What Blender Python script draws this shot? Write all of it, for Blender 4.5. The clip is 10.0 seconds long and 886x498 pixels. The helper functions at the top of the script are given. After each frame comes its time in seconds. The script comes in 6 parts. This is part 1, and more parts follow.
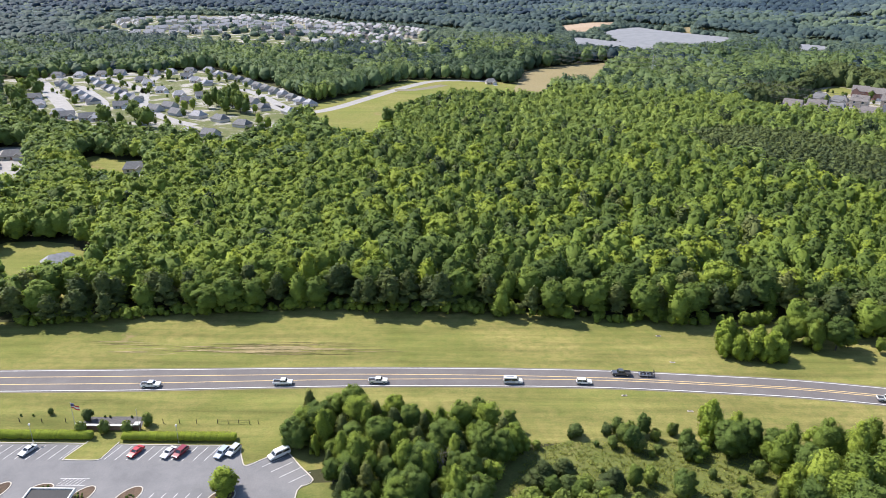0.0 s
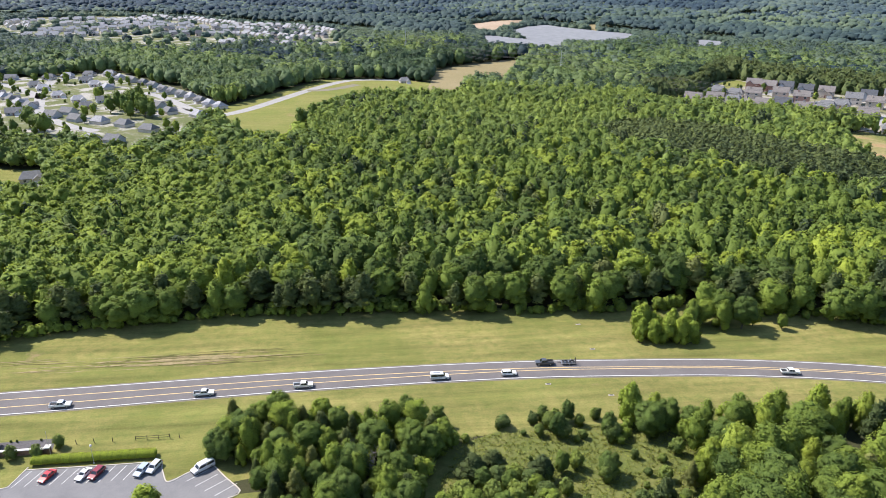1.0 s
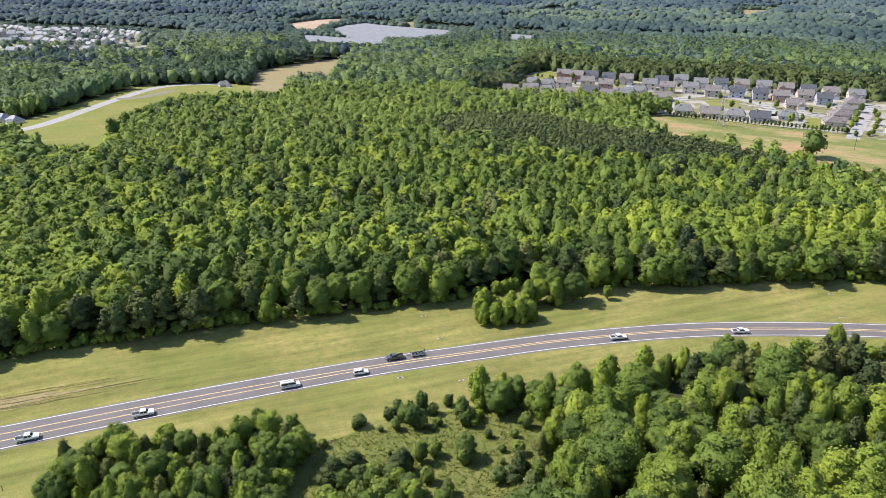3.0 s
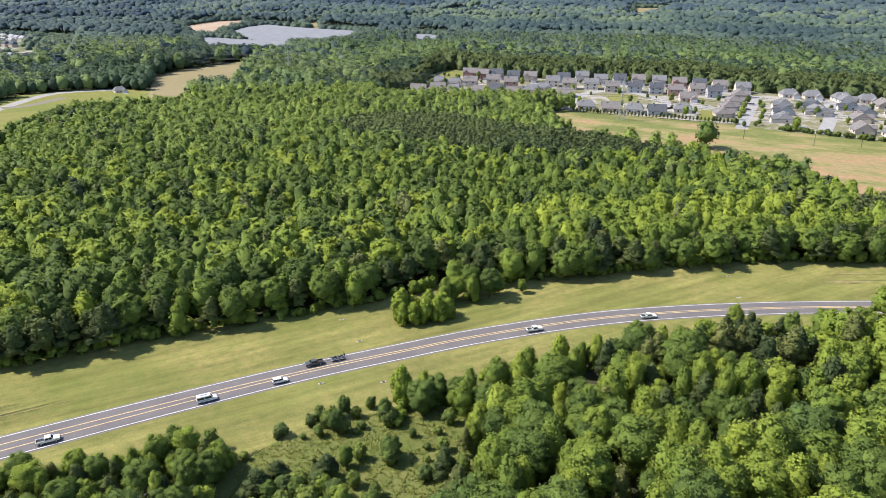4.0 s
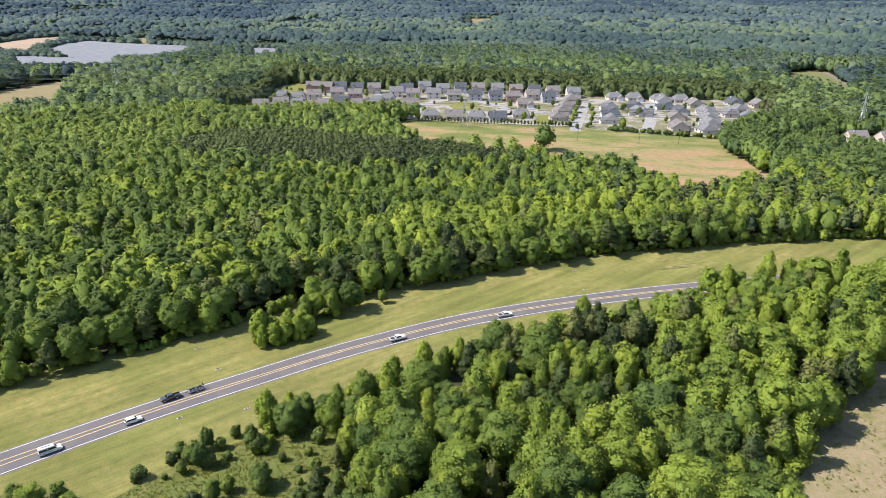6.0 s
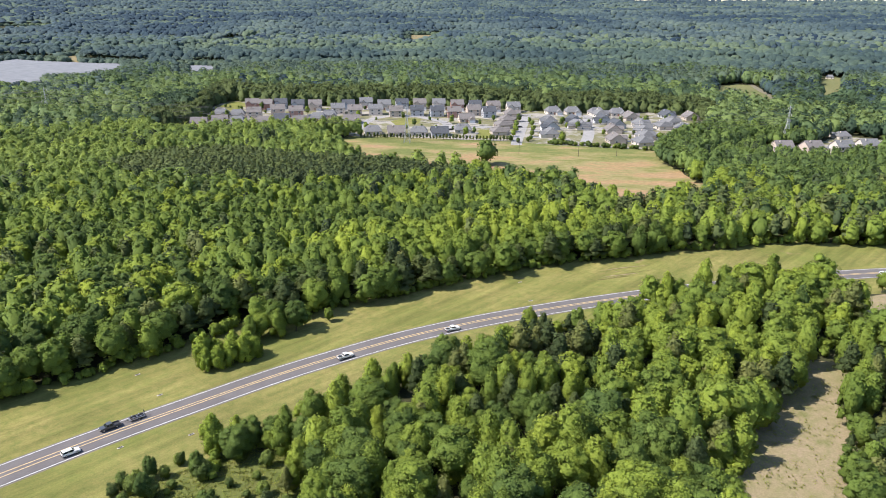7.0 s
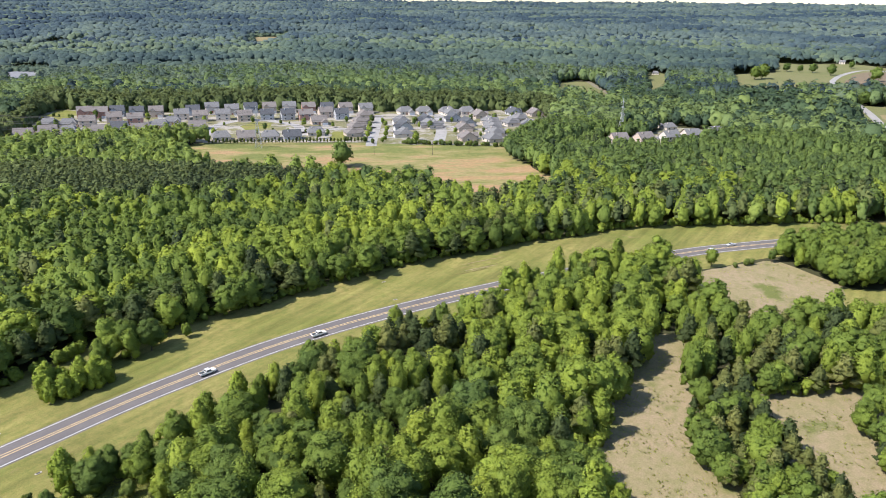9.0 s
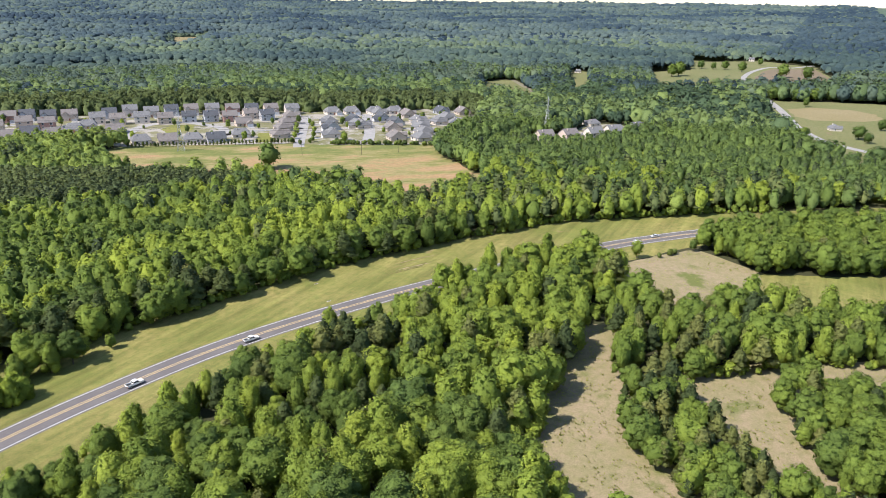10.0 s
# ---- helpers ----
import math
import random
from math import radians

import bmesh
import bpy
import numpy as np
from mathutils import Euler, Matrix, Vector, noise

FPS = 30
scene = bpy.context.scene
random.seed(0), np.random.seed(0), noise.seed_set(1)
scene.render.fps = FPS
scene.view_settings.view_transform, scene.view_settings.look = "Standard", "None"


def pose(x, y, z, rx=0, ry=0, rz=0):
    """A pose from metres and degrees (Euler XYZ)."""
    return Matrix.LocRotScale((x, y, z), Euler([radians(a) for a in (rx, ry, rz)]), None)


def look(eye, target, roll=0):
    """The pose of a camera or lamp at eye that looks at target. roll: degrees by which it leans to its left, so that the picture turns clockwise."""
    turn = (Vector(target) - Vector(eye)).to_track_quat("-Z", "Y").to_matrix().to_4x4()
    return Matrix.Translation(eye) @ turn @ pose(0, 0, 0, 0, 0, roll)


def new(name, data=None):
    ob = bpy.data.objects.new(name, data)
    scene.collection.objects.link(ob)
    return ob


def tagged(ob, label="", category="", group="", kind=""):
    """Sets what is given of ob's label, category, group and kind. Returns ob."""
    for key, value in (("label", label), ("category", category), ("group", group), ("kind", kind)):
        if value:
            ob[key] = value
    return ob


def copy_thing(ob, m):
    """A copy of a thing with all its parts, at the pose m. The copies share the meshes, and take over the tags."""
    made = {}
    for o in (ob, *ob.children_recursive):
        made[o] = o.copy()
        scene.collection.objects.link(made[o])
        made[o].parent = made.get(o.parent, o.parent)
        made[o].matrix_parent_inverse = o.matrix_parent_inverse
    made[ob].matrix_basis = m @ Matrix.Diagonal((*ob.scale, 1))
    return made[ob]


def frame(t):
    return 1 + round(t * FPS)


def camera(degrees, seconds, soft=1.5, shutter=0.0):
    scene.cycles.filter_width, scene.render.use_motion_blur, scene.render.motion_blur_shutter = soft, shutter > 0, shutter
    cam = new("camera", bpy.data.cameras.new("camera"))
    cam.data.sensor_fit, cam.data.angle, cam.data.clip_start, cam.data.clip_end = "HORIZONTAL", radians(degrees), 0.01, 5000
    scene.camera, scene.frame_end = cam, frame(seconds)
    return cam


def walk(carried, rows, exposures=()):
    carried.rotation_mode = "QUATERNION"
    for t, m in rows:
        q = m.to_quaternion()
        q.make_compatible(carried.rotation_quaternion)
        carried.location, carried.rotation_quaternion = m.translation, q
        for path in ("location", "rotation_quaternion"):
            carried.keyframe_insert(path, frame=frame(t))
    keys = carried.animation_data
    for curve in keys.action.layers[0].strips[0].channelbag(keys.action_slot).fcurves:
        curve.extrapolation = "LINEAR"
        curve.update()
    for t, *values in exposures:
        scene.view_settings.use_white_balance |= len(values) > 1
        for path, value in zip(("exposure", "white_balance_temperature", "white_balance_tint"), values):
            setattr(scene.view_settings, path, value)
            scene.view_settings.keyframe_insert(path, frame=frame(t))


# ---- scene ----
cam = camera(63.8, 10.0, soft=0.82)
PATH = [
    (0.0, pose(0.00, -0.05, 105.05, 68.372, -0.387, 0.155)),
    (0.5, pose(-0.02, -0.12, 104.89, 68.341, -0.393, -3.251)),
    (1.0, pose(-0.05, -0.21, 104.79, 68.351, -0.426, -6.672)),
    (1.5, pose(-0.10, -0.32, 104.75, 68.353, -0.413, -10.091)),
    (2.0, pose(-0.15, -0.45, 104.77, 68.357, -0.369, -13.609)),
    (2.5, pose(-0.20, -0.59, 104.83, 68.345, -0.299, -16.999)),
    (4.0, pose(-0.42, -1.08, 105.19, 68.344, -0.221, -27.861)),
    (4.5, pose(-0.51, -1.25, 105.35, 68.421, -0.205, -31.363)),
    (5.0, pose(-0.61, -1.41, 105.51, 68.502, -0.204, -34.523)),
    (5.5, pose(-0.71, -1.58, 105.66, 68.695, -0.196, -37.650)),
    (7.0, pose(-1.08, -2.00, 106.04, 70.470, -0.274, -44.807)),
    (7.5, pose(-1.22, -2.11, 106.11, 70.586, -0.281, -47.820)),
    (8.0, pose(-1.36, -2.20, 106.14, 70.602, -0.246, -50.787)),
    (8.5, pose(-1.52, -2.27, 106.11, 70.617, -0.388, -53.605)),
    (9.0, pose(-1.68, -2.30, 106.03, 70.636, -0.485, -56.530)),
    (9.5, pose(-1.85, -2.31, 105.89, 70.668, -0.570, -59.513)),
    (10.0, pose(-2.03, -2.28, 105.67, 70.666, -0.600, -62.280)),
]
walk(cam, PATH, exposures=((0.0, 0.89, 6500, 15), (10.0, 0.82, 6500, 15)))

# ---- sky, sun ----
SUN_EL, SUN_AZ = radians(50), radians(-57)
world = bpy.data.worlds.new("sky")
scene.world = world
world.use_nodes = True
wn = world.node_tree
sky = wn.nodes.new("ShaderNodeTexSky")
sky.sky_type = "NISHITA"
sky.sun_disc = False
sky.sun_elevation, sky.sun_rotation = SUN_EL, SUN_AZ
sky.air_density, sky.dust_density, sky.ozone_density = 1.0, 0.4, 1.5
wn.links.new(sky.outputs[0], wn.nodes["Background"].inputs[0])
wn.nodes["Background"].inputs[1].default_value = 0.132
sun_data = bpy.data.lights.new("sun", "SUN")
sun_data.energy, sun_data.angle, sun_data.color = 4.5, radians(0.6), (1.0, 0.95, 0.86)
sun = new("sun", sun_data)
sun_dir = Vector((math.sin(SUN_AZ) * math.cos(SUN_EL), math.cos(SUN_AZ) * math.cos(SUN_EL), math.sin(SUN_EL)))
sun.matrix_world = look(sun_dir * 900, (0, 0, 0))


# ---- materials ----
class Mat:
    """A node material with short calls for the nodes used most."""

    def __init__(self, name, rough=0.8, spec=0.3, metal=0.0):
        self.m = bpy.data.materials.new(name)
        self.m.use_nodes = True
        self.t = self.m.node_tree
        self.b = self.t.nodes["Principled BSDF"]
        self.b.inputs["Roughness"].default_value = rough
        self.b.inputs["Specular IOR Level"].default_value = spec
        self.b.inputs["Metallic"].default_value = metal

    def node(self, kind, **inputs):
        n = self.t.nodes.new("ShaderNode" + kind)
        for key, v in inputs.items():
            self.put(n.inputs[key.replace("_", " ")], v)
        return n

    def put(self, socket, v):
        if isinstance(v, bpy.types.NodeSocket):
            self.t.links.new(v, socket)
        else:
            socket.default_value = v

    def coords(self, obj=False):
        if obj:
            return self.t.nodes.new("ShaderNodeTexCoord").outputs["Object"]
        return self.t.nodes.new("ShaderNodeNewGeometry").outputs["Position"]

    def noise(self, scale, detail=4.0, rough=0.6, vec=None):
        n = self.node("TexNoise", Scale=scale, Detail=detail, Roughness=rough)
        self.put(n.inputs["Vector"], vec or self.coords())
        return n.outputs["Fac"]

    def math(self, op, a, b=0.5):
        n = self.t.nodes.new("ShaderNodeMath")
        n.operation = op
        self.put(n.inputs[0], a)
        self.put(n.inputs[1], b)
        return n.outputs[0]

    def ramp(self, fac, stops):
        n = self.t.nodes.new("ShaderNodeValToRGB")
        e = n.color_ramp.elements
        while len(e) < len(stops):
            e.new(0.5)
        for el, (p, c) in zip(e, stops):
            el.position, el.color = p, (*c, 1)
        self.put(n.inputs[0], fac)
        return n.outputs[0]

    def mix(self, fac, a, b, how="MIX"):
        n = self.t.nodes.new("ShaderNodeMix")
        n.data_type, n.blend_type = "RGBA", how
        self.put(n.inputs[0], fac)
        for s, v in ((n.inputs[6], a), (n.inputs[7], b)):
            self.put(s, v if isinstance(v, bpy.types.NodeSocket) else (*v, 1))
        return n.outputs[2]

    def color(self, c):
        self.put(self.b.inputs["Base Color"], c if isinstance(c, bpy.types.NodeSocket) else (*c, 1))
        return self

    def bump(self, h, strength=0.4, dist=0.05):
        n = self.node("Bump", Strength=strength, Distance=dist, Height=h)
        self.t.links.new(n.outputs[0], self.b.inputs["Normal"])
        return self

    def objrandom(self):
        return self.t.nodes.new("ShaderNodeObjectInfo").outputs["Random"]

    def island(self):
        return self.t.nodes.new("ShaderNodeNewGeometry").outputs["Random Per Island"]

    def attr(self, name):
        n = self.t.nodes.new("ShaderNodeAttribute")
        n.attribute_name = name
        return n.outputs["Fac"]


def plain(name, c, rough=0.6, spec=0.3, metal=0.0, vary=0.12, scale=3.0):
    """Paint, plastic or metal with slight mottling."""
    m = Mat(name, rough, spec, metal)
    d = tuple(v * (1 - vary) for v in c)
    l = tuple(min(1, v * (1 + vary)) for v in c)
    m.color(m.ramp(m.noise(scale), [(0.3, d), (0.7, l)]))
    return m.m


def foliage(name, stops, mottle=0.0, spec=0.1, glow=(0.92, 0.86, 0.36), grain=1.0):
    """Leaves: hue by tree, lightness by spray, fleck by position; sprays shade with the leaf mass that they belong to."""
    m = Mat(name, 0.75 if spec < 0.2 else 0.6, spec)
    tint = m.math("FRACT", m.math("ADD", m.objrandom(), m.attr("tint")), 0)
    base = m.ramp(tint, [(p, (1.05 * c[0], 1.04 * c[1], 0.98 * c[2])) for p, c in stops])
    leaf = m.ramp(m.island(), [(0.0, (0.84, 0.85, 0.84)), (0.5, (1, 1, 1)), (1.0, (1.18, 1.15, 1.04))])
    col = m.mix(1.0, base, leaf, "MULTIPLY")
    fine = m.ramp(m.noise(0.9 / grain, 3), [(0.3, (0.88, 0.89, 0.88)), (0.7, (1.12, 1.11, 1.08))])
    col = m.mix(1.0, col, fine, "MULTIPLY")
    if mottle:
        col = m.mix(1.0, col, m.ramp(m.noise(0.11, 5, 0.7), [(0.3, (1 - mottle,) * 3), (0.7, (1 + mottle,) * 3)]), "MULTIPLY")
    fleck = m.noise(3.6 / grain, 3, 0.7)
    col = m.mix(1.0, col, m.ramp(fleck, [(0.32, (0.82, 0.83, 0.83)), (0.68, (1.17, 1.16, 1.12))]), "MULTIPLY")
    soft = m.t.nodes.new("ShaderNodeAttribute")
    soft.attribute_name = "mass"
    turn = m.t.nodes.new("ShaderNodeVectorTransform")
    turn.vector_type, turn.convert_from, turn.convert_to = "NORMAL", "OBJECT", "WORLD"
    m.t.links.new(soft.outputs["Vector"], turn.inputs[0])
    relief = m.node("Bump", Strength=0.45, Distance=0.25 * grain, Height=fleck, Normal=turn.outputs[0])
    m.color(col)
    m.t.links.new(relief.outputs[0], m.b.inputs["Normal"])
    tr = m.node("BsdfTranslucent", Color=m.mix(1.0, col, glow, "MULTIPLY"), Normal=turn.outputs[0])
    mx = m.t.nodes.new("ShaderNodeAddShader")
    out = m.t.nodes["Material Output"]
    m.t.links.new(m.b.outputs[0], mx.inputs[0])
    m.t.links.new(tr.outputs[0], mx.inputs[1])
    m.t.links.new(mx.outputs[0], out.inputs[0])
    return m.m


LEAF = foliage("broad_leaves", [(0.0, (0.048, 0.076, 0.022)), (0.25, (0.066, 0.100, 0.025)), (0.5, (0.096, 0.138, 0.029)), (0.75, (0.130, 0.174, 0.032)), (1.0, (0.158, 0.200, 0.032))])
LEAF_BROAD = foliage("round_tree_leaves", [(0.0, (0.056, 0.088, 0.024)), (0.4, (0.080, 0.118, 0.027)), (1.0, (0.142, 0.186, 0.033))])
LEAF_DARK = foliage("dark_round_tree_leaves", [(0.0, (0.052, 0.084, 0.025)), (1.0, (0.088, 0.126, 0.030))])
LEAF_POINTED = foliage("pointed_tree_leaves", [(0.0, (0.084, 0.122, 0.026)), (0.5, (0.118, 0.160, 0.030)), (1.0, (0.156, 0.196, 0.034))])
LEAF_BRIGHT = foliage("bright_young_leaves", [(0.0, (0.122, 0.168, 0.029)), (1.0, (0.154, 0.200, 0.032))])
# slight haze in the colour: bluer than LEAF, for trees farther off
LEAF_FAR = foliage("farther_hazed_leaves", [(0.0, (0.042, 0.068, 0.029)), (0.25, (0.062, 0.096, 0.035)), (0.5, (0.090, 0.132, 0.040)), (0.75, (0.120, 0.164, 0.044)), (1.0, (0.144, 0.188, 0.046))], grain=1.6)
# aerial haze put into the leaf colour: bluer and flatter with distance
WOODS = foliage("distant_hazed_leaves", [(0.0, (0.021, 0.038, 0.050)), (0.3, (0.035, 0.058, 0.064)), (0.6, (0.057, 0.086, 0.076)), (1.0, (0.096, 0.130, 0.084))], 0.1, 0.12, (0.5, 0.55, 0.48), 3.0)
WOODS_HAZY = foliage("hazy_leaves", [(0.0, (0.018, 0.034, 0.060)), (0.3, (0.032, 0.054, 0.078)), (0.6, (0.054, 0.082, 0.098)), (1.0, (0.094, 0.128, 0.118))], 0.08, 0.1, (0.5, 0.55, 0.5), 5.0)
# colour holds slight haze, and sunlight of nearer land against the darker WOODS
WOODS_OUTER = foliage("outer_hazed_leaves", [(0.0, (0.030, 0.052, 0.034)), (0.3, (0.048, 0.078, 0.043)), (0.6, (0.071, 0.108, 0.051)), (1.0, (0.108, 0.150, 0.056))], 0.1, 0.12, (0.7, 0.7, 0.40), 2.2)
NEEDLE = foliage("pine_needles", [(0.0, (0.036, 0.054, 0.027)), (0.3, (0.046, 0.066, 0.031)), (0.6, (0.070, 0.094, 0.038)), (1.0, (0.098, 0.118, 0.044))], glow=(0.35, 0.36, 0.2))
# sunlight and shade in the colour: light stops near pines, dark stops wood edge
NEEDLE_NEAR = foliage("lit_and_shaded_needles", [(0.0, (0.038, 0.056, 0.025)), (0.35, (0.056, 0.076, 0.030)), (0.6, (0.084, 0.104, 0.038)), (1.0, (0.122, 0.134, 0.048))])
SHRUB = foliage("shrub_leaves", [(0.0, (0.056, 0.082, 0.031)), (0.5, (0.088, 0.122, 0.037)), (1.0, (0.132, 0.170, 0.042))])
WEED = foliage("weed_leaves", [(0.0, (0.110, 0.142, 0.036)), (0.5, (0.140, 0.168, 0.042)), (1.0, (0.180, 0.182, 0.056))])
HEDGE = foliage("hedge_leaves", [(0.0, (0.140, 0.180, 0.024)), (1.0, (0.160, 0.198, 0.028))], grain=0.5)
BARK = plain("bark", (0.10, 0.082, 0.065), 0.9, 0.1, vary=0.3, scale=2.0)
DEAD = plain("bare_branches", (0.30, 0.27, 0.25), 0.9, 0.1, vary=0.2)


def grassy(name, a, b, c, dirt=None, amount=0.62, big=0.02, streak=0.0):
    """Mown or wild grass: two colours in large drifts, a third in fine tufts, bare soil here and there."""
    m = Mat(name, 0.95, 0.05)
    col = m.mix(m.ramp(m.noise(big, 5), [(0.35, (0, 0, 0)), (0.65, (1, 1, 1))]), a, b)
    col = m.mix(m.ramp(m.noise(0.35, 6, 0.7), [(0.42, (0, 0, 0)), (0.75, (1, 1, 1))]), col, c)
    if streak:
        n = m.node("Mapping", Vector=m.coords(), Scale=(0.018, 0.2, 1.0))
        col = m.mix(1.0, col, m.ramp(m.noise(1.0, 5, 0.65, n.outputs[0]), [(0.3, (1 - streak,) * 3), (0.7, (1 + streak, 1 + streak * 0.9, 1 + streak * 0.8))]), "MULTIPLY")
    if dirt:
        col = m.mix(m.ramp(m.noise(0.045, 6, 0.65), [(amount, (0, 0, 0)), (amount + 0.08, (1, 1, 1))]), col, dirt)
    col = m.mix(1.0, col, m.ramp(m.noise(2.2, 4, 0.8), [(0.25, (0.72, 0.72, 0.72)), (0.75, (1.22, 1.22, 1.22))]), "MULTIPLY")
    m.color(col).bump(m.noise(3.0, 5, 0.8), 0.6, 0.25)
    return m.m


FLOOR = grassy("forest_floor", (0.052, 0.056, 0.028), (0.066, 0.060, 0.034), (0.044, 0.054, 0.024))
VERGE = grassy("mown_grass", (0.146, 0.158, 0.045), (0.250, 0.222, 0.082), (0.124, 0.150, 0.042), (0.235, 0.180, 0.096), 0.66, 0.03, 0.3)
WILD = grassy("wild_grass", (0.126, 0.150, 0.042), (0.172, 0.172, 0.058), (0.088, 0.116, 0.032), (0.225, 0.172, 0.085), 0.64, 0.09)


def dry_grass(name, turn):
    """Unmown dry grass in drawn-out drifts of green, straw and orange that run one way."""
    m = Mat(name, 0.95, 0.05)
    n = m.node("Mapping", Vector=m.coords(), Rotation=(0, 0, turn), Scale=(46, 17, 1))
    n.vector_type = "TEXTURE"
    # rusty seed heads thicken towards the wood, greener grass towards the houses
    xyz = m.node("SeparateXYZ", Vector=m.coords())
    side = m.math("ADD", m.math("MULTIPLY", xyz.outputs[0], -0.00105), m.math("MULTIPLY", xyz.outputs[1], -0.00092))
    lean = m.math("ADD", m.noise(1.0, 6, 0.62, n.outputs[0]), m.math("ADD", side, 0.672))
    col = m.ramp(lean, [(0.38, (0.140, 0.158, 0.054)), (0.46, (0.200, 0.190, 0.074)), (0.52, (0.250, 0.216, 0.104)), (0.58, (0.300, 0.204, 0.108)), (0.68, (0.320, 0.218, 0.130))])
    col = m.mix(1.0, col, m.ramp(m.noise(0.3, 6, 0.75), [(0.3, (0.78, 0.80, 0.78)), (0.7, (1.2, 1.18, 1.15))]), "MULTIPLY")
    m.color(col).bump(m.noise(2.5, 5, 0.8), 0.7, 0.3)
    return m.m


MEADOW = dry_grass("dry_meadow", radians(-51))
TAN = grassy("cut_field", (0.250, 0.214, 0.118), (0.300, 0.236, 0.156), (0.186, 0.182, 0.078), (0.135, 0.150, 0.050), 0.57, 0.05)
PALE = grassy("hay_field", (0.26, 0.215, 0.125), (0.23, 0.19, 0.10), (0.20, 0.18, 0.09))
GREENFIELD = grassy("green_field", (0.166, 0.182, 0.050), (0.215, 0.200, 0.070), (0.138, 0.162, 0.044), (0.235, 0.180, 0.085), 0.62, 0.03, 0.12)
LAWN = grassy("suburban_lawn", (0.165, 0.160, 0.078), (0.225, 0.205, 0.135), (0.125, 0.140, 0.056), (0.31, 0.29, 0.25), 0.48, 0.06)
LAWN_GREEN = grassy("garden_lawn", (0.120, 0.138, 0.056), (0.165, 0.165, 0.085), (0.085, 0.108, 0.042), (0.33, 0.315, 0.28), 0.50, 0.06)
FARMGRASS = grassy("farm_grass", (0.150, 0.160, 0.068), (0.190, 0.180, 0.088), (0.120, 0.138, 0.056), (0.20, 0.155, 0.10), 0.62, 0.012)
REDSOIL_DULL = grassy("ploughed_soil", (0.17, 0.135, 0.095), (0.20, 0.15, 0.11), (0.15, 0.14, 0.075))
REDSOIL = grassy("bare_red_soil", (0.34, 0.25, 0.17), (0.40, 0.315, 0.235), (0.27, 0.21, 0.14))


def paved(name, a, b, scale=0.4):
    m = Mat(name, 0.85, 0.2)
    col = m.mix(m.ramp(m.noise(scale, 6, 0.7), [(0.35, (0, 0, 0)), (0.7, (1, 1, 1))]), a, b)
    col = m.mix(1.0, col, m.ramp(m.noise(6.0, 3), [(0.3, (0.88, 0.88, 0.88)), (0.7, (1.1, 1.1, 1.1))]), "MULTIPLY")
    m.color(col).bump(m.noise(20, 3), 0.2, 0.01)
    return m.m


ASPHALT = paved("road_asphalt", (0.118, 0.109, 0.108), (0.150, 0.139, 0.135), 0.12)
LOT = paved("lot_asphalt", (0.140, 0.140, 0.143), (0.195, 0.193, 0.194), 0.09)
CONCRETE = paved("pale_concrete", (0.25, 0.245, 0.235), (0.32, 0.31, 0.295), 0.2)
GRAVEL = paved("pale_gravel", (0.155, 0.142, 0.10), (0.20, 0.18, 0.13), 0.2)
WHITE_LINE = plain("white_road_paint", (0.54, 0.54, 0.53), 0.7, vary=0.16, scale=1.0)
YELLOW_LINE = plain("yellow_road_paint", (0.60, 0.44, 0.20), 0.7, vary=0.15, scale=1.0)


# ---- building helpers ----
def mesh_ob(name, verts, faces, mat, parent=None, label=""):
    me = bpy.data.meshes.new(name)
    me.from_pydata([tuple(v) for v in verts], [], faces)
    me.update()
    if mat:
        me.materials.append(mat)
    ob = new(name, me)
    ob.parent = parent
    if label:
        ob["label"] = label
    return ob


def part(name, bm, mat, parent, label=""):
    me = bpy.data.meshes.new(name)
    bm.to_mesh(me)
    bm.free()
    me.materials.append(mat)
    ob = new(name, me)
    ob.parent = parent
    if label:
        ob["label"] = label
    return ob


def empty(name, m=None):
    ob = new(name)
    if m is not None:
        ob.matrix_basis = m
    return ob


def fast_mesh(name, verts, tris, mat, tint=None, mass=None):
    """A mesh of triangles from arrays. mass: at each vertex, the way that the leaf mass round it faces."""
    me = bpy.data.meshes.new(name)
    me.vertices.add(len(verts))
    me.vertices.foreach_set("co", np.ascontiguousarray(verts, np.float32).ravel())
    me.loops.add(len(tris) * 3)
    me.loops.foreach_set("vertex_index", np.ascontiguousarray(tris, np.int32).ravel())
    me.polygons.add(len(tris))
    me.polygons.foreach_set("loop_start", np.arange(0, len(tris) * 3, 3, dtype=np.int32))
    me.polygons.foreach_set("use_smooth", np.ones(len(tris), bool))
    me.update(calc_edges=True)
    if tint is not None:
        a = me.attributes.new("tint", "FLOAT", "POINT")
        a.data.foreach_set("value", np.ascontiguousarray(tint, np.float32))
    if mass is not None:
        a = me.attributes.new("mass", "FLOAT_VECTOR", "POINT")
        a.data.foreach_set("vector", np.ascontiguousarray(mass, np.float32).ravel())
    me.materials.append(mat)
    return me


def inside(px, py, poly):
    """Which of the points lie in the polygon."""
    hit = np.zeros(len(px), bool)
    n = len(poly)
    for i in range(n):
        (x0, y0), (x1, y1) = poly[i], poly[(i + 1) % n]
        c = ((y0 > py) != (y1 > py)) & (px < (x1 - x0) * (py - y0) / (y1 - y0 + 1e-12) + x0)
        hit ^= c
    return hit


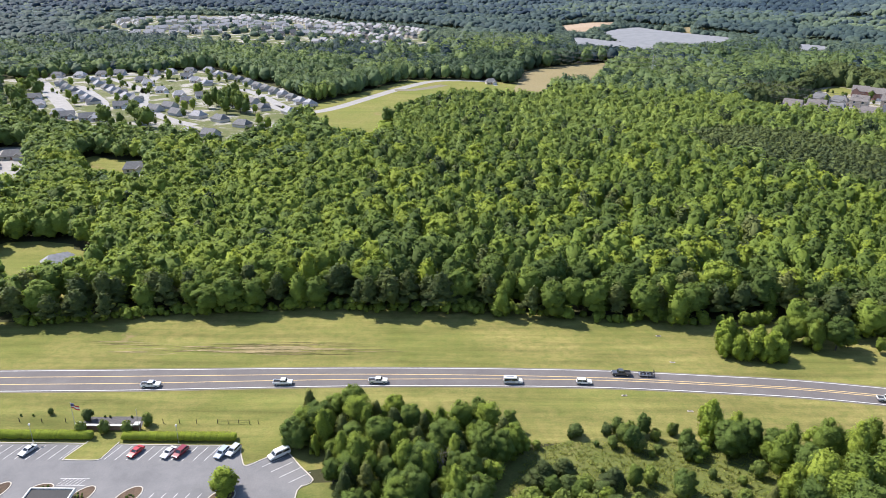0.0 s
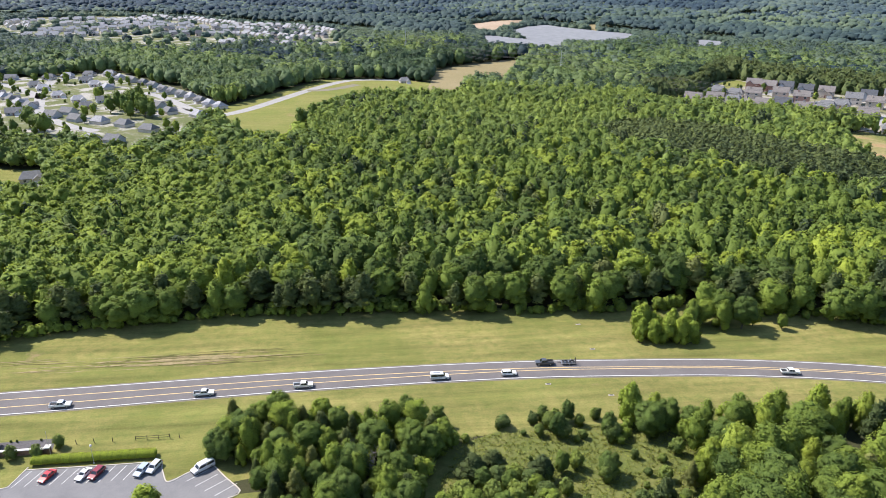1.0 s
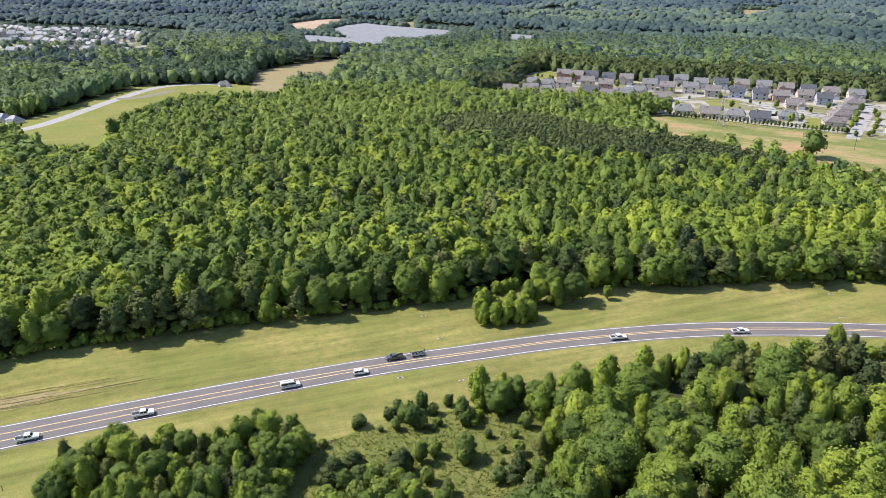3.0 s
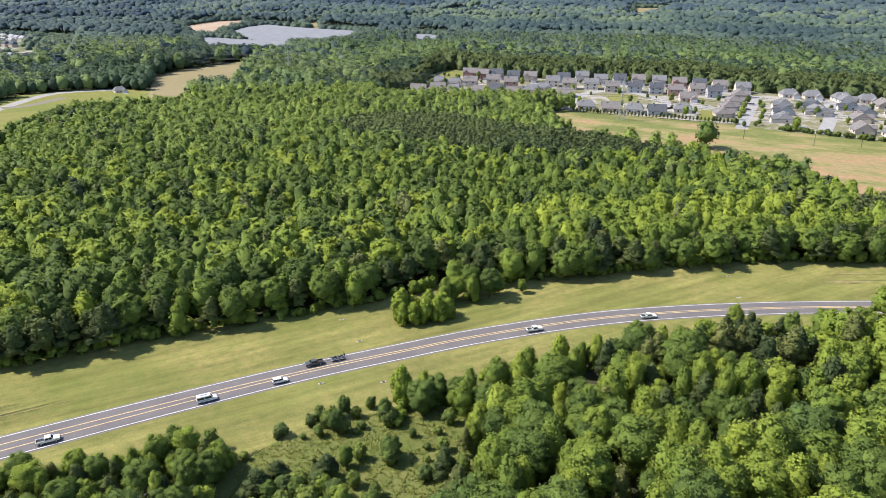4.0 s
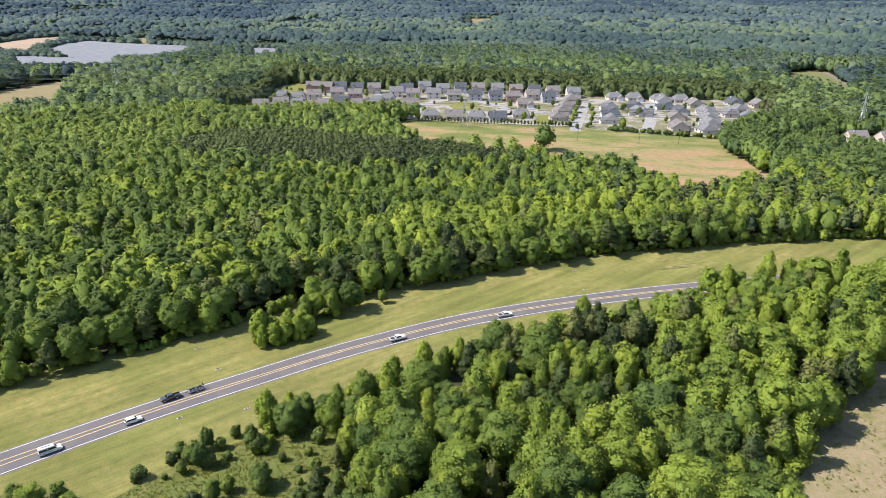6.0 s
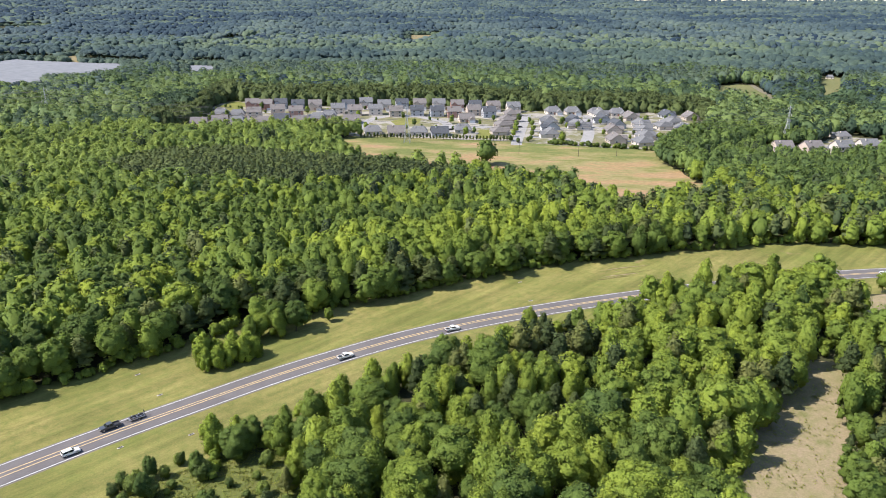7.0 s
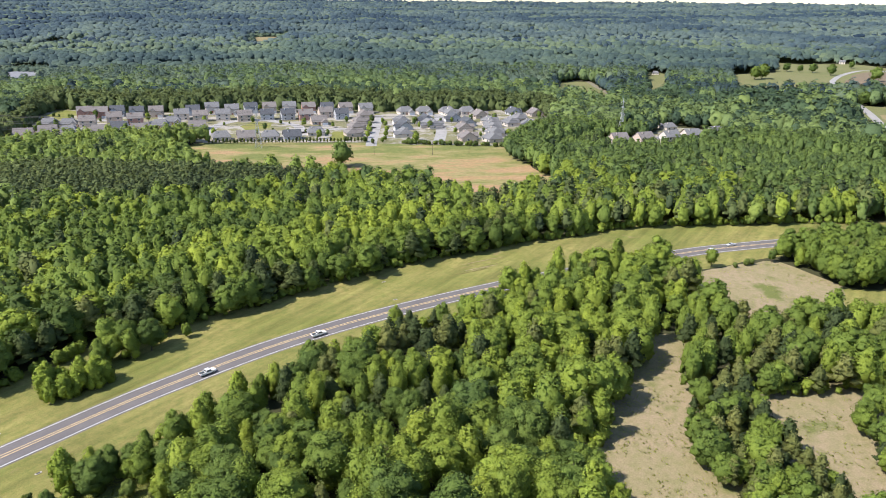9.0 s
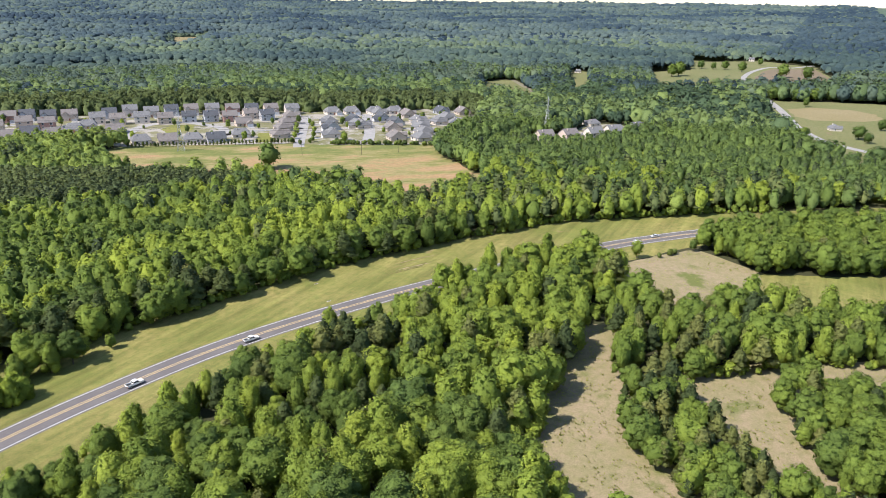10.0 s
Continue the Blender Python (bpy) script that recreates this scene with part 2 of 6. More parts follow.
def rise(x, y):
    """Height of the land: level near the road, rolling up to wooded ridges far away."""
    d = np.hypot(x, y)
    s = np.clip((d - 1700) / 3100, 0, 1)
    wave = np.sin(x * 0.0021 + 1.0) * np.cos(y * 0.0017 + 0.4) + 0.6 * np.sin(y * 0.0035 + x * 0.0012)
    return s ** 1.25 * 79 + s * (1 - 0.85 * s) * 16 * wave + np.clip((d - 1700) / 500, 0, 1) * 6 * (np.sin(x * 0.011 + 0.5 * np.sin(y * 0.006)) * np.cos(y * 0.009))


def curve(points, step=3.0):
    """A smooth line through plan points, sampled evenly."""
    p = np.array(points, float)
    q = np.vstack([2 * p[0] - p[1], p, 2 * p[-1] - p[-2]])
    out = []
    for i in range(1, len(q) - 2):
        n = max(2, int(np.linalg.norm(q[i + 1] - q[i]) / step))
        for t in np.arange(n) / n:
            out.append(0.5 * (2 * q[i] + (q[i + 1] - q[i - 1]) * t + (2 * q[i - 1] - 5 * q[i] + 4 * q[i + 1] - q[i + 2]) * t**2 + (3 * q[i] - q[i - 1] - 3 * q[i + 1] + q[i + 2]) * t**3))
    out.append(p[-1])
    return np.array(out)


def sides(line):
    d = np.gradient(line, axis=0)
    d /= np.linalg.norm(d, axis=1)[:, None]
    return np.stack([-d[:, 1], d[:, 0]], 1)


def ribbon(name, line, a, b, z, mat, parent=None, thick=0.0, label=""):
    """A strip along a plan line between two offsets, to its left positive; with thickness it gets sides."""
    n = sides(line)
    a, b = np.broadcast_to(a, len(line)), np.broadcast_to(b, len(line))
    pa, pb = line + n * a[:, None], line + n * b[:, None]
    k = len(line)
    v = [(x, y, z) for x, y in pa] + [(x, y, z) for x, y in pb]
    f = [(i, i + 1, k + i + 1, k + i) for i in range(k - 1)]
    if thick:
        v += [(x, y, z - thick) for x, y in pa] + [(x, y, z - thick) for x, y in pb]
        f += [(2 * k + i, 2 * k + i + 1, i + 1, i) for i in range(k - 1)] + [(k + i, k + i + 1, 3 * k + i + 1, 3 * k + i) for i in range(k - 1)]
    return mesh_ob(name, v, f, mat, parent, label)


def unit2(v):
    return v / (np.linalg.norm(v, axis=1, keepdims=True) + 1e-9)


def patch(name, poly, z, mat, rough=1.5, step=6.0, label="", category="ground", seed=1, grow=0.0):
    """A piece of ground with an uneven edge."""
    rng = np.random.default_rng(seed)
    pts = []
    if grow:
        q = np.array(poly, float)
        d = unit2(q - np.roll(q, 1, 0)) + unit2(np.roll(q, -1, 0) - q)
        turn = np.sign(np.sum(q[:, 0] * np.roll(q[:, 1], -1) - np.roll(q[:, 0], -1) * q[:, 1]))
        poly = [tuple(p) for p in q + unit2(np.stack([d[:, 1], -d[:, 0]], 1)) * grow * turn]
    for (x0, y0), (x1, y1) in zip(poly, poly[1:] + poly[:1]):
        n = max(1, int(math.hypot(x1 - x0, y1 - y0) / step))
        for i in range(n):
            t = i / n
            pts.append((x0 + (x1 - x0) * t, y0 + (y1 - y0) * t))
    pts = [(x + rng.normal() * rough, y + rng.normal() * rough) for x, y in pts]
    bm = bmesh.new()
    bm.faces.new([bm.verts.new((x, y, z + float(rise(x, y)))) for x, y in pts])
    bmesh.ops.triangulate(bm, faces=bm.faces[:])
    bm.normal_update()
    for f in bm.faces:
        if f.normal.z < 0:
            f.normal_flip()
    return tagged(part(name, bm, mat, None), label, category, kind="structure")


# ---- plan ----
ROAD = curve([(-420, 157), (-250, 161.5), (-120, 165.4), (-84, 166.5), (-21, 168.9), (35, 168.9), (72, 166.6), (106, 163.0), (148, 154), (196, 135.5), (250, 108), (306, 73), (331, 53.5), (352, 35), (370, 17.5), (420, -38), (520, -165)], 3.0)
VERGE_FAR = [(-420, 183), (-250, 185), (-133, 193), (-85, 201), (-44, 206), (3, 205), (56, 199.5), (81, 198), (105, 197), (130, 190), (171, 177.5), (217, 165), (282, 131), (330, 100), (358, 66), (383, 36), (400, 9), (450, -60), (540, -180)]
VERGE_NEAR = [(500, -190), (420, -80), (372, -5), (345, 24), (318, 42), (300, 53), (276, 72), (274, 94), (221, 110), (165, 128), (133, 135), (60, 140), (20, 140), (-40, 128), (-260, 100), (-420, 100)]
CLUMP = [(-38, 141), (-33, 148), (-20, 150), (0, 146.5), (13, 143), (20, 138), (13, 129), (10, 115), (8, 84), (-16, 84), (-21, 114), (-26, 128)]
NEAR_WOODS = [(57, 131), (62, 143), (74, 139), (88, 142), (109, 140), (133, 137), (165, 130), (200, 117), (221, 112), (250, 102), (276, 94), (275, 70), (262, 56), (238, 54), (216, 55), (193, 54), (160, 50), (137, 46), (124, 36), (112, 10), (66, 10), (52, 60), (48, 95), (52, 110)]
WOODS_BLOCK = [(220, 49), (236, 50), (250, 48), (240, 34), (249, 15), (262, 3), (258, -16), (262, -40), (262, -66), (236, -44), (224, -14), (211, 0), (192, 24), (184, 36)]
WOODS_STRIP = [(184, 36), (192, 23), (177, 14), (165, 4), (155, -13), (140, -37), (112, -20), (141, 12), (157, 27)]
WOODS_BUSHY = [(205, -6), (193, -4), (175, -12), (160, -22), (146, -50), (175, -70), (205, -40), (208, -22)]
WOODS_ROADSIDE = [(317, 34), (331, 36), (350, 18), (372, -9), (410, -66), (330, -66), (323, -36), (314, -20), (301, 8)]
SUBURB_LEFT = [(-430, 700), (-350, 560), (-262, 442), (-223, 436), (-171, 438), (-134, 400), (-118, 424), (-104, 460), (-98, 525), (-104, 580), (-150, 664), (-200, 728), (-245, 788), (-300, 768), (-390, 732)]
FIELD_LEFT = [(-110, 535), (-71, 449), (-50, 428), (-36, 463), (-20, 537), (6, 584), (24, 690), (46, 718), (10, 728), (-30, 724), (-63, 670), (-86, 620), (-106, 582)]
FARMYARD = [(6, 584), (40, 590), (75, 575), (92, 620), (95, 672), (66, 700), (46, 718), (7, 714)]
HAY = [(85, 784), (125, 833), (177, 867), (210, 864), (161, 731), (133, 675), (104, 673), (73, 624), (59, 636)]
SUBURB_FAR = [(-610, 1290), (-690, 1610), (-490, 1680), (-317, 1565), (-200, 1425), (-90, 1370), (-5, 1262), (-33, 930), (-145, 1020), (-230, 970), (-405, 1075), (-520, 1110)]
SOLAR_A = [(261, 1262), (306, 1347), (366, 1404), (386, 1342), (423, 1265), (466, 1196), (413, 1069), (360, 1025), (315, 1045), (291, 1077), (257, 1128)]
SOLAR_B = [(201, 1176), (226, 1168), (257, 1125), (311, 1071), (275, 960), (241, 972), (201, 998), (176, 1019)]
SOLAR_C = [(521, 1094), (544, 1087), (558, 1065), (497, 955), (460, 959)]
SOIL = [(215, 1431), (296, 1544), (358, 1550), (335, 1457), (282, 1358), (230, 1218), (203, 1249)]
SUBURB = [(350, 470), (322, 488), (292, 512), (252, 536), (232, 540), (230, 562), (258, 580), (284, 600), (316, 636), (344, 674), (374, 702), (390, 692), (388, 655), (400, 634), (422, 608), (446, 584), (470, 578), (484, 556), (508, 532), (524, 510), (537, 488), (554, 460), (566, 428), (590, 396), (612, 372), (640, 350), (648, 310), (622, 285), (590, 262), (535, 255), (474, 254), (434, 312), (412, 360), (352, 440)]
DRY_MEADOW = [(278, 350), (303, 310), (315, 262), (332, 232), (312, 189), (318, 176), (382, 168), (395, 168), (412, 200), (442, 236), (474, 254), (434, 314), (412, 361), (351, 443), (318, 455)]
ROW_YARD = [(510, 180), (524, 164), (541, 149), (559, 138), (582, 125), (610, 112), (645, 136), (640, 180), (600, 182), (570, 180), (545, 202), (520, 198)]
FARM = [(1177, 245), (1256, 196), (1471, 229), (1451, 190), (1536, 114), (1428, 18), (1226, -14), (978, -14), (955, 32), (984, 79), (932, 99), (900, 127), (831, 131), (882, 175)]
FARM_ROAD = [(615, -43), (630, -27), (652, -9), (706, 10), (755, 20), (819, 32), (900, 50), (957, 64), (1133, 100), (1206, 106), (1296, 102), (1382, 85), (1392, 52), (1468, 19)]
FARM_FIELD = [(837, 26), (863, 8), (866, -29), (842, -56), (810, -58), (782, -38), (770, 1), (789, 16)]
FARM_YARD = [(922, 61), (901, 39), (923, -13), (935, -67), (950, -107), (616, -76), (565, -45), (562, -25), (581, -8), (613, 8), (673, 23), (739, 39), (804, 52)]
FAR_LOT = [(894, 410), (933, 400), (946, 380), (901, 349), (810, 298), (670, 249), (720, 285), (747, 308), (725, 328)]
FAR_PLOT = [(1134, 363), (1124, 327), (838, 241), (812, 250), (890, 285), (1009, 325)]
FAR_STRIP = [(1351, 1492), (1419, 1458), (1298, 1344), (1181, 1301)]
FAR_STRIP_B = [(634, 2533), (749, 2496), (682, 2302), (556, 2231)]
FAR_STRIP_C = [(838, 1605), (918, 1632), (854, 1519), (793, 1513)]
FAR_STRIP_D = [(448, 1415), (484, 1448), (428, 1281), (402, 1255)]
FARM_SOIL = [(1259, 90), (1347, 80), (1390, 17), (1207, -13), (1144, -11), (1132, 87)]
HOUSE_YARD = [(-180, 245), (-165, 222), (-128, 216), (-120, 238), (-150, 268), (-178, 270)]
HOUSE_YARD_B = [(-211, 401), (-205, 410), (-192, 403), (-183, 401), (-171, 401), (-141, 332), (-151, 333), (-177, 340)]
HOUSE_YARD_C = [(-279, 428), (-265, 431), (-251, 428), (-211, 350), (-205, 332), (-218, 330)]
CLEARING_A = [(219, 50), (212, 47), (183, 37), (156, 27), (141, 12), (118, -14), (100, -6), (112, 10), (124, 36), (137, 46), (160, 50), (193, 54), (214, 54)]
CLEARING_B = [(191, 23), (210, 0), (224, -14), (236, -44), (205, -40), (209, -20), (206, -5), (193, -3), (175, -11), (160, -21), (146, -48), (128, -44), (140, -36), (155, -13), (165, 4), (177, 14)]
CUT_FIELD = [(303, 48), (318, 36), (302, 8), (264, 4), (250, 17), (242, 34), (252, 48), (263, 57), (276, 66), (292, 54)]
GREEN_RIGHT = [(262, 3), (302, 8), (314, -20), (323, -36), (334, -75), (300, -85), (263, -42), (258, -16)]
OPEN = [SUBURB_LEFT, FIELD_LEFT, FARMYARD, HAY, SUBURB_FAR, SOLAR_A, SOLAR_B, SOLAR_C, SOIL, SUBURB, DRY_MEADOW, ROW_YARD, FARM, FARM_YARD, FAR_LOT, FAR_PLOT, FAR_STRIP, FAR_STRIP_B, FAR_STRIP_C, FAR_STRIP_D, HOUSE_YARD, HOUSE_YARD_B, HOUSE_YARD_C]
GROWN = []
for far_poly in (SUBURB_FAR, SOLAR_A, SOLAR_B, SOLAR_C, SOIL, FAR_STRIP, FAR_STRIP_B, FAR_STRIP_C, FAR_STRIP_D):
    centre = (sum(q[0] for q in far_poly) / len(far_poly), sum(q[1] for q in far_poly) / len(far_poly))
    reach = max(math.dist(centre, q) for q in far_poly)
    GROWN.append((centre, [(centre[0] + (q[0] - centre[0]) * (1 + 70 / reach), centre[1] + (q[1] - centre[1]) * (1 + 70 / reach)) for q in far_poly]))
OPEN_NEAR = [(q[0] + 2, q[1] + 7) for q in VERGE_FAR] + VERGE_NEAR


# ---- ground ----
def build_ground():
    rings = np.concatenate([np.linspace(0, 480, 17), 480 * (4985 / 480) ** (np.arange(1, 41) / 40)])
    k = 160
    ang = np.arange(k) * 2 * math.pi / k
    v = [(0.0, 0.0, 0.0)]
    for r in rings[1:]:
        x, y = np.sin(ang) * r, np.cos(ang) * r
        v += list(zip(x, y, rise(x, y)))
    f = [(0, 1 + (i + 1) % k, 1 + i) for i in range(k)]
    for j in range(len(rings) - 2):
        a, b = 1 + j * k, 1 + (j + 1) * k
        f += [(a + i, a + (i + 1) % k, b + (i + 1) % k, b + i) for i in range(k)]
    ob = mesh_ob("ground", v, f, FLOOR)
    tagged(ob, "wide wooded land with brown forest floor reaching the horizon", "ground", kind="structure")


build_ground()
patch("grass_verge", OPEN_NEAR, 0.03, VERGE, 0.5, 8, "mown yellow-green grass verge along the road", "grass", 2)
patch("ground_behind", [(-420, 101), (-260, 101), (-40, 126), (52, 126), (48, 95), (52, 60), (66, 10), (118, -14), (128, -44), (146, -50), (175, -72), (300, -86), (334, -76), (500, -190), (400, -300), (-420, -300)], 0.02, WILD, 0.4, 12, "rough wild grass with weeds and bare spots", "grass", 3)
patch("wild_meadow", [(10, 130), (20, 137), (30, 140), (46, 142), (66, 142), (84, 137), (90, 126), (82, 114), (72, 104), (60, 92), (52, 62), (10, 60), (8, 84), (10, 115)], 0.05, WILD, 0.6, 4.0, "rough meadow of tall weeds and grass", "grass", 4)
patch("clearing_a", CLEARING_A, 0.05, TAN, 0.5, 5, "narrow cut clearing of dry tan stubble and weeds", "field", 5, grow=7.0)
patch("clearing_b", CLEARING_B, 0.05, TAN, 0.5, 5, "winding cut clearing of dry tan stubble", "field", 6, grow=7.0)
patch("cut_field", CUT_FIELD, 0.05, TAN, 0.5, 5, "small pale cut field beside the road", "field", 7, grow=2.6)
patch("green_field_a", GREEN_RIGHT, 0.075, VERGE, 0.5, 6, "small green pasture behind the trees", "field", 8)
patch("dry_meadow", DRY_MEADOW, 0.05, MEADOW, 1.0, 8, "dry meadow of orange and straw coloured grass", "meadow", 9, grow=5.0)
patch("suburb_ground", SUBURB, 0.04, LAWN, 1.0, 10, "lawns and pale yards between houses", "lawn", 10)
patch("suburb_ground_left", SUBURB_LEFT, 0.04, LAWN_GREEN, 1.0, 10, "lawns and pale yards of a housing estate", "lawn", 11)
patch("suburb_ground_far", SUBURB_FAR, 0.1, LAWN_GREEN, 1.0, 14, "lawns of a distant housing estate", "lawn", 12)
patch("green_field_b", FIELD_LEFT, 0.05, GREENFIELD, 1.0, 8, "smooth yellow-green field beside a lane", "field", 13)
patch("farmyard", FARMYARD, 0.06, GREENFIELD, 1.0, 8, "grassy farmyard round a pale roof", "field", 14)
patch("hay_field", HAY, 0.085, PALE, 1.0, 8, "tan hay field between woods", "field", 15)
patch("bare_soil", SOIL, 0.1, REDSOIL, 2.0, 10, "bare red and tan building ground", "soil", 16)
patch("row_yard", ROW_YARD, 0.05, LAWN, 1.0, 8, "back gardens of a row of houses", "lawn", 17)
patch("farm_pasture", FARM, 0.1, FARMGRASS, 3.0, 14, "rolling green farm pasture", "field", 18)
patch("farm_yard", FARM_YARD, 0.1, FARMGRASS, 2.0, 10, "grassy farm land along a pale road", "field", 25)
patch("farm_field", FARM_FIELD, 0.13, PALE, 2.0, 10, "tan ploughed farm field", "field", 19)
patch("far_lot", FAR_LOT, 0.1, FARMGRASS, 2.0, 8, "small clearing with a lane among trees", "field", 20)
patch("far_plot", FAR_PLOT, 0.1, FARMGRASS, 2.0, 8, "small tan plot round a far house", "field", 21)
patch("far_strip", FAR_STRIP, 0.1, PALE, 2.0, 10, "far tan field strip", "field", 22)
patch("far_strip_b", FAR_STRIP_B, 0.1, PALE, 2.0, 14, "far tan field strip among woods", "field", 27)
patch("far_strip_c", FAR_STRIP_C, 0.1, FARMGRASS, 2.0, 14, "far dull green field strip among woods", "field", 28)
patch("far_strip_d", FAR_STRIP_D, 0.1, PALE, 2.0, 14, "far pale field among woods", "field", 29)
patch("farm_soil", FARM_SOIL, 0.13, REDSOIL_DULL, 2.0, 12, "brown ploughed field beside a farm road", "field", 30)
patch("house_yard", HOUSE_YARD, 0.05, GREENFIELD, 1.0, 6, "green garden round a house at the wood", "lawn", 23)
patch("house_yard_b", HOUSE_YARD_B, 0.05, GREENFIELD, 1.0, 6, "gardens among tall trees", "lawn", 24)
patch("house_yard_c", HOUSE_YARD_C, 0.05, CONCRETE, 1.0, 6, "pale paved yard among tall trees", "yard", 26)


# ---- road ----
def build_road():
    x = ROAD[:, 0]
    half = np.interp(x, [-84, -21, 60], [5.45, 4.9, 4.55])
    gap = np.interp(x, [-84, -21, 35, 80], [1.8, 1.3, 0.7, 0.42])
    road = ribbon("road", ROAD, half, -half, 0.12, ASPHALT, None, 0.12)
    tagged(road, "grey asphalt road with white edge and yellow centre lines", "road", kind="structure")
    for s in (1, -1):
        ribbon("edge_line", ROAD, s * (half - 0.38) + 0.125, s * (half - 0.38) - 0.125, 0.128, WHITE_LINE, road)
        ribbon("centre_line", ROAD, s * gap + 0.12, s * gap - 0.12, 0.128, YELLOW_LINE, road)
        ribbon("gravel_edge", ROAD, s * (half + 0.45), s * (half - 0.1), 0.06, GRAVEL, road)


build_road()


# ---- trees ----
PHI = (1 + 5**0.5) / 2
ICO_V = np.array([(-1, PHI, 0), (1, PHI, 0), (-1, -PHI, 0), (1, -PHI, 0), (0, -1, PHI), (0, 1, PHI), (0, -1, -PHI), (0, 1, -PHI), (PHI, 0, -1), (PHI, 0, 1), (-PHI, 0, -1), (-PHI, 0, 1)]) / math.hypot(1, PHI)
ICO_F = np.array([(0, 11, 5), (0, 5, 1), (0, 1, 7), (0, 7, 10), (0, 10, 11), (1, 5, 9), (5, 11, 4), (11, 10, 2), (10, 7, 6), (7, 1, 8), (3, 9, 4), (3, 4, 2), (3, 2, 6), (3, 6, 8), (3, 8, 9), (4, 9, 5), (2, 4, 11), (6, 2, 10), (8, 6, 7), (9, 8, 1)])


def unit(v):
    return v / (np.linalg.norm(v, axis=-1, keepdims=True) + 1e-9)


def leaf_tris(rng, centres, normals, size):
    """A leafy spray of one triangle at each place, facing about its normal."""
    n = len(centres)
    nn = unit(normals + rng.normal(size=(n, 3)) * 0.55)
    a = unit(np.cross(nn, rng.normal(size=(n, 3))))
    b = np.cross(nn, a)
    s = size * rng.uniform(0.6, 1.4, (n, 1))
    t0 = centres + a * s
    t1 = centres - a * s * 0.5 + b * s * rng.uniform(0.5, 1.0, (n, 1))
    t2 = centres - a * s * 0.5 - b * s * rng.uniform(0.5, 1.0, (n, 1))
    v = np.stack([t0, t1, t2], 1).reshape(-1, 3)
    return v, np.arange(3 * n).reshape(-1, 3)


BODY = {"broad": (0.54, 0.26, 0.38), "poplar": (0.49, 0.165, 0.42), "pine": (0.58, 0.12, 0.36), "oak": (0.51, 0.30, 0.40), "thicket": (0.45, 0.23, 0.42)}


def lobes_for(kind, rng, n):
    """Centres, radii and half heights of a crown's leaf masses, for a tree 1 high: one main body with uneven bosses on it."""
    body = BODY.get(kind, (0.42, 0.30, 0.38))
    out = [(0, 0, *body)]
    z0, r0, h0 = body
    lean, side = rng.uniform(0, 6.28), rng.uniform(0.0, 0.28)
    for i in range(n - 1):
        a, u = i * 2.4 + rng.uniform(-0.5, 0.5), (i + 0.5) / (n - 1)
        if kind == "pine":
            z, r = z0 - 0.27 + 0.55 * u, 0.165 * (1.08 - u) * rng.uniform(0.6, 1.25)
            out.append((math.cos(a) * r, math.sin(a) * r, z, 0.105 - 0.055 * u, 0.05 + 0.02 * u))
            continue
        q = -0.78 + 1.66 * u + rng.uniform(-0.09, 0.09)
        grow = 1 + side * math.cos(a - lean)
        if kind in ("poplar", "thicket"):
            r = r0 * min((q + 1.25) * 1.3, ((1.04 - min(q, 1.0)) / 1.55) ** 0.7) * rng.uniform(0.6, 1.1) * grow
            s = r0 * rng.uniform(0.34, 0.60) * (1.12 - 0.55 * u)
            out.append((math.cos(a) * r, math.sin(a) * r, z0 + q * h0 * 1.04, s, s * rng.uniform(1.3, 1.9)))
            continue
        r = r0 * 0.76 * math.sqrt(max(0.05, 1 - min(1, abs(q)) ** 2)) * rng.uniform(0.72, 1.18) * grow
        s = r0 * rng.uniform(0.24, 0.48) * (1.12 - 0.3 * u)
        out.append((math.cos(a) * r, math.sin(a) * r, z0 + q * h0 * rng.uniform(0.95, 1.08), s, s * rng.uniform(0.8, 1.1)))
    return np.array(out)


def crown(kind, seed, nlobes, nleaf, size, core=0.92, up=0.75, soft=0.08, shell=(0.88, 1.10), lumps=0.42):
    """A crown 1 high over the ground: a rough body with sprays of leaves standing out of it. Returns points, triangles and the way the mass faces."""
    rng = np.random.default_rng(seed)
    lo = lobes_for(kind, rng, nlobes)
    shape = np.stack([lo[:, 3], lo[:, 3], lo[:, 4]], 1)
    z0, r0, h0 = lo[0, 2], lo[0, 3], lo[0, 4]

    def facing(c, d):
        out = unit((c - (0, 0, z0 - 0.05)) / (r0 * r0, r0 * r0, h0 * h0 * 0.8))
        return unit(d * lumps + out * 0.95 + (0, 0, soft))

    vs, fs, ns, off = [], [], [], 0
    for (x, y, z), sc in zip(lo[:, :3], shape):
        q = ICO_V * sc * core * rng.uniform(0.82, 1.12, (12, 1)) + (x, y, z)
        vs.append(q)
        ns.append(facing(q, ICO_V))
        fs.append(ICO_F + off)
        off += 12
    w = lo[:, 3] * (lo[:, 4] + lo[:, 3])
    w[1:] *= 1.5
    pick = rng.choice(len(lo), nleaf, p=w / w.sum())
    d = unit(rng.normal(size=(nleaf, 3)) + (0, 0, up))
    c = lo[pick, :3] + d * shape[pick] * rng.uniform(*shell, (nleaf, 1)) ** (1.0 if kind != "pine" else 1.6)
    n = facing(c, d)
    v, f = leaf_tris(rng, c, n, size)
    n = unit(n + rng.normal(size=n.shape) * 0.27)
    vs.append(v)
    ns.append(np.repeat(n, 3, 0))
    fs.append(f + off)
    return np.vstack(vs), np.vstack(fs), np.vstack(ns)


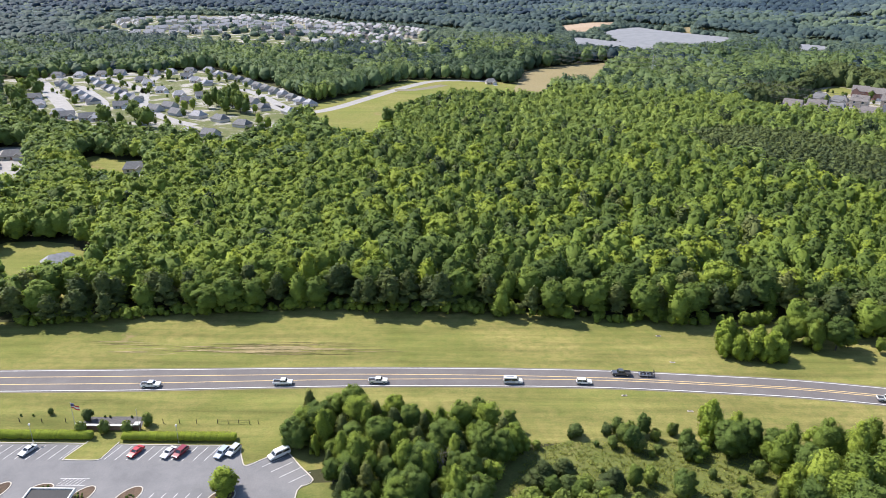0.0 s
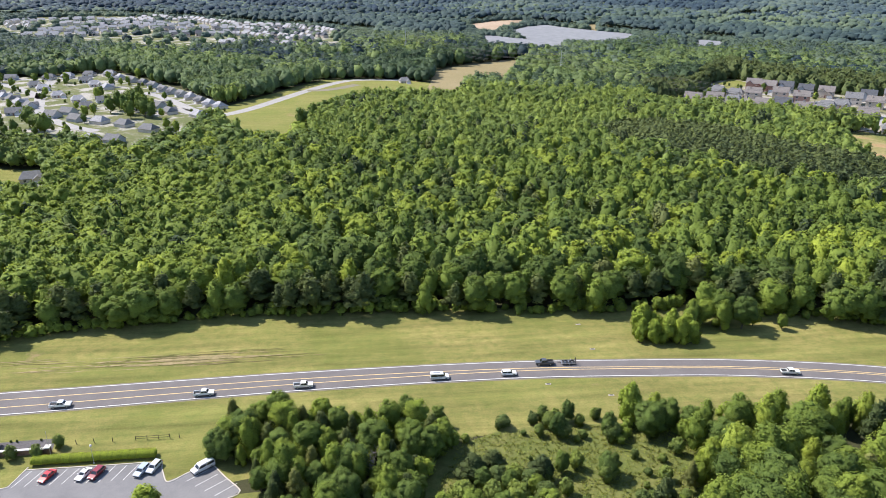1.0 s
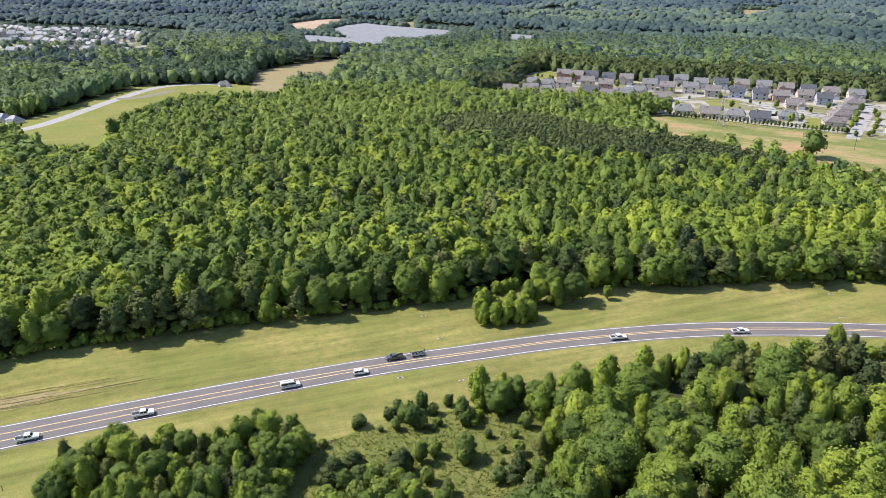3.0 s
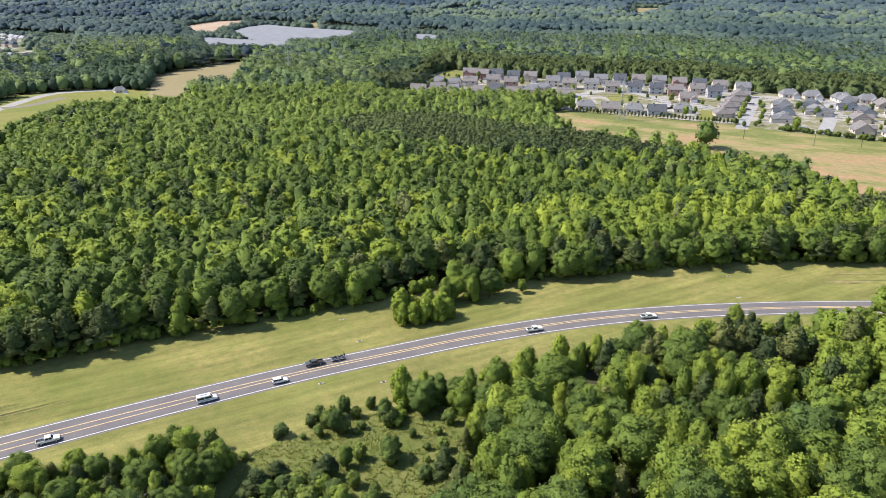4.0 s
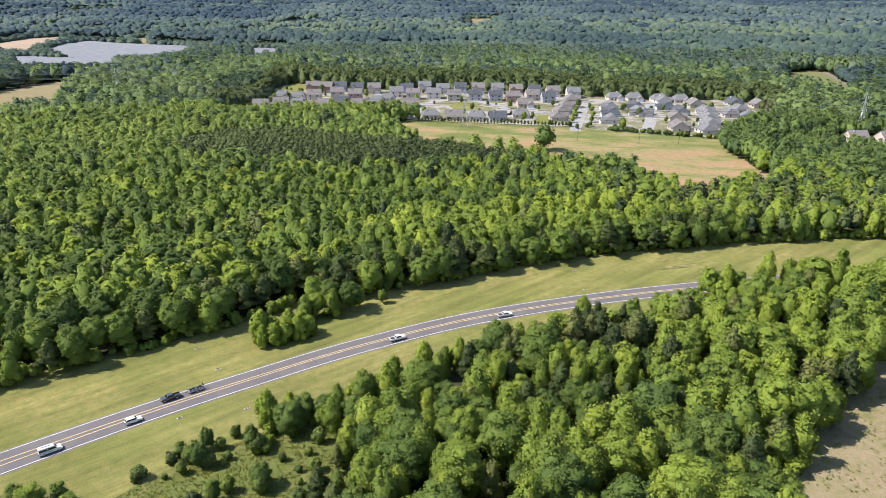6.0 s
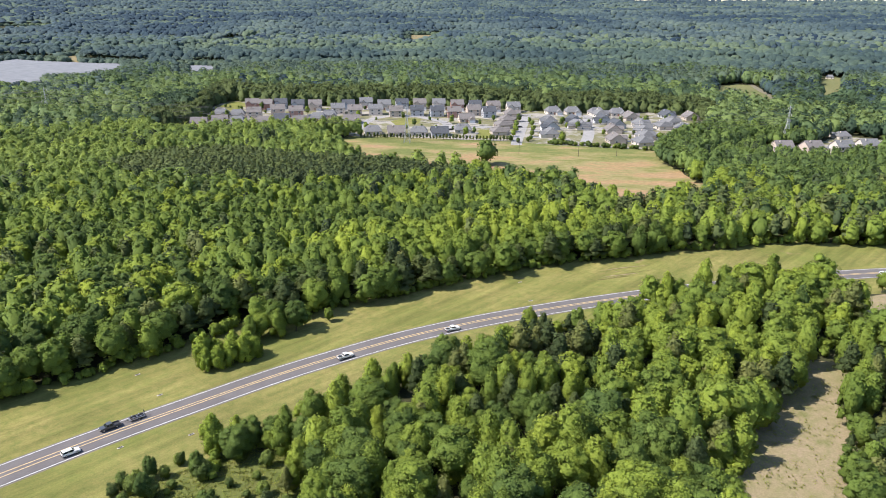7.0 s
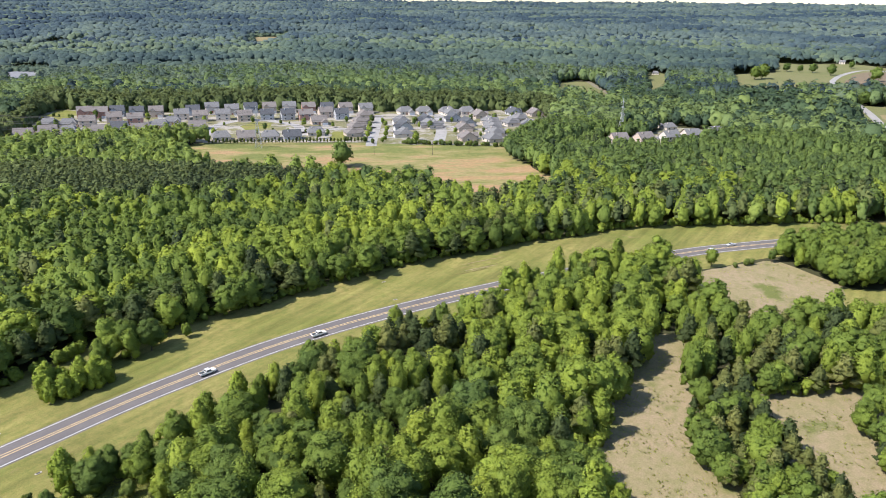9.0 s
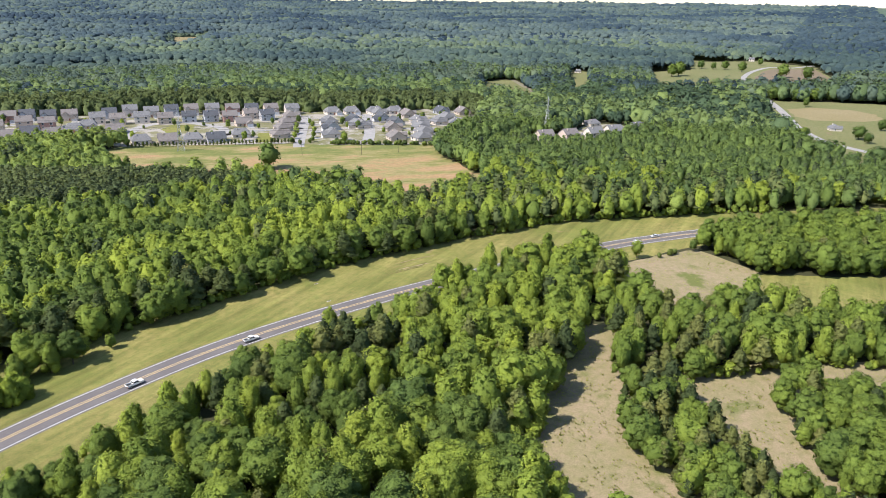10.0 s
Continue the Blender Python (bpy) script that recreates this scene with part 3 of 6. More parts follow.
def trunk_mesh(kind, seed):
    """A tapered trunk with limbs, for a tree 1 high."""
    rng = np.random.default_rng(seed)
    bm = bmesh.new()
    top = 0.9 if kind == "pine" else 0.72

    def limb(p, q, r0, r1, n=6):
        p, q = Vector(p), Vector(q)
        t = (q - p).to_track_quat("Z", "Y").to_matrix()
        rings = []
        for c, r in ((p, r0), ((p + q) / 2 + Vector(rng.normal(size=3) * 0.008), (r0 + r1) / 2), (q, r1)):
            rings.append([bm.verts.new(c + t @ Vector((math.cos(i * 2 * math.pi / n) * r, math.sin(i * 2 * math.pi / n) * r, 0))) for i in range(n)])
        for lo, hi in zip(rings, rings[1:]):
            for i in range(n):
                bm.faces.new((lo[i], lo[(i + 1) % n], hi[(i + 1) % n], hi[i]))

    limb((0, 0, -0.02), (0.01, -0.01, top), 0.02, 0.006)
    for i in range(5):
        a, z = i * 2.4 + seed, 0.3 + 0.09 * i
        r = 0.16 - 0.018 * i
        limb((0, 0, z), (math.cos(a) * r, math.sin(a) * r, z + (0.02 if kind == "pine" else 0.13)), 0.008, 0.003, 4)
    me = bpy.data.meshes.new("trunk")
    bm.to_mesh(me)
    bm.free()
    me.materials.append(BARK)
    return me


SPECIES = {
    "broad": ("broadleaf_tree", LEAF_BROAD, "round-crowned green broadleaf tree in full summer leaf", "tree", "broadleaf trees"),
    "poplar": ("poplar_tree", LEAF_POINTED, "tall pointed bright green tree in full leaf", "tree", "pointed trees"),
    "pine": ("pine_tree", NEEDLE_NEAR, "dark olive pine tree with layered branches", "tree", "pine trees"),
    "thicket": ("young_tree", LEAF_BRIGHT, "bright green young tree in a roadside thicket", "tree", "thicket trees"),
    "oak": ("oak_tree", LEAF_DARK, "broad dark green round-crowned tree in full leaf", "tree", "dark round trees"),
    "shrub": ("shrub", SHRUB, "low bushy green shrub growing in rough grass", "shrub", "shrubs"),
}
NEAR_PROTO = {}
for kind, (nl, nf, sz) in {"broad": (28, 3700, 0.0150), "poplar": (22, 2600, 0.0150), "pine": (26, 1700, 0.021), "shrub": (12, 800, 0.040), "oak": (32, 4000, 0.0160), "thicket": (16, 1600, 0.028)}.items():
    NEAR_PROTO[kind] = []
    for s in range(5):
        cv, cf, cn = crown(kind, 10 + s, nl, nf, sz, up=0.45)
        NEAR_PROTO[kind].append((trunk_mesh(kind, s), fast_mesh("crown", cv, cf, SPECIES[kind][1], None, cn)))
FAR_SINGLE = {}
for kind in NEAR_PROTO:
    FAR_SINGLE[kind] = []
    for s in range(3):
        cv, cf, cn = crown(kind, 110 + s, 6, 260, {"broad": 0.048, "poplar": 0.044, "pine": 0.046, "oak": 0.052}.get(kind, 0.075), 0.94, 0.45)
        FAR_SINGLE[kind].append((NEAR_PROTO[kind][s][0], fast_mesh("crown", cv, cf, SPECIES[kind][1], None, cn)))
EDGE_PROTO = {k: [crown(k, 25 + s, *q) for s in range(6)] for k, q in {"broad": (22, 1150, 0.0215), "oak": (25, 1400, 0.0215), "poplar": (14, 850, 0.0215), "pine": (16, 650, 0.028)}.items()}
MID_PROTO = {k: [crown(k, 40 + s, *q, soft=0.6, shell=(0.94, 1.05), lumps=0.3) for s in range(6)] for k, q in {"broad": (11, 280, 0.034, 0.97), "poplar": (9, 220, 0.031, 0.97), "pine": (5, 110, 0.044), "oak": (13, 350, 0.034, 0.97), "shrub": (4, 90, 0.09)}.items()}
MID_FAR = {k: [crown(k, 55 + s, *q, soft=0.65, shell=(0.94, 1.05), lumps=0.3) for s in range(6)] for k, q in {"broad": (6, 110, 0.046, 0.92), "poplar": (5, 90, 0.042, 0.92), "pine": (2, 44, 0.052, 0.9), "oak": (8, 130, 0.048, 0.92)}.items()}
OUT_PROTO = [crown("broad", 90 + s, 2, 30, 0.066, 0.95, soft=0.6) for s in range(6)]


def dome(seed, flat=1.2):
    """A far crown: the upper part of a rough ball with two bosses, shaded as part of a closed canopy."""
    v, f, n = crown("broad", seed, 1, 1, 0.05, 1.0)
    low = v[f[:20]].mean(1)[:, 2] < 0.40
    rng = np.random.default_rng(seed)
    v = (v - (0, 0, 0.5)) * rng.uniform(0.72, 1.22, (len(v), 1)) + (0, 0, 0.5)
    return v, f[np.r_[~low, np.zeros(len(f) - 20, bool)]], unit(n + (0, 0, flat))


FAR_PROTO = [dome(70 + s) for s in range(6)]
FARTHEST_PROTO = [dome(70 + s, 2.4) for s in range(6)]


def single_tree(kind, x, y, h, wide, rng, label=""):
    name, mat, lab, cat, group = SPECIES[kind]
    me_t, me_c = NEAR_PROTO[kind][int(rng.integers(5))] if math.hypot(x, y) < 270 else FAR_SINGLE[kind][int(rng.integers(3))]
    base = empty(name, Matrix.LocRotScale((x, y, 0), Euler((0, 0, rng.uniform(0, 6.28))), (h * wide, h * wide, h)))
    tagged(base, label or lab, cat, group)
    for n, me in (("trunk", me_t), ("crown", me_c)):
        new(n, me).parent = base
    return base


def scatter(x0, x1, y0, y1, step, seed, jitter=0.38):
    rng = np.random.default_rng(seed)
    gx, gy = np.meshgrid(np.arange(x0, x1, step), np.arange(y0, y1, step * 0.866))
    gx = gx + (np.arange(gx.shape[0])[:, None] % 2) * step / 2
    p = np.stack([gx.ravel(), gy.ravel()], 1)
    return p + rng.uniform(-jitter, jitter, p.shape) * step


def drift(x, y, s, seed=0.0):
    """A smooth random field from 0 to 1 over the plan, for stands of one kind of tree."""
    v = np.sin(x * s + seed) * np.cos(y * s * 1.3 + seed * 2) + np.sin((x + y) * s * 0.7 + 1.3 * seed) + 0.7 * np.sin((x - 0.6 * y) * s * 2.3 + seed)
    return np.clip(0.5 + v / 4.2, 0, 1)


def joined(name, items, protos, mat, label):
    """Many trees as one mesh. items: rows of kind index, x, y, z, height, width, turn, tint."""
    vs, fs, ns, ts, off = [], [], [], [], 0
    for k, x, y, z, h, w, turn, tint in items:
        v, f, m = protos[int(k)]
        g = np.empty_like(m)
        g[:, 0] = m[:, 0] * math.cos(turn) - m[:, 1] * math.sin(turn)
        g[:, 1] = m[:, 0] * math.sin(turn) + m[:, 1] * math.cos(turn)
        g[:, 2] = m[:, 2]
        ns.append(g)
        c, s = math.cos(turn) * h * w, math.sin(turn) * h * w
        q = np.empty_like(v)
        q[:, 0] = v[:, 0] * c - v[:, 1] * s + x
        q[:, 1] = v[:, 0] * s + v[:, 1] * c + y
        q[:, 2] = v[:, 2] * h + z
        vs.append(q)
        fs.append(f + off)
        ts.append(np.full(len(v), tint))
        off += len(v)
    me = fast_mesh(name, np.vstack(vs), np.vstack(fs), mat, np.concatenate(ts), np.vstack(ns))
    return tagged(new(name, me), label, "woodland", kind="stuff")


PINES = [(140, 435), (169, 451), (197, 458), (235, 433), (254, 385), (279, 351), (296, 303), (299, 268), (273, 285), (238, 307), (201, 335), (175, 374), (158, 402)]


def build_near_woods():
    rng = np.random.default_rng(5)
    rest = {"broad": [], "poplar": [], "pine": [], "oak": []}
    for wood, step, mix in ((CLUMP, 4.2, (0.46, 0.28, 0.26)), (NEAR_WOODS, 6.6, (0.46, 0.42, 0.12)), (WOODS_BLOCK, 6.0, (0.34, 0.33, 0.33)), (WOODS_STRIP, 4.4, (0.32, 0.10, 0.58)), (WOODS_BUSHY, 4.5, (0.72, 0.08, 0.20)), (WOODS_ROADSIDE, 6.0, (0.75, 0.1, 0.15))):
        w = np.array(wood)
        p = scatter(*[c for lo, hi in zip(w.min(0), w.max(0)) for c in (lo, hi)], step, len(wood))
        p = p[inside(p[:, 0], p[:, 1], wood)]
        p = p[np.hypot(p[:, 0], p[:, 1]) > 62]
        for x, y in p:
            kind = ("broad", "poplar", "pine")[int(rng.choice(3, p=mix))]
            if wood is NEAR_WOODS and math.hypot(x - 165, y - 112) < 16:
                kind = "pine"
            tall = 9.5 if wood is CLUMP else 10.5 if wood in (WOODS_STRIP, WOODS_BUSHY) else 15.5 if wood is NEAR_WOODS and y < 80 else 14.0
            h, wide = tall * rng.uniform(0.6, 1.18), rng.uniform(0.95, 1.4)
            if kind == "broad" and rng.random() < 0.3:
                kind, wide = "oak", rng.uniform(0.9, 1.25)
            if kind == "poplar":
                h, wide = h * 1.08, min(wide, 1.35)
            if wood is CLUMP:
                wide *= 0.98
            if wood is NEAR_WOODS and x < 215:
                back = float(np.interp(x, [q[0] for q in NEAR_WOODS[1:11]], [q[1] for q in NEAR_WOODS[1:11]])) - y
                if back < 3.5 or (y > 105 and x < np.interp(y, [105, 109, 116, 124, 132, 146], [54, 56, 66, 77, 71, 67])):
                    continue
                if back < 16:
                    h *= 0.62 + 0.022 * back
            if wood is CLUMP or (wood is NEAR_WOODS and x < 138 and y > 40):
                if kind == "broad" and rng.random() < 0.1:
                    kind, wide = "oak", wide * 0.85
                single_tree(kind, x, y, h, wide, rng)
            else:
                tint = {"oak": rng.uniform(0.10, 0.45), "broad": rng.uniform(0.12, 0.62), "poplar": rng.uniform(0.45, 0.92), "pine": rng.uniform(0.5, 1.0)}[kind]
                if wood is not NEAR_WOODS and kind in ("broad", "oak"):
                    tint *= 0.5
                elif wood is not NEAR_WOODS and kind == "poplar":
                    tint *= 0.75
                elif kind == "pine":
                    wide = min(wide, 1.2) * 1.15
                rest[kind].append((rng.integers(6), x, y, 0, h, wide, rng.uniform(0, 6.28), tint))
    return rest


def build_forest(edge_trees):
    rng = np.random.default_rng(9)
    p = scatter(-420, 640, -130, 900, 7.2, 77)
    q = scatter(90, 420, 200, 480, 3.6, 78)
    p = np.vstack([p[~inside(p[:, 0], p[:, 1], PINES)], q[inside(q[:, 0], q[:, 1], PINES)]])
    x, y = p.T
    d, az = np.hypot(x, y), np.degrees(np.arctan2(x, y))
    front = np.interp(x, [q[0] for q in VERGE_FAR], [q[1] for q in VERGE_FAR])
    keep = (y > front + 1.5) & (d < 620) & (az > -37) & (az < 97)
    for poly in OPEN:
        keep &= ~inside(x, y, poly)
    x, y, d = x[keep], y[keep], d[keep]
    edge = y - np.interp(x, [q[0] for q in VERGE_FAR], [q[1] for q in VERGE_FAR])
    pines = inside(x, y, PINES)
    stand, stand2 = drift(x, y, 0.021, 1.0), drift(x, y, 0.05, 4.0)
    stand3 = drift(x, y, 0.15, 2.0)
    groups = {"broad": [], "poplar": [], "pine": [], "oak": []}
    groups_far = {"broad": [], "poplar": [], "pine": [], "oak": []}
    for i in range(len(x)):
        u = rng.random()
        if pines[i]:
            kind, h, tint = "pine", rng.uniform(12.2, 13.6), rng.uniform(0, 0.25)
        elif u < 0.03 + 0.22 * (stand2[i] < 0.27):
            kind, h, tint = "pine", rng.uniform(13, 17), rng.uniform(0.5, 1.0)
        elif u < 0.30 + 0.38 * stand[i]:
            kind, h, tint = "poplar", rng.uniform(13, 18.5), np.clip(rng.normal(0.66 + 0.30 * stand2[i] + 0.22 * stand3[i], 0.09), 0.3, 0.99)
        else:
            kind, h, tint = "broad", rng.uniform(12, 16.5), np.clip(rng.normal(0.50 + 0.34 * stand2[i] + 0.24 * stand3[i], 0.09), 0.05, 0.95)
        big = x[i] < -35 and rng.random() < 0.75
        if big:
            kind, h, tint = "broad", rng.uniform(11, 16), np.clip(rng.normal(0.22 + 0.2 * stand3[i], 0.08), 0.02, 0.8)
        # more pines at the front; tints also darkened for the edge's shaded face
        if edge[i] < 13 and x[i] < 285:
            v = rng.random()
            if v < (0.62 if x[i] < 5 else 0.28 if x[i] < 150 else 0.5):
                kind, h, tint = "pine", rng.uniform(11, 16), rng.uniform(0.0, 0.4)
            elif v > (0.92 if x[i] < 5 else 0.84):
                kind, h, tint = "poplar", rng.uniform(11, 16), rng.uniform(0.3, 0.7)
            else:
                kind, h, tint = "broad", rng.uniform(11, 16), rng.uniform(0.02, 0.2 if x[i] < 90 else 0.34)
        if x[i] > 270 and y[i] < 270 and kind != "pine":
            tint *= rng.uniform(0.15, 0.5)
            if x[i] > 230 and edge[i] < 70 and rng.random() < 0.35:
                kind, tint = "pine", rng.uniform(0.3, 0.8)
        elif x[i] > 150 and edge[i] < 60 and kind != "pine":
            tint *= 0.5
        if edge[i] < 22 and -135 < x[i] < 285:
            edge_trees[kind].append((rng.integers(6), x[i], y[i], -0.02 * h, h, rng.uniform(1.1, 1.5) * (1.3 if kind == "pine" else 1.0), rng.uniform(0, 6.28), tint))
            continue
        if x[i] > 455 and y[i] < 215 and x[i] < 560:
            h = min(h, 11.0)
        wide = {"broad": 1.08, "poplar": 1.2, "pine": 1.3}[kind] * rng.uniform(0.85, 1.25)
        if kind == "broad" and drift(x[i], y[i], 0.09, 7.0) > 0.42 and rng.random() < 0.65:
            kind, wide, h, tint = "oak", rng.uniform(0.9, 1.15), h * 1.08, tint * rng.uniform(0.35, 0.9)
        if big and kind in ("broad", "oak"):
            kind, wide = "oak", rng.uniform(1.0, 1.35)
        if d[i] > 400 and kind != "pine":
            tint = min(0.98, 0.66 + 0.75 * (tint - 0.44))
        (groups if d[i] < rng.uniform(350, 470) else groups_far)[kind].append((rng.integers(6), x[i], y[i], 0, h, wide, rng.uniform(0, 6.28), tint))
    for kind, items in groups.items():
        joined("forest_" + SPECIES[kind][0] + "s", items, MID_PROTO[kind], NEEDLE if kind == "pine" else LEAF, "dense forest of " + {"pine": "dark pines", "oak": "large round-crowned trees"}.get(kind, "green broadleaf trees") + " beyond the road")
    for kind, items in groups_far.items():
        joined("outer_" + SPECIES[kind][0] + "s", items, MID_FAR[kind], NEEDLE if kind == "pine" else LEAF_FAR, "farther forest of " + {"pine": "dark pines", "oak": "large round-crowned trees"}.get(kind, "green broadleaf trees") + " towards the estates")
    gx, gy = np.meshgrid(np.arange(-420, 640, 6.0), np.arange(-130, 640, 6.0), indexing="ij")
    gz = 4.8 + 2.8 * drift(gx, gy, 0.17, 3.0) + rng.uniform(-1.3, 1.3, gx.shape)
    gz *= np.where((gx > 430) & (gy < 240), 0.55, 1.0)
    ok = (gy > np.interp(gx, [q[0] for q in VERGE_FAR], [q[1] for q in VERGE_FAR]) + 12) & (np.hypot(gx, gy) < 640)
    for poly in OPEN:
        c = np.mean(poly, 0)
        wide = [tuple(c + (np.array(q) - c) * (1 + 14 / math.dist(c, q))) for q in poly]
        ok &= ~inside(gx.ravel(), gy.ravel(), wide).reshape(gx.shape) & ~inside(gx.ravel(), gy.ravel(), poly).reshape(gx.shape)
    idx = np.arange(gx.size).reshape(gx.shape)
    quads = np.stack([idx[:-1, :-1], idx[1:, :-1], idx[1:, 1:], idx[:-1, 1:]], -1).reshape(-1, 4)
    quads = quads[ok.ravel()[quads].all(1)]
    sheet = fast_mesh("lower_canopy", np.stack([gx, gy, gz], -1).reshape(-1, 3), np.vstack([quads[:, :3], quads[:, [0, 2, 3]]]), LEAF, np.clip(0.2 + 0.35 * drift(gx, gy, 0.05, 4.0), 0, 1).ravel(), unit(rng.normal(size=(gx.size, 3)) * 0.35 + (0, 0, 1)))
    tagged(new("lower_canopy", sheet), "lower closed storey of leaves under the forest trees", "woodland", kind="stuff")
    # distant woods: trees out to 1300 m, then clumps that widen with distance
    items, hazy, nearer, nearer_blue, band = [], [], [], [], []
    ratio, az0, az1 = 0.0122, math.radians(-37), math.radians(98)
    r = 600.0
    while r < 4900:
        gap = max(7.0, r * ratio) if r < 930 else 8.6 * (r / 930) ** 0.6
        n = int((az1 - az0) * r / gap)
        a = az0 + (np.arange(n) + rng.uniform(-0.45, 0.45, n) + rng.random()) * (az1 - az0) / n
        rr = r + rng.uniform(-0.5, 0.5, n) * gap
        xx, yy = np.sin(a) * rr, np.cos(a) * rr
        ok = (yy > np.interp(xx, [q[0] for q in VERGE_FAR], [q[1] for q in VERGE_FAR]) + 2) & (rr > 618)
        for poly in OPEN:
            bare = inside(xx, yy, poly)
            if poly is SUBURB_FAR:
                bare &= rng.random(n) > 0.1
            ok &= ~bare
        zz = rise(xx, yy)
        rim = np.zeros(n, bool)
        for centre, grown in GROWN:
            rim |= inside(xx, yy, grown)
        st, st2 = drift(xx, yy, 0.0075, 2.0), drift(xx, yy, 0.021, 5.0)
        # far bands, darker left and lighter right: cloud shade and haze in the tint
        far = np.clip((r - 1100) / 500, 0, 1)
        st = st * (1 - far) + far * np.clip(1.5 * (0.55 * drift(xx, yy, 0.0036, 1.0) + 0.45 * st) - 0.42 + 0.42 * xx / rr, 0, 1)
        for x1, y1, z1, s1, s2, e1 in zip(xx[ok], yy[ok], zz[ok], st[ok], st2[ok], rim[ok]):
            # stands of one age, tall dark beside low light; tints mimic bands of shade
            old = s2 > 0.52
            h = (17 if old else 12.5) + 3 * s1 + rng.uniform(-2.6, 2.6)
            # lighter within 1150 m: sunlit land against cloud shade, put into the tint
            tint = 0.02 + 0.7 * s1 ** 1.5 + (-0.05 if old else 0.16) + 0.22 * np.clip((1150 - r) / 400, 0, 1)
            # tall wall behind the estate: its shaded face is put into the dark tint
            if r < 900 and inside(np.array([x1 * 0.93]), np.array([y1 * 0.93]), SUBURB)[0]:
                band.append((rng.integers(6), x1, y1, z1 - 0.42 * h, rng.uniform(23, 28), rng.uniform(0.8, 1.1), rng.uniform(0, 6.28), rng.uniform(0.0, 0.12)))
                continue
            elif 600 < x1 and y1 < 100 and x1 > 900:
                tint *= 0.4
            if 620 < x1 < 1150 and y1 < 150:
                h *= 1.25
            if e1:
                h = min(h, 10.5)
            w = max(gap, 0.5 * h) / h * (rng.uniform(2.2, 3.1) if r < 1150 else rng.uniform(2.8, 3.6))
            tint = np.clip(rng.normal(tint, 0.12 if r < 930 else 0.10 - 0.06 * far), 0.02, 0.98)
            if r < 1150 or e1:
                # nearer sunlit land gets the lighter leaf colour, land beyond the hazed darker one
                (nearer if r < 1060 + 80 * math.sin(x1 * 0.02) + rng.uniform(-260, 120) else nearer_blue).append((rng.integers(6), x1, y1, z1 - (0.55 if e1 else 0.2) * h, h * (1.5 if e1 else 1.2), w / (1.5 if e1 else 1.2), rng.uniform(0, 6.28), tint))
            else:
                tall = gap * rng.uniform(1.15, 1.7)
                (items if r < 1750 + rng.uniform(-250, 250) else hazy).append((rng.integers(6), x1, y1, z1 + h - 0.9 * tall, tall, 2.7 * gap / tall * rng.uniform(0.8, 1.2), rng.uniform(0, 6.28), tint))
        r += gap * (1.0 if r < 930 else 1.0 if r < 1150 else 1.3 if r < 1400 else 1.8 if r < 2200 else 2.6)
    rr, aa = np.meshgrid(np.geomspace(1140, 4900, 95), np.linspace(az0, az1, 230), indexing="ij")
    sx, sy = np.sin(aa) * rr, np.cos(aa) * rr
    sz = rise(sx, sy) + 8.0 + 2.5 * drift(sx, sy, 0.021, 5.0) + rng.uniform(-0.8, 0.8, sx.shape)
    ok = np.ones(sx.size, bool)
    for poly in OPEN:
        ok &= ~inside(sx.ravel(), sy.ravel(), poly)
    for centre, grown in GROWN:
        ok &= ~inside(sx.ravel(), sy.ravel(), grown)
    idx = np.arange(sx.size).reshape(sx.shape)
    quads = np.stack([idx[:-1, :-1], idx[:-1, 1:], idx[1:, 1:], idx[1:, :-1]], -1).reshape(-1, 4)
    quads = quads[ok[quads].all(1)]
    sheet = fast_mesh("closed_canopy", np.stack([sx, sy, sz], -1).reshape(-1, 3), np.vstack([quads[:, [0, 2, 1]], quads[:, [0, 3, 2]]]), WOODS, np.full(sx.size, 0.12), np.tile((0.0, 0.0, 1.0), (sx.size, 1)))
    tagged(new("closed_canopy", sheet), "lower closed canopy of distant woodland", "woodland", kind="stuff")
    joined("tall_wood_edge", band, MID_FAR["oak"], NEEDLE, "tall dark trees closing the land behind the houses")
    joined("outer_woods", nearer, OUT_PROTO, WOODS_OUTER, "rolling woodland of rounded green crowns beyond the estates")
    joined("middle_woods", nearer_blue, OUT_PROTO, WOODS, "woodland of rounded crowns far off, haze in its bluish green")
    joined("distant_woods", items, FAR_PROTO, WOODS, "distant rolling woodland of dense green crowns tinted with haze")
    joined("hazy_woods", hazy, FARTHEST_PROTO, WOODS_HAZY, "woodland reaching the horizon, haze in its blue-green")


def build_understory():
    """Low bushes that close the feet of the woods towards open ground."""
    rng = np.random.default_rng(15)
    items = []
    for edge, gap in ((VERGE_FAR[2:17], 2.2), (NEAR_WOODS[:20], 2.6), (WOODS_BLOCK[9:13], 2.6), (CLUMP[:8], 2.6)):
        for (x0, y0), (x1, y1) in zip(edge, edge[1:]):
            n = int(math.hypot(x1 - x0, y1 - y0) / gap)
            for i in range(n):
                u = (i + rng.random()) / n
                nx, ny = -(y1 - y0), x1 - x0
                s = rng.uniform(-0.2, 3.0) / math.hypot(nx, ny)
                if edge[0] == VERGE_FAR[2]:
                    s += 2.5 / math.hypot(nx, ny)
                else:
                    s = -s
                items.append((rng.integers(6), x0 + (x1 - x0) * u + nx * s, y0 + (y1 - y0) * u + ny * s, 0, rng.uniform(2.5, 6.5), rng.uniform(0.9, 1.3), rng.uniform(0, 6.28), rng.uniform(0.03, 0.4)))
    joined("understory_bushes", items, MID_PROTO["shrub"], LEAF, "low leafy bushes along the edge of the woods")


build_understory()
REST = build_near_woods()
build_forest(REST)
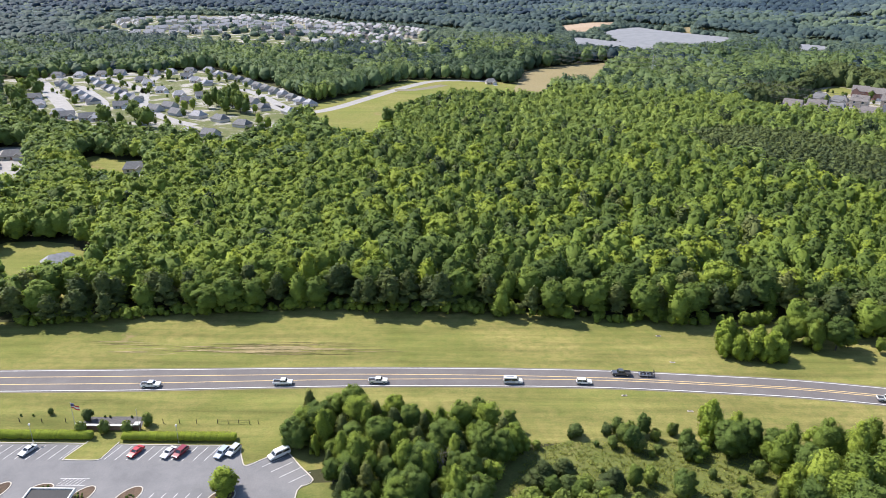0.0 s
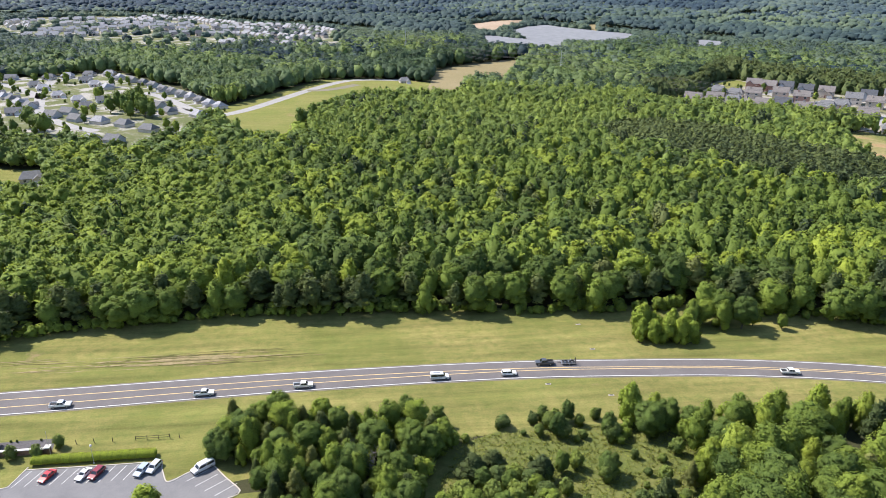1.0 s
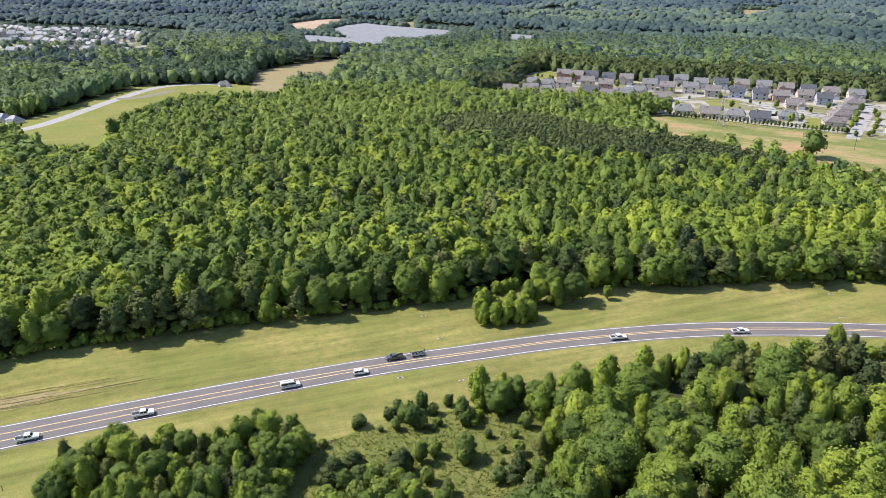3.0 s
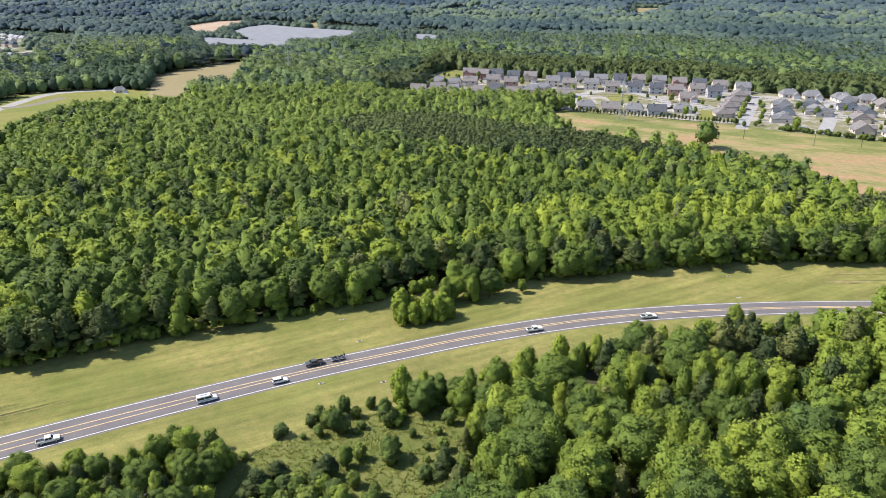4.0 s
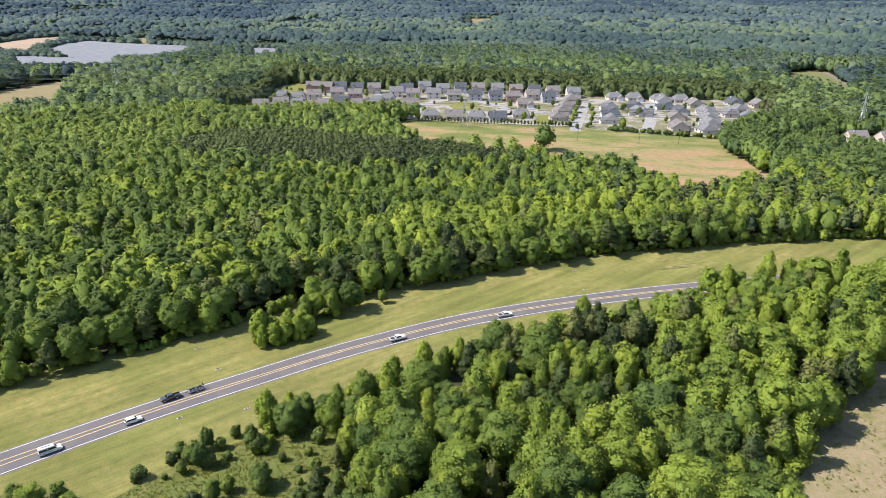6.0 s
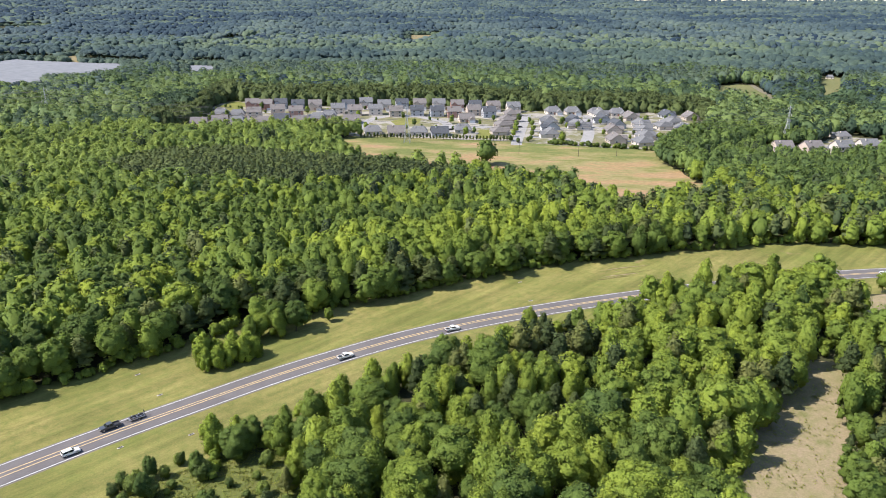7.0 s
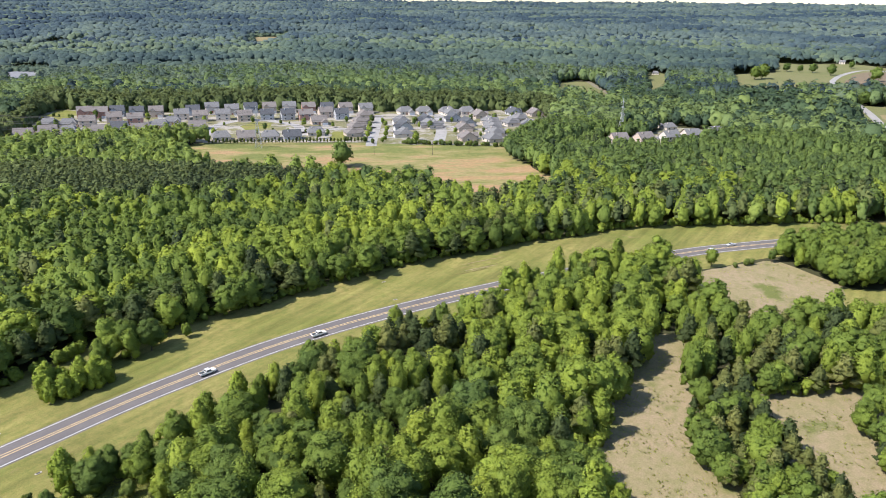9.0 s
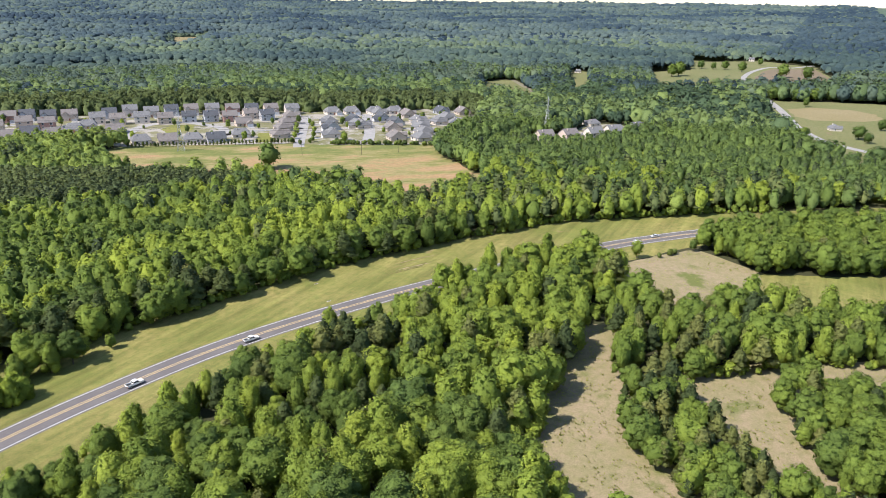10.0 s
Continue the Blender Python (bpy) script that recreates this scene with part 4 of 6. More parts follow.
for kind, items in REST.items():
    joined("edge_" + SPECIES[kind][0] + "s", items, EDGE_PROTO[kind], NEEDLE_NEAR if kind == "pine" else LEAF, ("dark olive pines" if kind == "pine" else "leafy green trees") + " in woods beside road and clearings")


# ---- houses ----
ROOF_A = plain("grey_shingles", (0.155, 0.157, 0.16), 0.9, 0.15, vary=0.2, scale=0.8)
ROOF_B = plain("brown_shingles", (0.168, 0.154, 0.146), 0.9, 0.15, vary=0.2, scale=0.8)
ROOF_C = plain("dark_shingles", (0.078, 0.084, 0.094), 0.9, 0.15, vary=0.2, scale=0.8)
ROOF_PALE = plain("pale_shingles", (0.29, 0.29, 0.30), 0.9, 0.15, vary=0.2, scale=0.8)
TRIM = plain("white_trim", (0.66, 0.65, 0.64), 0.6)
WALLS = [plain("pale_siding", (0.56, 0.50, 0.44), 0.7), plain("beige_siding", (0.48, 0.40, 0.335), 0.7), plain("grey_siding", (0.38, 0.39, 0.41), 0.7), plain("brick_red_siding", (0.36, 0.21, 0.17), 0.8)]
GLASS = plain("dark_window_glass", (0.045, 0.055, 0.07), 0.12, 0.6)
DOOR = plain("painted_door", (0.25, 0.10, 0.07), 0.5)


def box(bm, x0, x1, y0, y1, z0, z1):
    v = [bm.verts.new(c) for c in ((x0, y0, z0), (x1, y0, z0), (x1, y1, z0), (x0, y1, z0), (x0, y0, z1), (x1, y0, z1), (x1, y1, z1), (x0, y1, z1))]
    for f in ((0, 3, 2, 1), (4, 5, 6, 7), (0, 1, 5, 4), (1, 2, 6, 5), (2, 3, 7, 6), (3, 0, 4, 7)):
        bm.faces.new([v[i] for i in f])
    return v


def gable(bm, x0, x1, y0, y1, z, h, over=0.5, hip=0.0, t=0.22):
    """A pitched roof with its ridge along x, boarded below; hip: how far the ridge ends draw in."""
    x0, x1, y0, y1 = x0 - over, x1 + over, y0 - over, y1 + over
    m = (y0 + y1) / 2
    low = [bm.verts.new(c) for c in ((x0, y0, z - t), (x1, y0, z - t), (x1, y1, z - t), (x0, y1, z - t))]
    top = [bm.verts.new(c) for c in ((x0, y0, z), (x1, y0, z), (x1, y1, z), (x0, y1, z))]
    r = [bm.verts.new((x0 + hip, m, z + h)), bm.verts.new((x1 - hip, m, z + h))]
    bm.faces.new(low[::-1])
    for i in range(4):
        bm.faces.new((low[i], low[(i + 1) % 4], top[(i + 1) % 4], top[i]))
    bm.faces.new((top[0], top[1], r[1], r[0]))
    bm.faces.new((top[2], top[3], r[0], r[1]))
    bm.faces.new((top[1], top[2], r[1]))
    bm.faces.new((top[3], top[0], r[0]))


def gabled_box(bm, x0, x1, y0, y1, e, h):
    """A house body whose end walls run up into the gables."""
    m = (y0 + y1) / 2
    ends = [[bm.verts.new(c) for c in ((x, y0, 0), (x, y1, 0), (x, y1, e), (x, m, e + h), (x, y0, e))] for x in (x0, x1)]
    bm.faces.new(ends[0][::-1])
    bm.faces.new(ends[1])
    for i in range(5):
        bm.faces.new((ends[0][i], ends[0][(i + 1) % 5], ends[1][(i + 1) % 5], ends[1][i]))
    bmesh.ops.recalc_face_normals(bm, faces=bm.faces[:])


def pitched(bm, x0, x1, y0, y1, e, h, over=0.5, t=0.24):
    """Two roof slopes of real thickness that stand over the walls."""
    m = (y0 + y1) / 2
    k = h / (m - y0)
    z = e - over * k
    ends = [[bm.verts.new(c) for c in ((x, y0 - over, z + 0.03), (x, m, e + h + 0.03), (x, y1 + over, z + 0.03), (x, y1 + over, z + t), (x, m, e + h + t), (x, y0 - over, z + t))] for x in (x0 - over, x1 + over)]
    bm.faces.new(ends[0])
    bm.faces.new(ends[1][::-1])
    for i in range(6):
        bm.faces.new((ends[0][i], ends[0][(i + 1) % 6], ends[1][(i + 1) % 6], ends[1][i]))
    bmesh.ops.recalc_face_normals(bm, faces=bm.faces[:])


def window(parent, x, y, z, w, h, axis, simple=False):
    """A framed pane on a wall that faces -y or +y (axis y) or -x or +x (axis x); its sign tells the side."""
    s = 1 if axis[0] == "+" else -1
    for name, mat, grow, deep in (("window", TRIM, 0.14, 0.06), ("pane", GLASS, 0.0, 0.09))[1 if simple else 0 :]:
        bm = bmesh.new()
        a, b = w / 2 + grow, h / 2 + grow
        if axis[1] == "y":
            box(bm, x - a, x + a, min(y, y + s * deep), max(y, y + s * deep), z - b, z + b)
        else:
            box(bm, min(x, x + s * deep), max(x, x + s * deep), y - a, y + a, z - b, z + b)
        if simple:
            part("window", bm, mat, parent)
        elif name == "window":
            frame_ob = part(name, bm, mat, parent)
        else:
            part(name, bm, mat, frame_ob)


def house(w, d, floors, hip, wall, roof, wing, label, small=False, tiny=False):
    """A family house with a front wing or garage, windows and door. Its front faces -y."""
    base = tagged(empty("house"), label, "house", "houses")
    e, rise_h = 2.9 * floors, d * 0.36
    bm = bmesh.new()
    if hip:
        box(bm, -w / 2, w / 2, -d / 2, d / 2, 0, e)
    else:
        gabled_box(bm, -w / 2, w / 2, -d / 2, d / 2, e, rise_h)
    part("wall", bm, wall, base)
    bm = bmesh.new()
    if hip:
        gable(bm, -w / 2, w / 2, -d / 2, d / 2, e + 0.1, rise_h, 0.5, hip)
    else:
        pitched(bm, -w / 2, w / 2, -d / 2, d / 2, e, rise_h)
    part("roof", bm, roof, base)
    gw = w * 0.42
    for name, mat in (("wing", wall), ("wing_roof", roof)):
        bm = bmesh.new()
        if name == "wing":
            gabled_box(bm, -wing, 0.0, -gw / 2, gw / 2, 2.8, gw * 0.38)
        else:
            pitched(bm, -wing, 1.5, -gw / 2, gw / 2, 2.8, gw * 0.38)
        bmesh.ops.rotate(bm, verts=bm.verts, cent=(0, 0, 0), matrix=Matrix.Rotation(math.pi / 2, 3, "Z"))
        bmesh.ops.translate(bm, verts=bm.verts, vec=(w / 2 - gw / 2, -d / 2, 0))
        part(name, bm, mat, base)
    if not small and floors == 2:
        for name, mat in (("front_gable", wall), ("front_gable_roof", roof)):
            bm = bmesh.new()
            if name == "front_gable":
                gabled_box(bm, -0.5, d * 0.3, -2.4, 2.4, e + 0.2, 2.0)
            else:
                pitched(bm, -0.5, d * 0.3, -2.4, 2.4, e + 0.2, 2.0, 0.3)
            bmesh.ops.rotate(bm, verts=bm.verts, cent=(0, 0, 0), matrix=Matrix.Rotation(math.pi / 2, 3, "Z"))
            bmesh.ops.translate(bm, verts=bm.verts, vec=(-w * 0.26, -d / 2, 0))
            part(name, bm, mat, base)
    if not tiny:
        bm = bmesh.new()
        box(bm, w / 2 - gw + 0.5, w / 2 - 0.5, -d / 2 - wing - 0.05, -d / 2 - wing, 0.0, 2.2)
        part("garage_door", bm, TRIM, base, "white garage door")
        bm = bmesh.new()
        box(bm, w / 2 - gw + 0.3, w / 2 - 0.3, -d / 2 - wing - 8.0, -d / 2 - wing - 0.06, -0.05, 0.06)
        part("driveway", bm, CONCRETE, base, "pale concrete driveway")
        bm = bmesh.new()
        box(bm, -w * 0.02 - 0.5, -w * 0.02 + 0.5, -d / 2 - 0.06, -d / 2, 0.1, 2.2)
        part("door", bm, DOOR, base)
    for f in range(floors):
        z = 1.6 + 2.9 * f
        window(base, -w * 0.28, -d / 2, z, 1.6, 1.5, "-y", small)
        if small:
            continue
        window(base, -w * 0.25, d / 2, z, 1.8, 1.5, "+y")
        window(base, w * 0.25, d / 2, z, 1.5, 1.5, "+y")
        window(base, -w / 2, d * 0.1, z, 1.2, 1.4, "-x")
        window(base, w / 2, d * 0.1, z, 1.2, 1.4, "+x")
    if small:
        return base
    bm = bmesh.new()
    box(bm, w * 0.2, w * 0.2 + 0.8, d * 0.1, d * 0.1 + 0.8, e + 0.5, e + d * 0.3 + 1.0)
    part("chimney", bm, wall, base)
    return base


HOUSES = [
    house(12.5, 11.0, 2, 0.0, WALLS[0], ROOF_A, 3.0, "two-storey pale siding house with grey shingle roof"),
    house(12.0, 11.0, 2, 0.0, WALLS[2], ROOF_C, 2.5, "two-storey grey siding house with dark roof"),
    house(13.5, 12.0, 1, 3.5, WALLS[1], ROOF_B, 3.5, "single-storey beige house with hipped brown roof"),
    house(13.5, 12.0, 1, 3.0, WALLS[0], ROOF_A, 3.5, "single-storey pale house with hipped grey roof"),
    house(12.5, 11.0, 2, 0.0, WALLS[3], ROOF_B, 2.5, "two-storey reddish house with brown-grey roof"),
    house(13.5, 12.0, 1, 0.0, WALLS[2], ROOF_C, 3.5, "single-storey house with dark slate grey roof"),
    house(15.0, 12.0, 2, 0.0, WALLS[0], ROOF_PALE, 2.5, "far pale two-storey house with grey roof", True, True),
    house(15.0, 12.0, 2, 2.0, WALLS[1], ROOF_C, 2.5, "far beige two-storey house with dark roof", True, True),
    house(14.0, 12.0, 1, 3.5, WALLS[0], ROOF_PALE, 3.5, "small pale house with hipped light grey roof", True),
    house(15.0, 11.5, 1, 3.0, WALLS[0], ROOF_A, 3.5, "small pale house with hipped grey roof", True),
    house(14.5, 11.5, 1, 0.0, WALLS[2], ROOF_A, 3.5, "small grey house with gabled roof", True),
    house(12.5, 11.0, 2, 0.0, WALLS[1], ROOF_B, 3.0, "two-storey beige house with brown shingle roof"),
    house(13.5, 12.5, 1, 0.0, WALLS[1], ROOF_B, 3.5, "single-storey beige house with gabled brown roof"),
]
for i, h0 in enumerate(HOUSES):
    h0.matrix_basis = pose(0, 0, 0, 0, 0, 0)
PLACED = [False] * len(HOUSES)
HOUSE_SPOTS = []
SIZES = [1.0] * len(HOUSES)


def put_house(kind, x, y, turn, size=1.0, z=0.0):
    m = pose(x, y, z + 0.03, 0, 0, turn) @ Matrix.Scale(size / SIZES[kind], 4)
    HOUSE_SPOTS.append((x, y))
    if not PLACED[kind]:
        PLACED[kind] = True
        SIZES[kind] = size
        HOUSES[kind].matrix_basis = m
        return HOUSES[kind]
    return copy_thing(HOUSES[kind], m)


def row_of(points, kinds, seed, face, size=1.0):
    rng = np.random.default_rng(seed)
    for i, (x, y) in enumerate(points):
        put_house(int(rng.choice(kinds)), x, y, face + rng.uniform(-5, 5), size)


# rows of the housing estate behind the dry meadow
row_of([(369, 639), (377, 626), (390, 620), (398, 602), (410, 590), (434, 568), (457, 569), (460, 544), (478, 538), (491, 526), (505, 513), (513, 495), (523, 480), (533, 465), (542, 447)], (0, 11, 4, 11, 1), 1, -38)
row_of([(341, 588), (366, 588), (373, 568), (412, 556), (417, 536), (434, 526), (441, 505), (458, 494), (470, 480), (478, 465), (499, 460), (502, 443)], (0, 11, 4, 1, 11), 2, 142)
row_of([(322, 615), (331, 601), (311, 566), (328, 548), (347, 552), (351, 529), (374, 535), (391, 541), (388, 504), (468, 440)], (3, 5, 12, 5, 3), 3, -38)
row_of([(283, 581), (302, 580), (294, 549), (274, 543), (243, 552), (258, 551)], (12, 5, 12), 4, -38)
row_of([(367, 449), (379, 434), (392, 421), (403, 408), (426, 404)], (12, 5, 3, 12), 5, 142)
row_of([(520, 431), (491, 412), (467, 396), (441, 378)], (12, 2, 12), 6, 52)
row_of([(515, 383), (491, 363), (465, 343), (532, 368), (513, 352), (540, 329), (554, 352)], (5, 12, 5, 3), 7, 232)
row_of([(561, 413), (573, 399), (585, 380), (597, 365)], (3, 3), 8, -38)
row_of([(480, 292), (559, 317), (529, 297), (487, 273), (510, 284), (543, 306), (565, 280), (543, 263), (588, 303), (620, 325), (626, 305)], (5, 12, 3, 3), 9, 52)
row_of([(579, 372), (515, 317), (585, 343), (563, 298), (560, 275), (512, 346)], (3, 5, 12, 2), 23, 52)
row_of([(531, 186), (546, 171), (564, 156), (583, 145), (608, 132)], (0, 0, 0, 11), 10, 142)
row_of([(628, 176)], (3,), 21, 142, 0.8)
row_of([(715, -17)], (3,), 22, 20, 0.75)
# estate at the far end of the green field
row_of([(-386, 724), (-364, 725), (-346, 734), (-332, 743), (-298, 745), (-284, 754), (-267, 764), (-249, 769)], (8, 8, 9, 10), 8, 0, 0.74)
row_of([(-230, 740), (-213, 721), (-199, 706), (-186, 688), (-172, 665), (-161, 652), (-150, 637), (-139, 622), (-128, 605), (-118, 589), (-108, 577)], (8, 8, 9, 10), 9, -55, 0.74)
row_of([(-356, 673), (-340, 650), (-325, 632), (-311, 615), (-296, 595), (-285, 582)], (8, 8, 9, 10), 10, -52, 0.74)
row_of([(-337, 692), (-321, 671), (-304, 649), (-292, 634), (-281, 622), (-268, 605), (-254, 589)], (8, 8, 9, 10), 11, 128, 0.74)
row_of([(-293, 698), (-278, 677), (-251, 638), (-227, 615), (-206, 611), (-211, 586), (-240, 697), (-257, 723)], (8, 8, 9, 10), 12, 30, 0.74)
row_of([(-223, 550), (-216, 562), (-201, 535), (-182, 525), (-162, 513), (-141, 495), (-170, 467), (-154, 464)], (8, 8, 9, 10), 13, 150, 0.74)
row_of([(-287, 529), (-259, 515), (-250, 514), (-341, 596), (-322, 566), (-255, 563), (-277, 521)], (8, 8, 9, 10), 14, 20, 0.74)
row_of([(-156, 583), (-142, 558), (-118, 543), (-224, 679)], (8, 8, 9, 10), 15, 130, 0.74)
# single houses at the wood and in the farmland
row_of([(-142, 243)], (8,), 16, 35, 0.8)
row_of([(-169, 378), (-250, 403)], (8, 9), 17, 20, 0.75)
row_of([(45, 700)], (3,), 18, 10, 0.7)
row_of([(1104, 340), (843, 361), (1579, 100), (1537, 23), (1511, 127)], (3, 3, 0), 19, 100, 0.75)


def far_house_row():
    """Small pale houses of the distant estate, on both sides of its lanes."""
    rng = np.random.default_rng(20)
    spots = []
    for lane in ([(-560, 1330), (-620, 1480), (-480, 1540), (-400, 1500)], [(-500, 1260), (-420, 1330), (-300, 1400)], [(-420, 1600), (-320, 1530), (-220, 1400), (-100, 1330), (-40, 1240)], [(-330, 1290), (-210, 1330), (-120, 1260), (-60, 1160)], [(-300, 1200), (-180, 1220), (-90, 1120)], [(-560, 1180), (-460, 1200), (-380, 1240)], [(-520, 1420), (-440, 1430), (-360, 1440)], [(-180, 1080), (-120, 1050), (-60, 1010)]):
        c = curve(lane, 17.0)
        s = sides(c)
        for side in (13, -13):
            for p, q in zip(c, s):
                x, y = p + q * side + rng.normal(size=2) * 1.5
                spots.append((x, y, math.degrees(math.atan2(q[1], q[0])) + (90 if side > 0 else -90)))
    spots.sort(key=lambda c: math.hypot(c[0], c[1]))
    for x, y, turn in spots[:120]:
        put_house(int(rng.choice((6, 6, 7))), x, y, turn, 0.72)
    # the farther ones as one mesh: walls, then roofs
    bms = [bmesh.new(), bmesh.new()]
    for x, y, turn in spots[120:]:
        w, d, e = rng.uniform(9.5, 12), rng.uniform(8, 9.5), rng.choice((2.8, 5.2, 5.2))
        one = [bmesh.new(), bmesh.new()]
        gabled_box(one[0], -w / 2, w / 2, -d / 2, d / 2, e, d * 0.33)
        pitched(one[1], -w / 2, w / 2, -d / 2, d / 2, e, d * 0.33)
        for src, dst in zip(one, bms):
            src.transform(pose(x, y, 0.1, 0, 0, turn))
            me = bpy.data.meshes.new("piece")
            src.to_mesh(me)
            src.free()
            dst.from_mesh(me)
            bpy.data.meshes.remove(me)
    base = tagged(empty("distant_houses"), "many small pale houses of a distant estate", "houses", kind="stuff")
    part("wall", bms[0], WALLS[0], base)
    part("roof", bms[1], ROOF_PALE, base)


far_house_row()


# ---- lanes and drives ----
def lane(name, pts, half, mat, label, z=0.09):
    tagged(ribbon(name, curve(pts, 4.0), half, -half, z, mat, None, 0.06), label, "road", kind="structure")


lane("lane_a", [(-140, 575), (-112, 545), (-98, 552), (-84, 572), (-66, 611), (-45, 657), (-15, 709), (12, 720), (46, 714)], 5.0, CONCRETE, "pale lane between field and wood")
lane("lane_b", [(-45, 657), (-25, 662), (0, 690)], 5.0, GRAVEL, "pale gravel track", 0.1)
lane("street_a", [(416, 338), (426, 346), (483, 387), (540, 428)], 4.2, CONCRETE, "pale street between houses")
lane("street_b", [(300, 515), (312, 522), (349, 545), (387, 566), (426, 574), (450, 556)], 3.6, CONCRETE, "pale concrete street of the estate")
lane("street_c", [(376, 480), (387, 489), (414, 507), (437, 509), (453, 494), (453, 470), (449, 448), (434, 428), (418, 410)], 4.4, CONCRETE, "pale concrete street of the estate")
lane("street_d", [(455, 303), (497, 328), (545, 362), (580, 386)], 4.6, CONCRETE, "pale concrete street of the estate")
lane("street_h", [(418, 422), (447, 416), (461, 404), (483, 387)], 3.6, CONCRETE, "pale concrete street of the estate")
lane("street_i", [(322, 575), (342, 597), (363, 608), (372, 590), (366, 572)], 3.6, CONCRETE, "pale concrete street of the estate")
lane("street_e", [(-406, 706), (-385, 689), (-354, 643), (-308, 575), (-282, 533)], 6.0, CONCRETE, "pale concrete street of the estate")
lane("street_f", [(-291, 735), (-279, 680), (-258, 617), (-237, 565), (-200, 517), (-176, 498)], 4.2, CONCRETE, "pale concrete street of the estate")
lane("street_g", [(-186, 657), (-168, 636), (-152, 611), (-127, 570), (-103, 538)], 4.2, CONCRETE, "pale concrete street of the estate")
lane("street_j", [(-406, 706), (-374, 719), (-337, 737), (-283, 748), (-259, 753)], 4.2, CONCRETE, "pale concrete street of the estate")
lane("street_k", [(-346, 732), (-296, 679), (-261, 632)], 4.2, CONCRETE, "pale concrete street of the estate")
lane("street_l", [(-338, 667), (-312, 633), (-282, 589), (-269, 564)], 4.2, CONCRETE, "pale concrete street of the estate")
lane("farm_road", FARM_ROAD, 4.0, CONCRETE, "pale farm road between fields", 0.16)
lane("far_lane", [(942, 406), (952, 390), (889, 347), (829, 308), (748, 284), (705, 268)], 3.5, GRAVEL, "pale lane in a far clearing", 0.16)
lane("far_street_a", [(-560, 1330), (-620, 1480), (-480, 1540), (-400, 1500)], 4, CONCRETE, "pale street of the distant estate", 0.16)
lane("far_street_b", [(-420, 1600), (-320, 1530), (-220, 1400), (-100, 1330), (-40, 1240)], 4, CONCRETE, "pale street of the distant estate", 0.16)
lane("far_street_c", [(-330, 1290), (-210, 1330), (-120, 1260), (-60, 1160)], 4, CONCRETE, "pale street of the distant estate", 0.16)
patch("lawn_a", [(354, 677), (379, 699), (384, 678), (361, 644), (345, 644)], 0.055, GREENFIELD, 1.0, 6, "open green lawn at the edge of an estate", "lawn", 31)
patch("lawn_b", [(417, 485), (441, 495), (446, 475), (427, 460), (405, 466)], 0.055, GREENFIELD, 0.8, 6, "open green lawn inside a ring of houses", "lawn", 32)
patch("lawn_c", [(446, 404), (452, 394), (422, 371), (414, 377)], 0.055, GREENFIELD, 0.6, 6, "bright green garden lawn", "lawn", 33)


# ---- vehicles ----
TYRE = plain("black_rubber", (0.03, 0.03, 0.03), 0.9, 0.1)
RIM = plain("grey_metal", (0.45, 0.45, 0.46), 0.35, 0.5, 0.8)
LAMP_W = plain("clear_lamp", (0.75, 0.75, 0.72), 0.15, 0.5)
LAMP_R = plain("red_lamp", (0.35, 0.02, 0.02), 0.2, 0.5)
CARGLASS = plain("tinted_car_glass", (0.02, 0.025, 0.03), 0.08, 0.7)
DARKPLASTIC = plain("dark_plastic", (0.04, 0.04, 0.042), 0.7, 0.2)


def paint(name, c):
    m = Mat(name, 0.3, 0.5)
    m.color(m.ramp(m.noise(1.5), [(0.3, tuple(v * 0.93 for v in c)), (0.7, c)]))
    m.put(m.b.inputs["Coat Weight"], 0.6)
    m.put(m.b.inputs["Coat Roughness"], 0.08)
    return m.m


WHITE, SILVER, RED, DARKRED, CHARCOAL, BLUEGREY = (paint(n, c) for n, c in (("white_car_paint", (0.72, 0.72, 0.71)), ("silver_car_paint", (0.48, 0.50, 0.52)), ("red_car_paint", (0.42, 0.02, 0.02)), ("dark_red_car_paint", (0.20, 0.012, 0.02)), ("charcoal_car_paint", (0.055, 0.06, 0.066)), ("blue_grey_car_paint", (0.36, 0.42, 0.50))))


def loft(bm, profile, half, tuck=0.0, z_tuck=9.0):
    """A side profile of x, z points drawn out across the width; points over z_tuck lie further in by tuck."""
    rows = []
    for s in (-1, 1):
        rows.append([bm.verts.new((x, s * (half - (tuck if z > z_tuck else 0.0)), z)) for x, z in profile])
    n = len(profile)
    bm.faces.new(rows[0])
    bm.faces.new(rows[1][::-1])
    for i in range(n):
        bm.faces.new((rows[0][(i + 1) % n], rows[0][i], rows[1][i], rows[1][(i + 1) % n]))
    bmesh.ops.recalc_face_normals(bm, faces=bm.faces[:])


def soften(bm, r, segments=2):
    bmesh.ops.bevel(bm, geom=bm.edges[:], offset=r, segments=segments, affect="EDGES", profile=0.6)


def wheel(parent, x, y, r):
    for name, rad, wid, mat in (("tyre", r, 0.24, TYRE), ("rim", r * 0.62, 0.26, RIM)):
        bm = bmesh.new()
        bmesh.ops.create_cone(bm, cap_ends=True, segments=18, radius1=rad, radius2=rad, depth=wid, matrix=Matrix.Translation((x, y, r)) @ Matrix.Rotation(math.pi / 2, 4, "X"))
        soften(bm, 0.02, 1)
        if name == "tyre":
            ob = part("wheel", bm, mat, parent)
        else:
            part(name, bm, mat, ob)


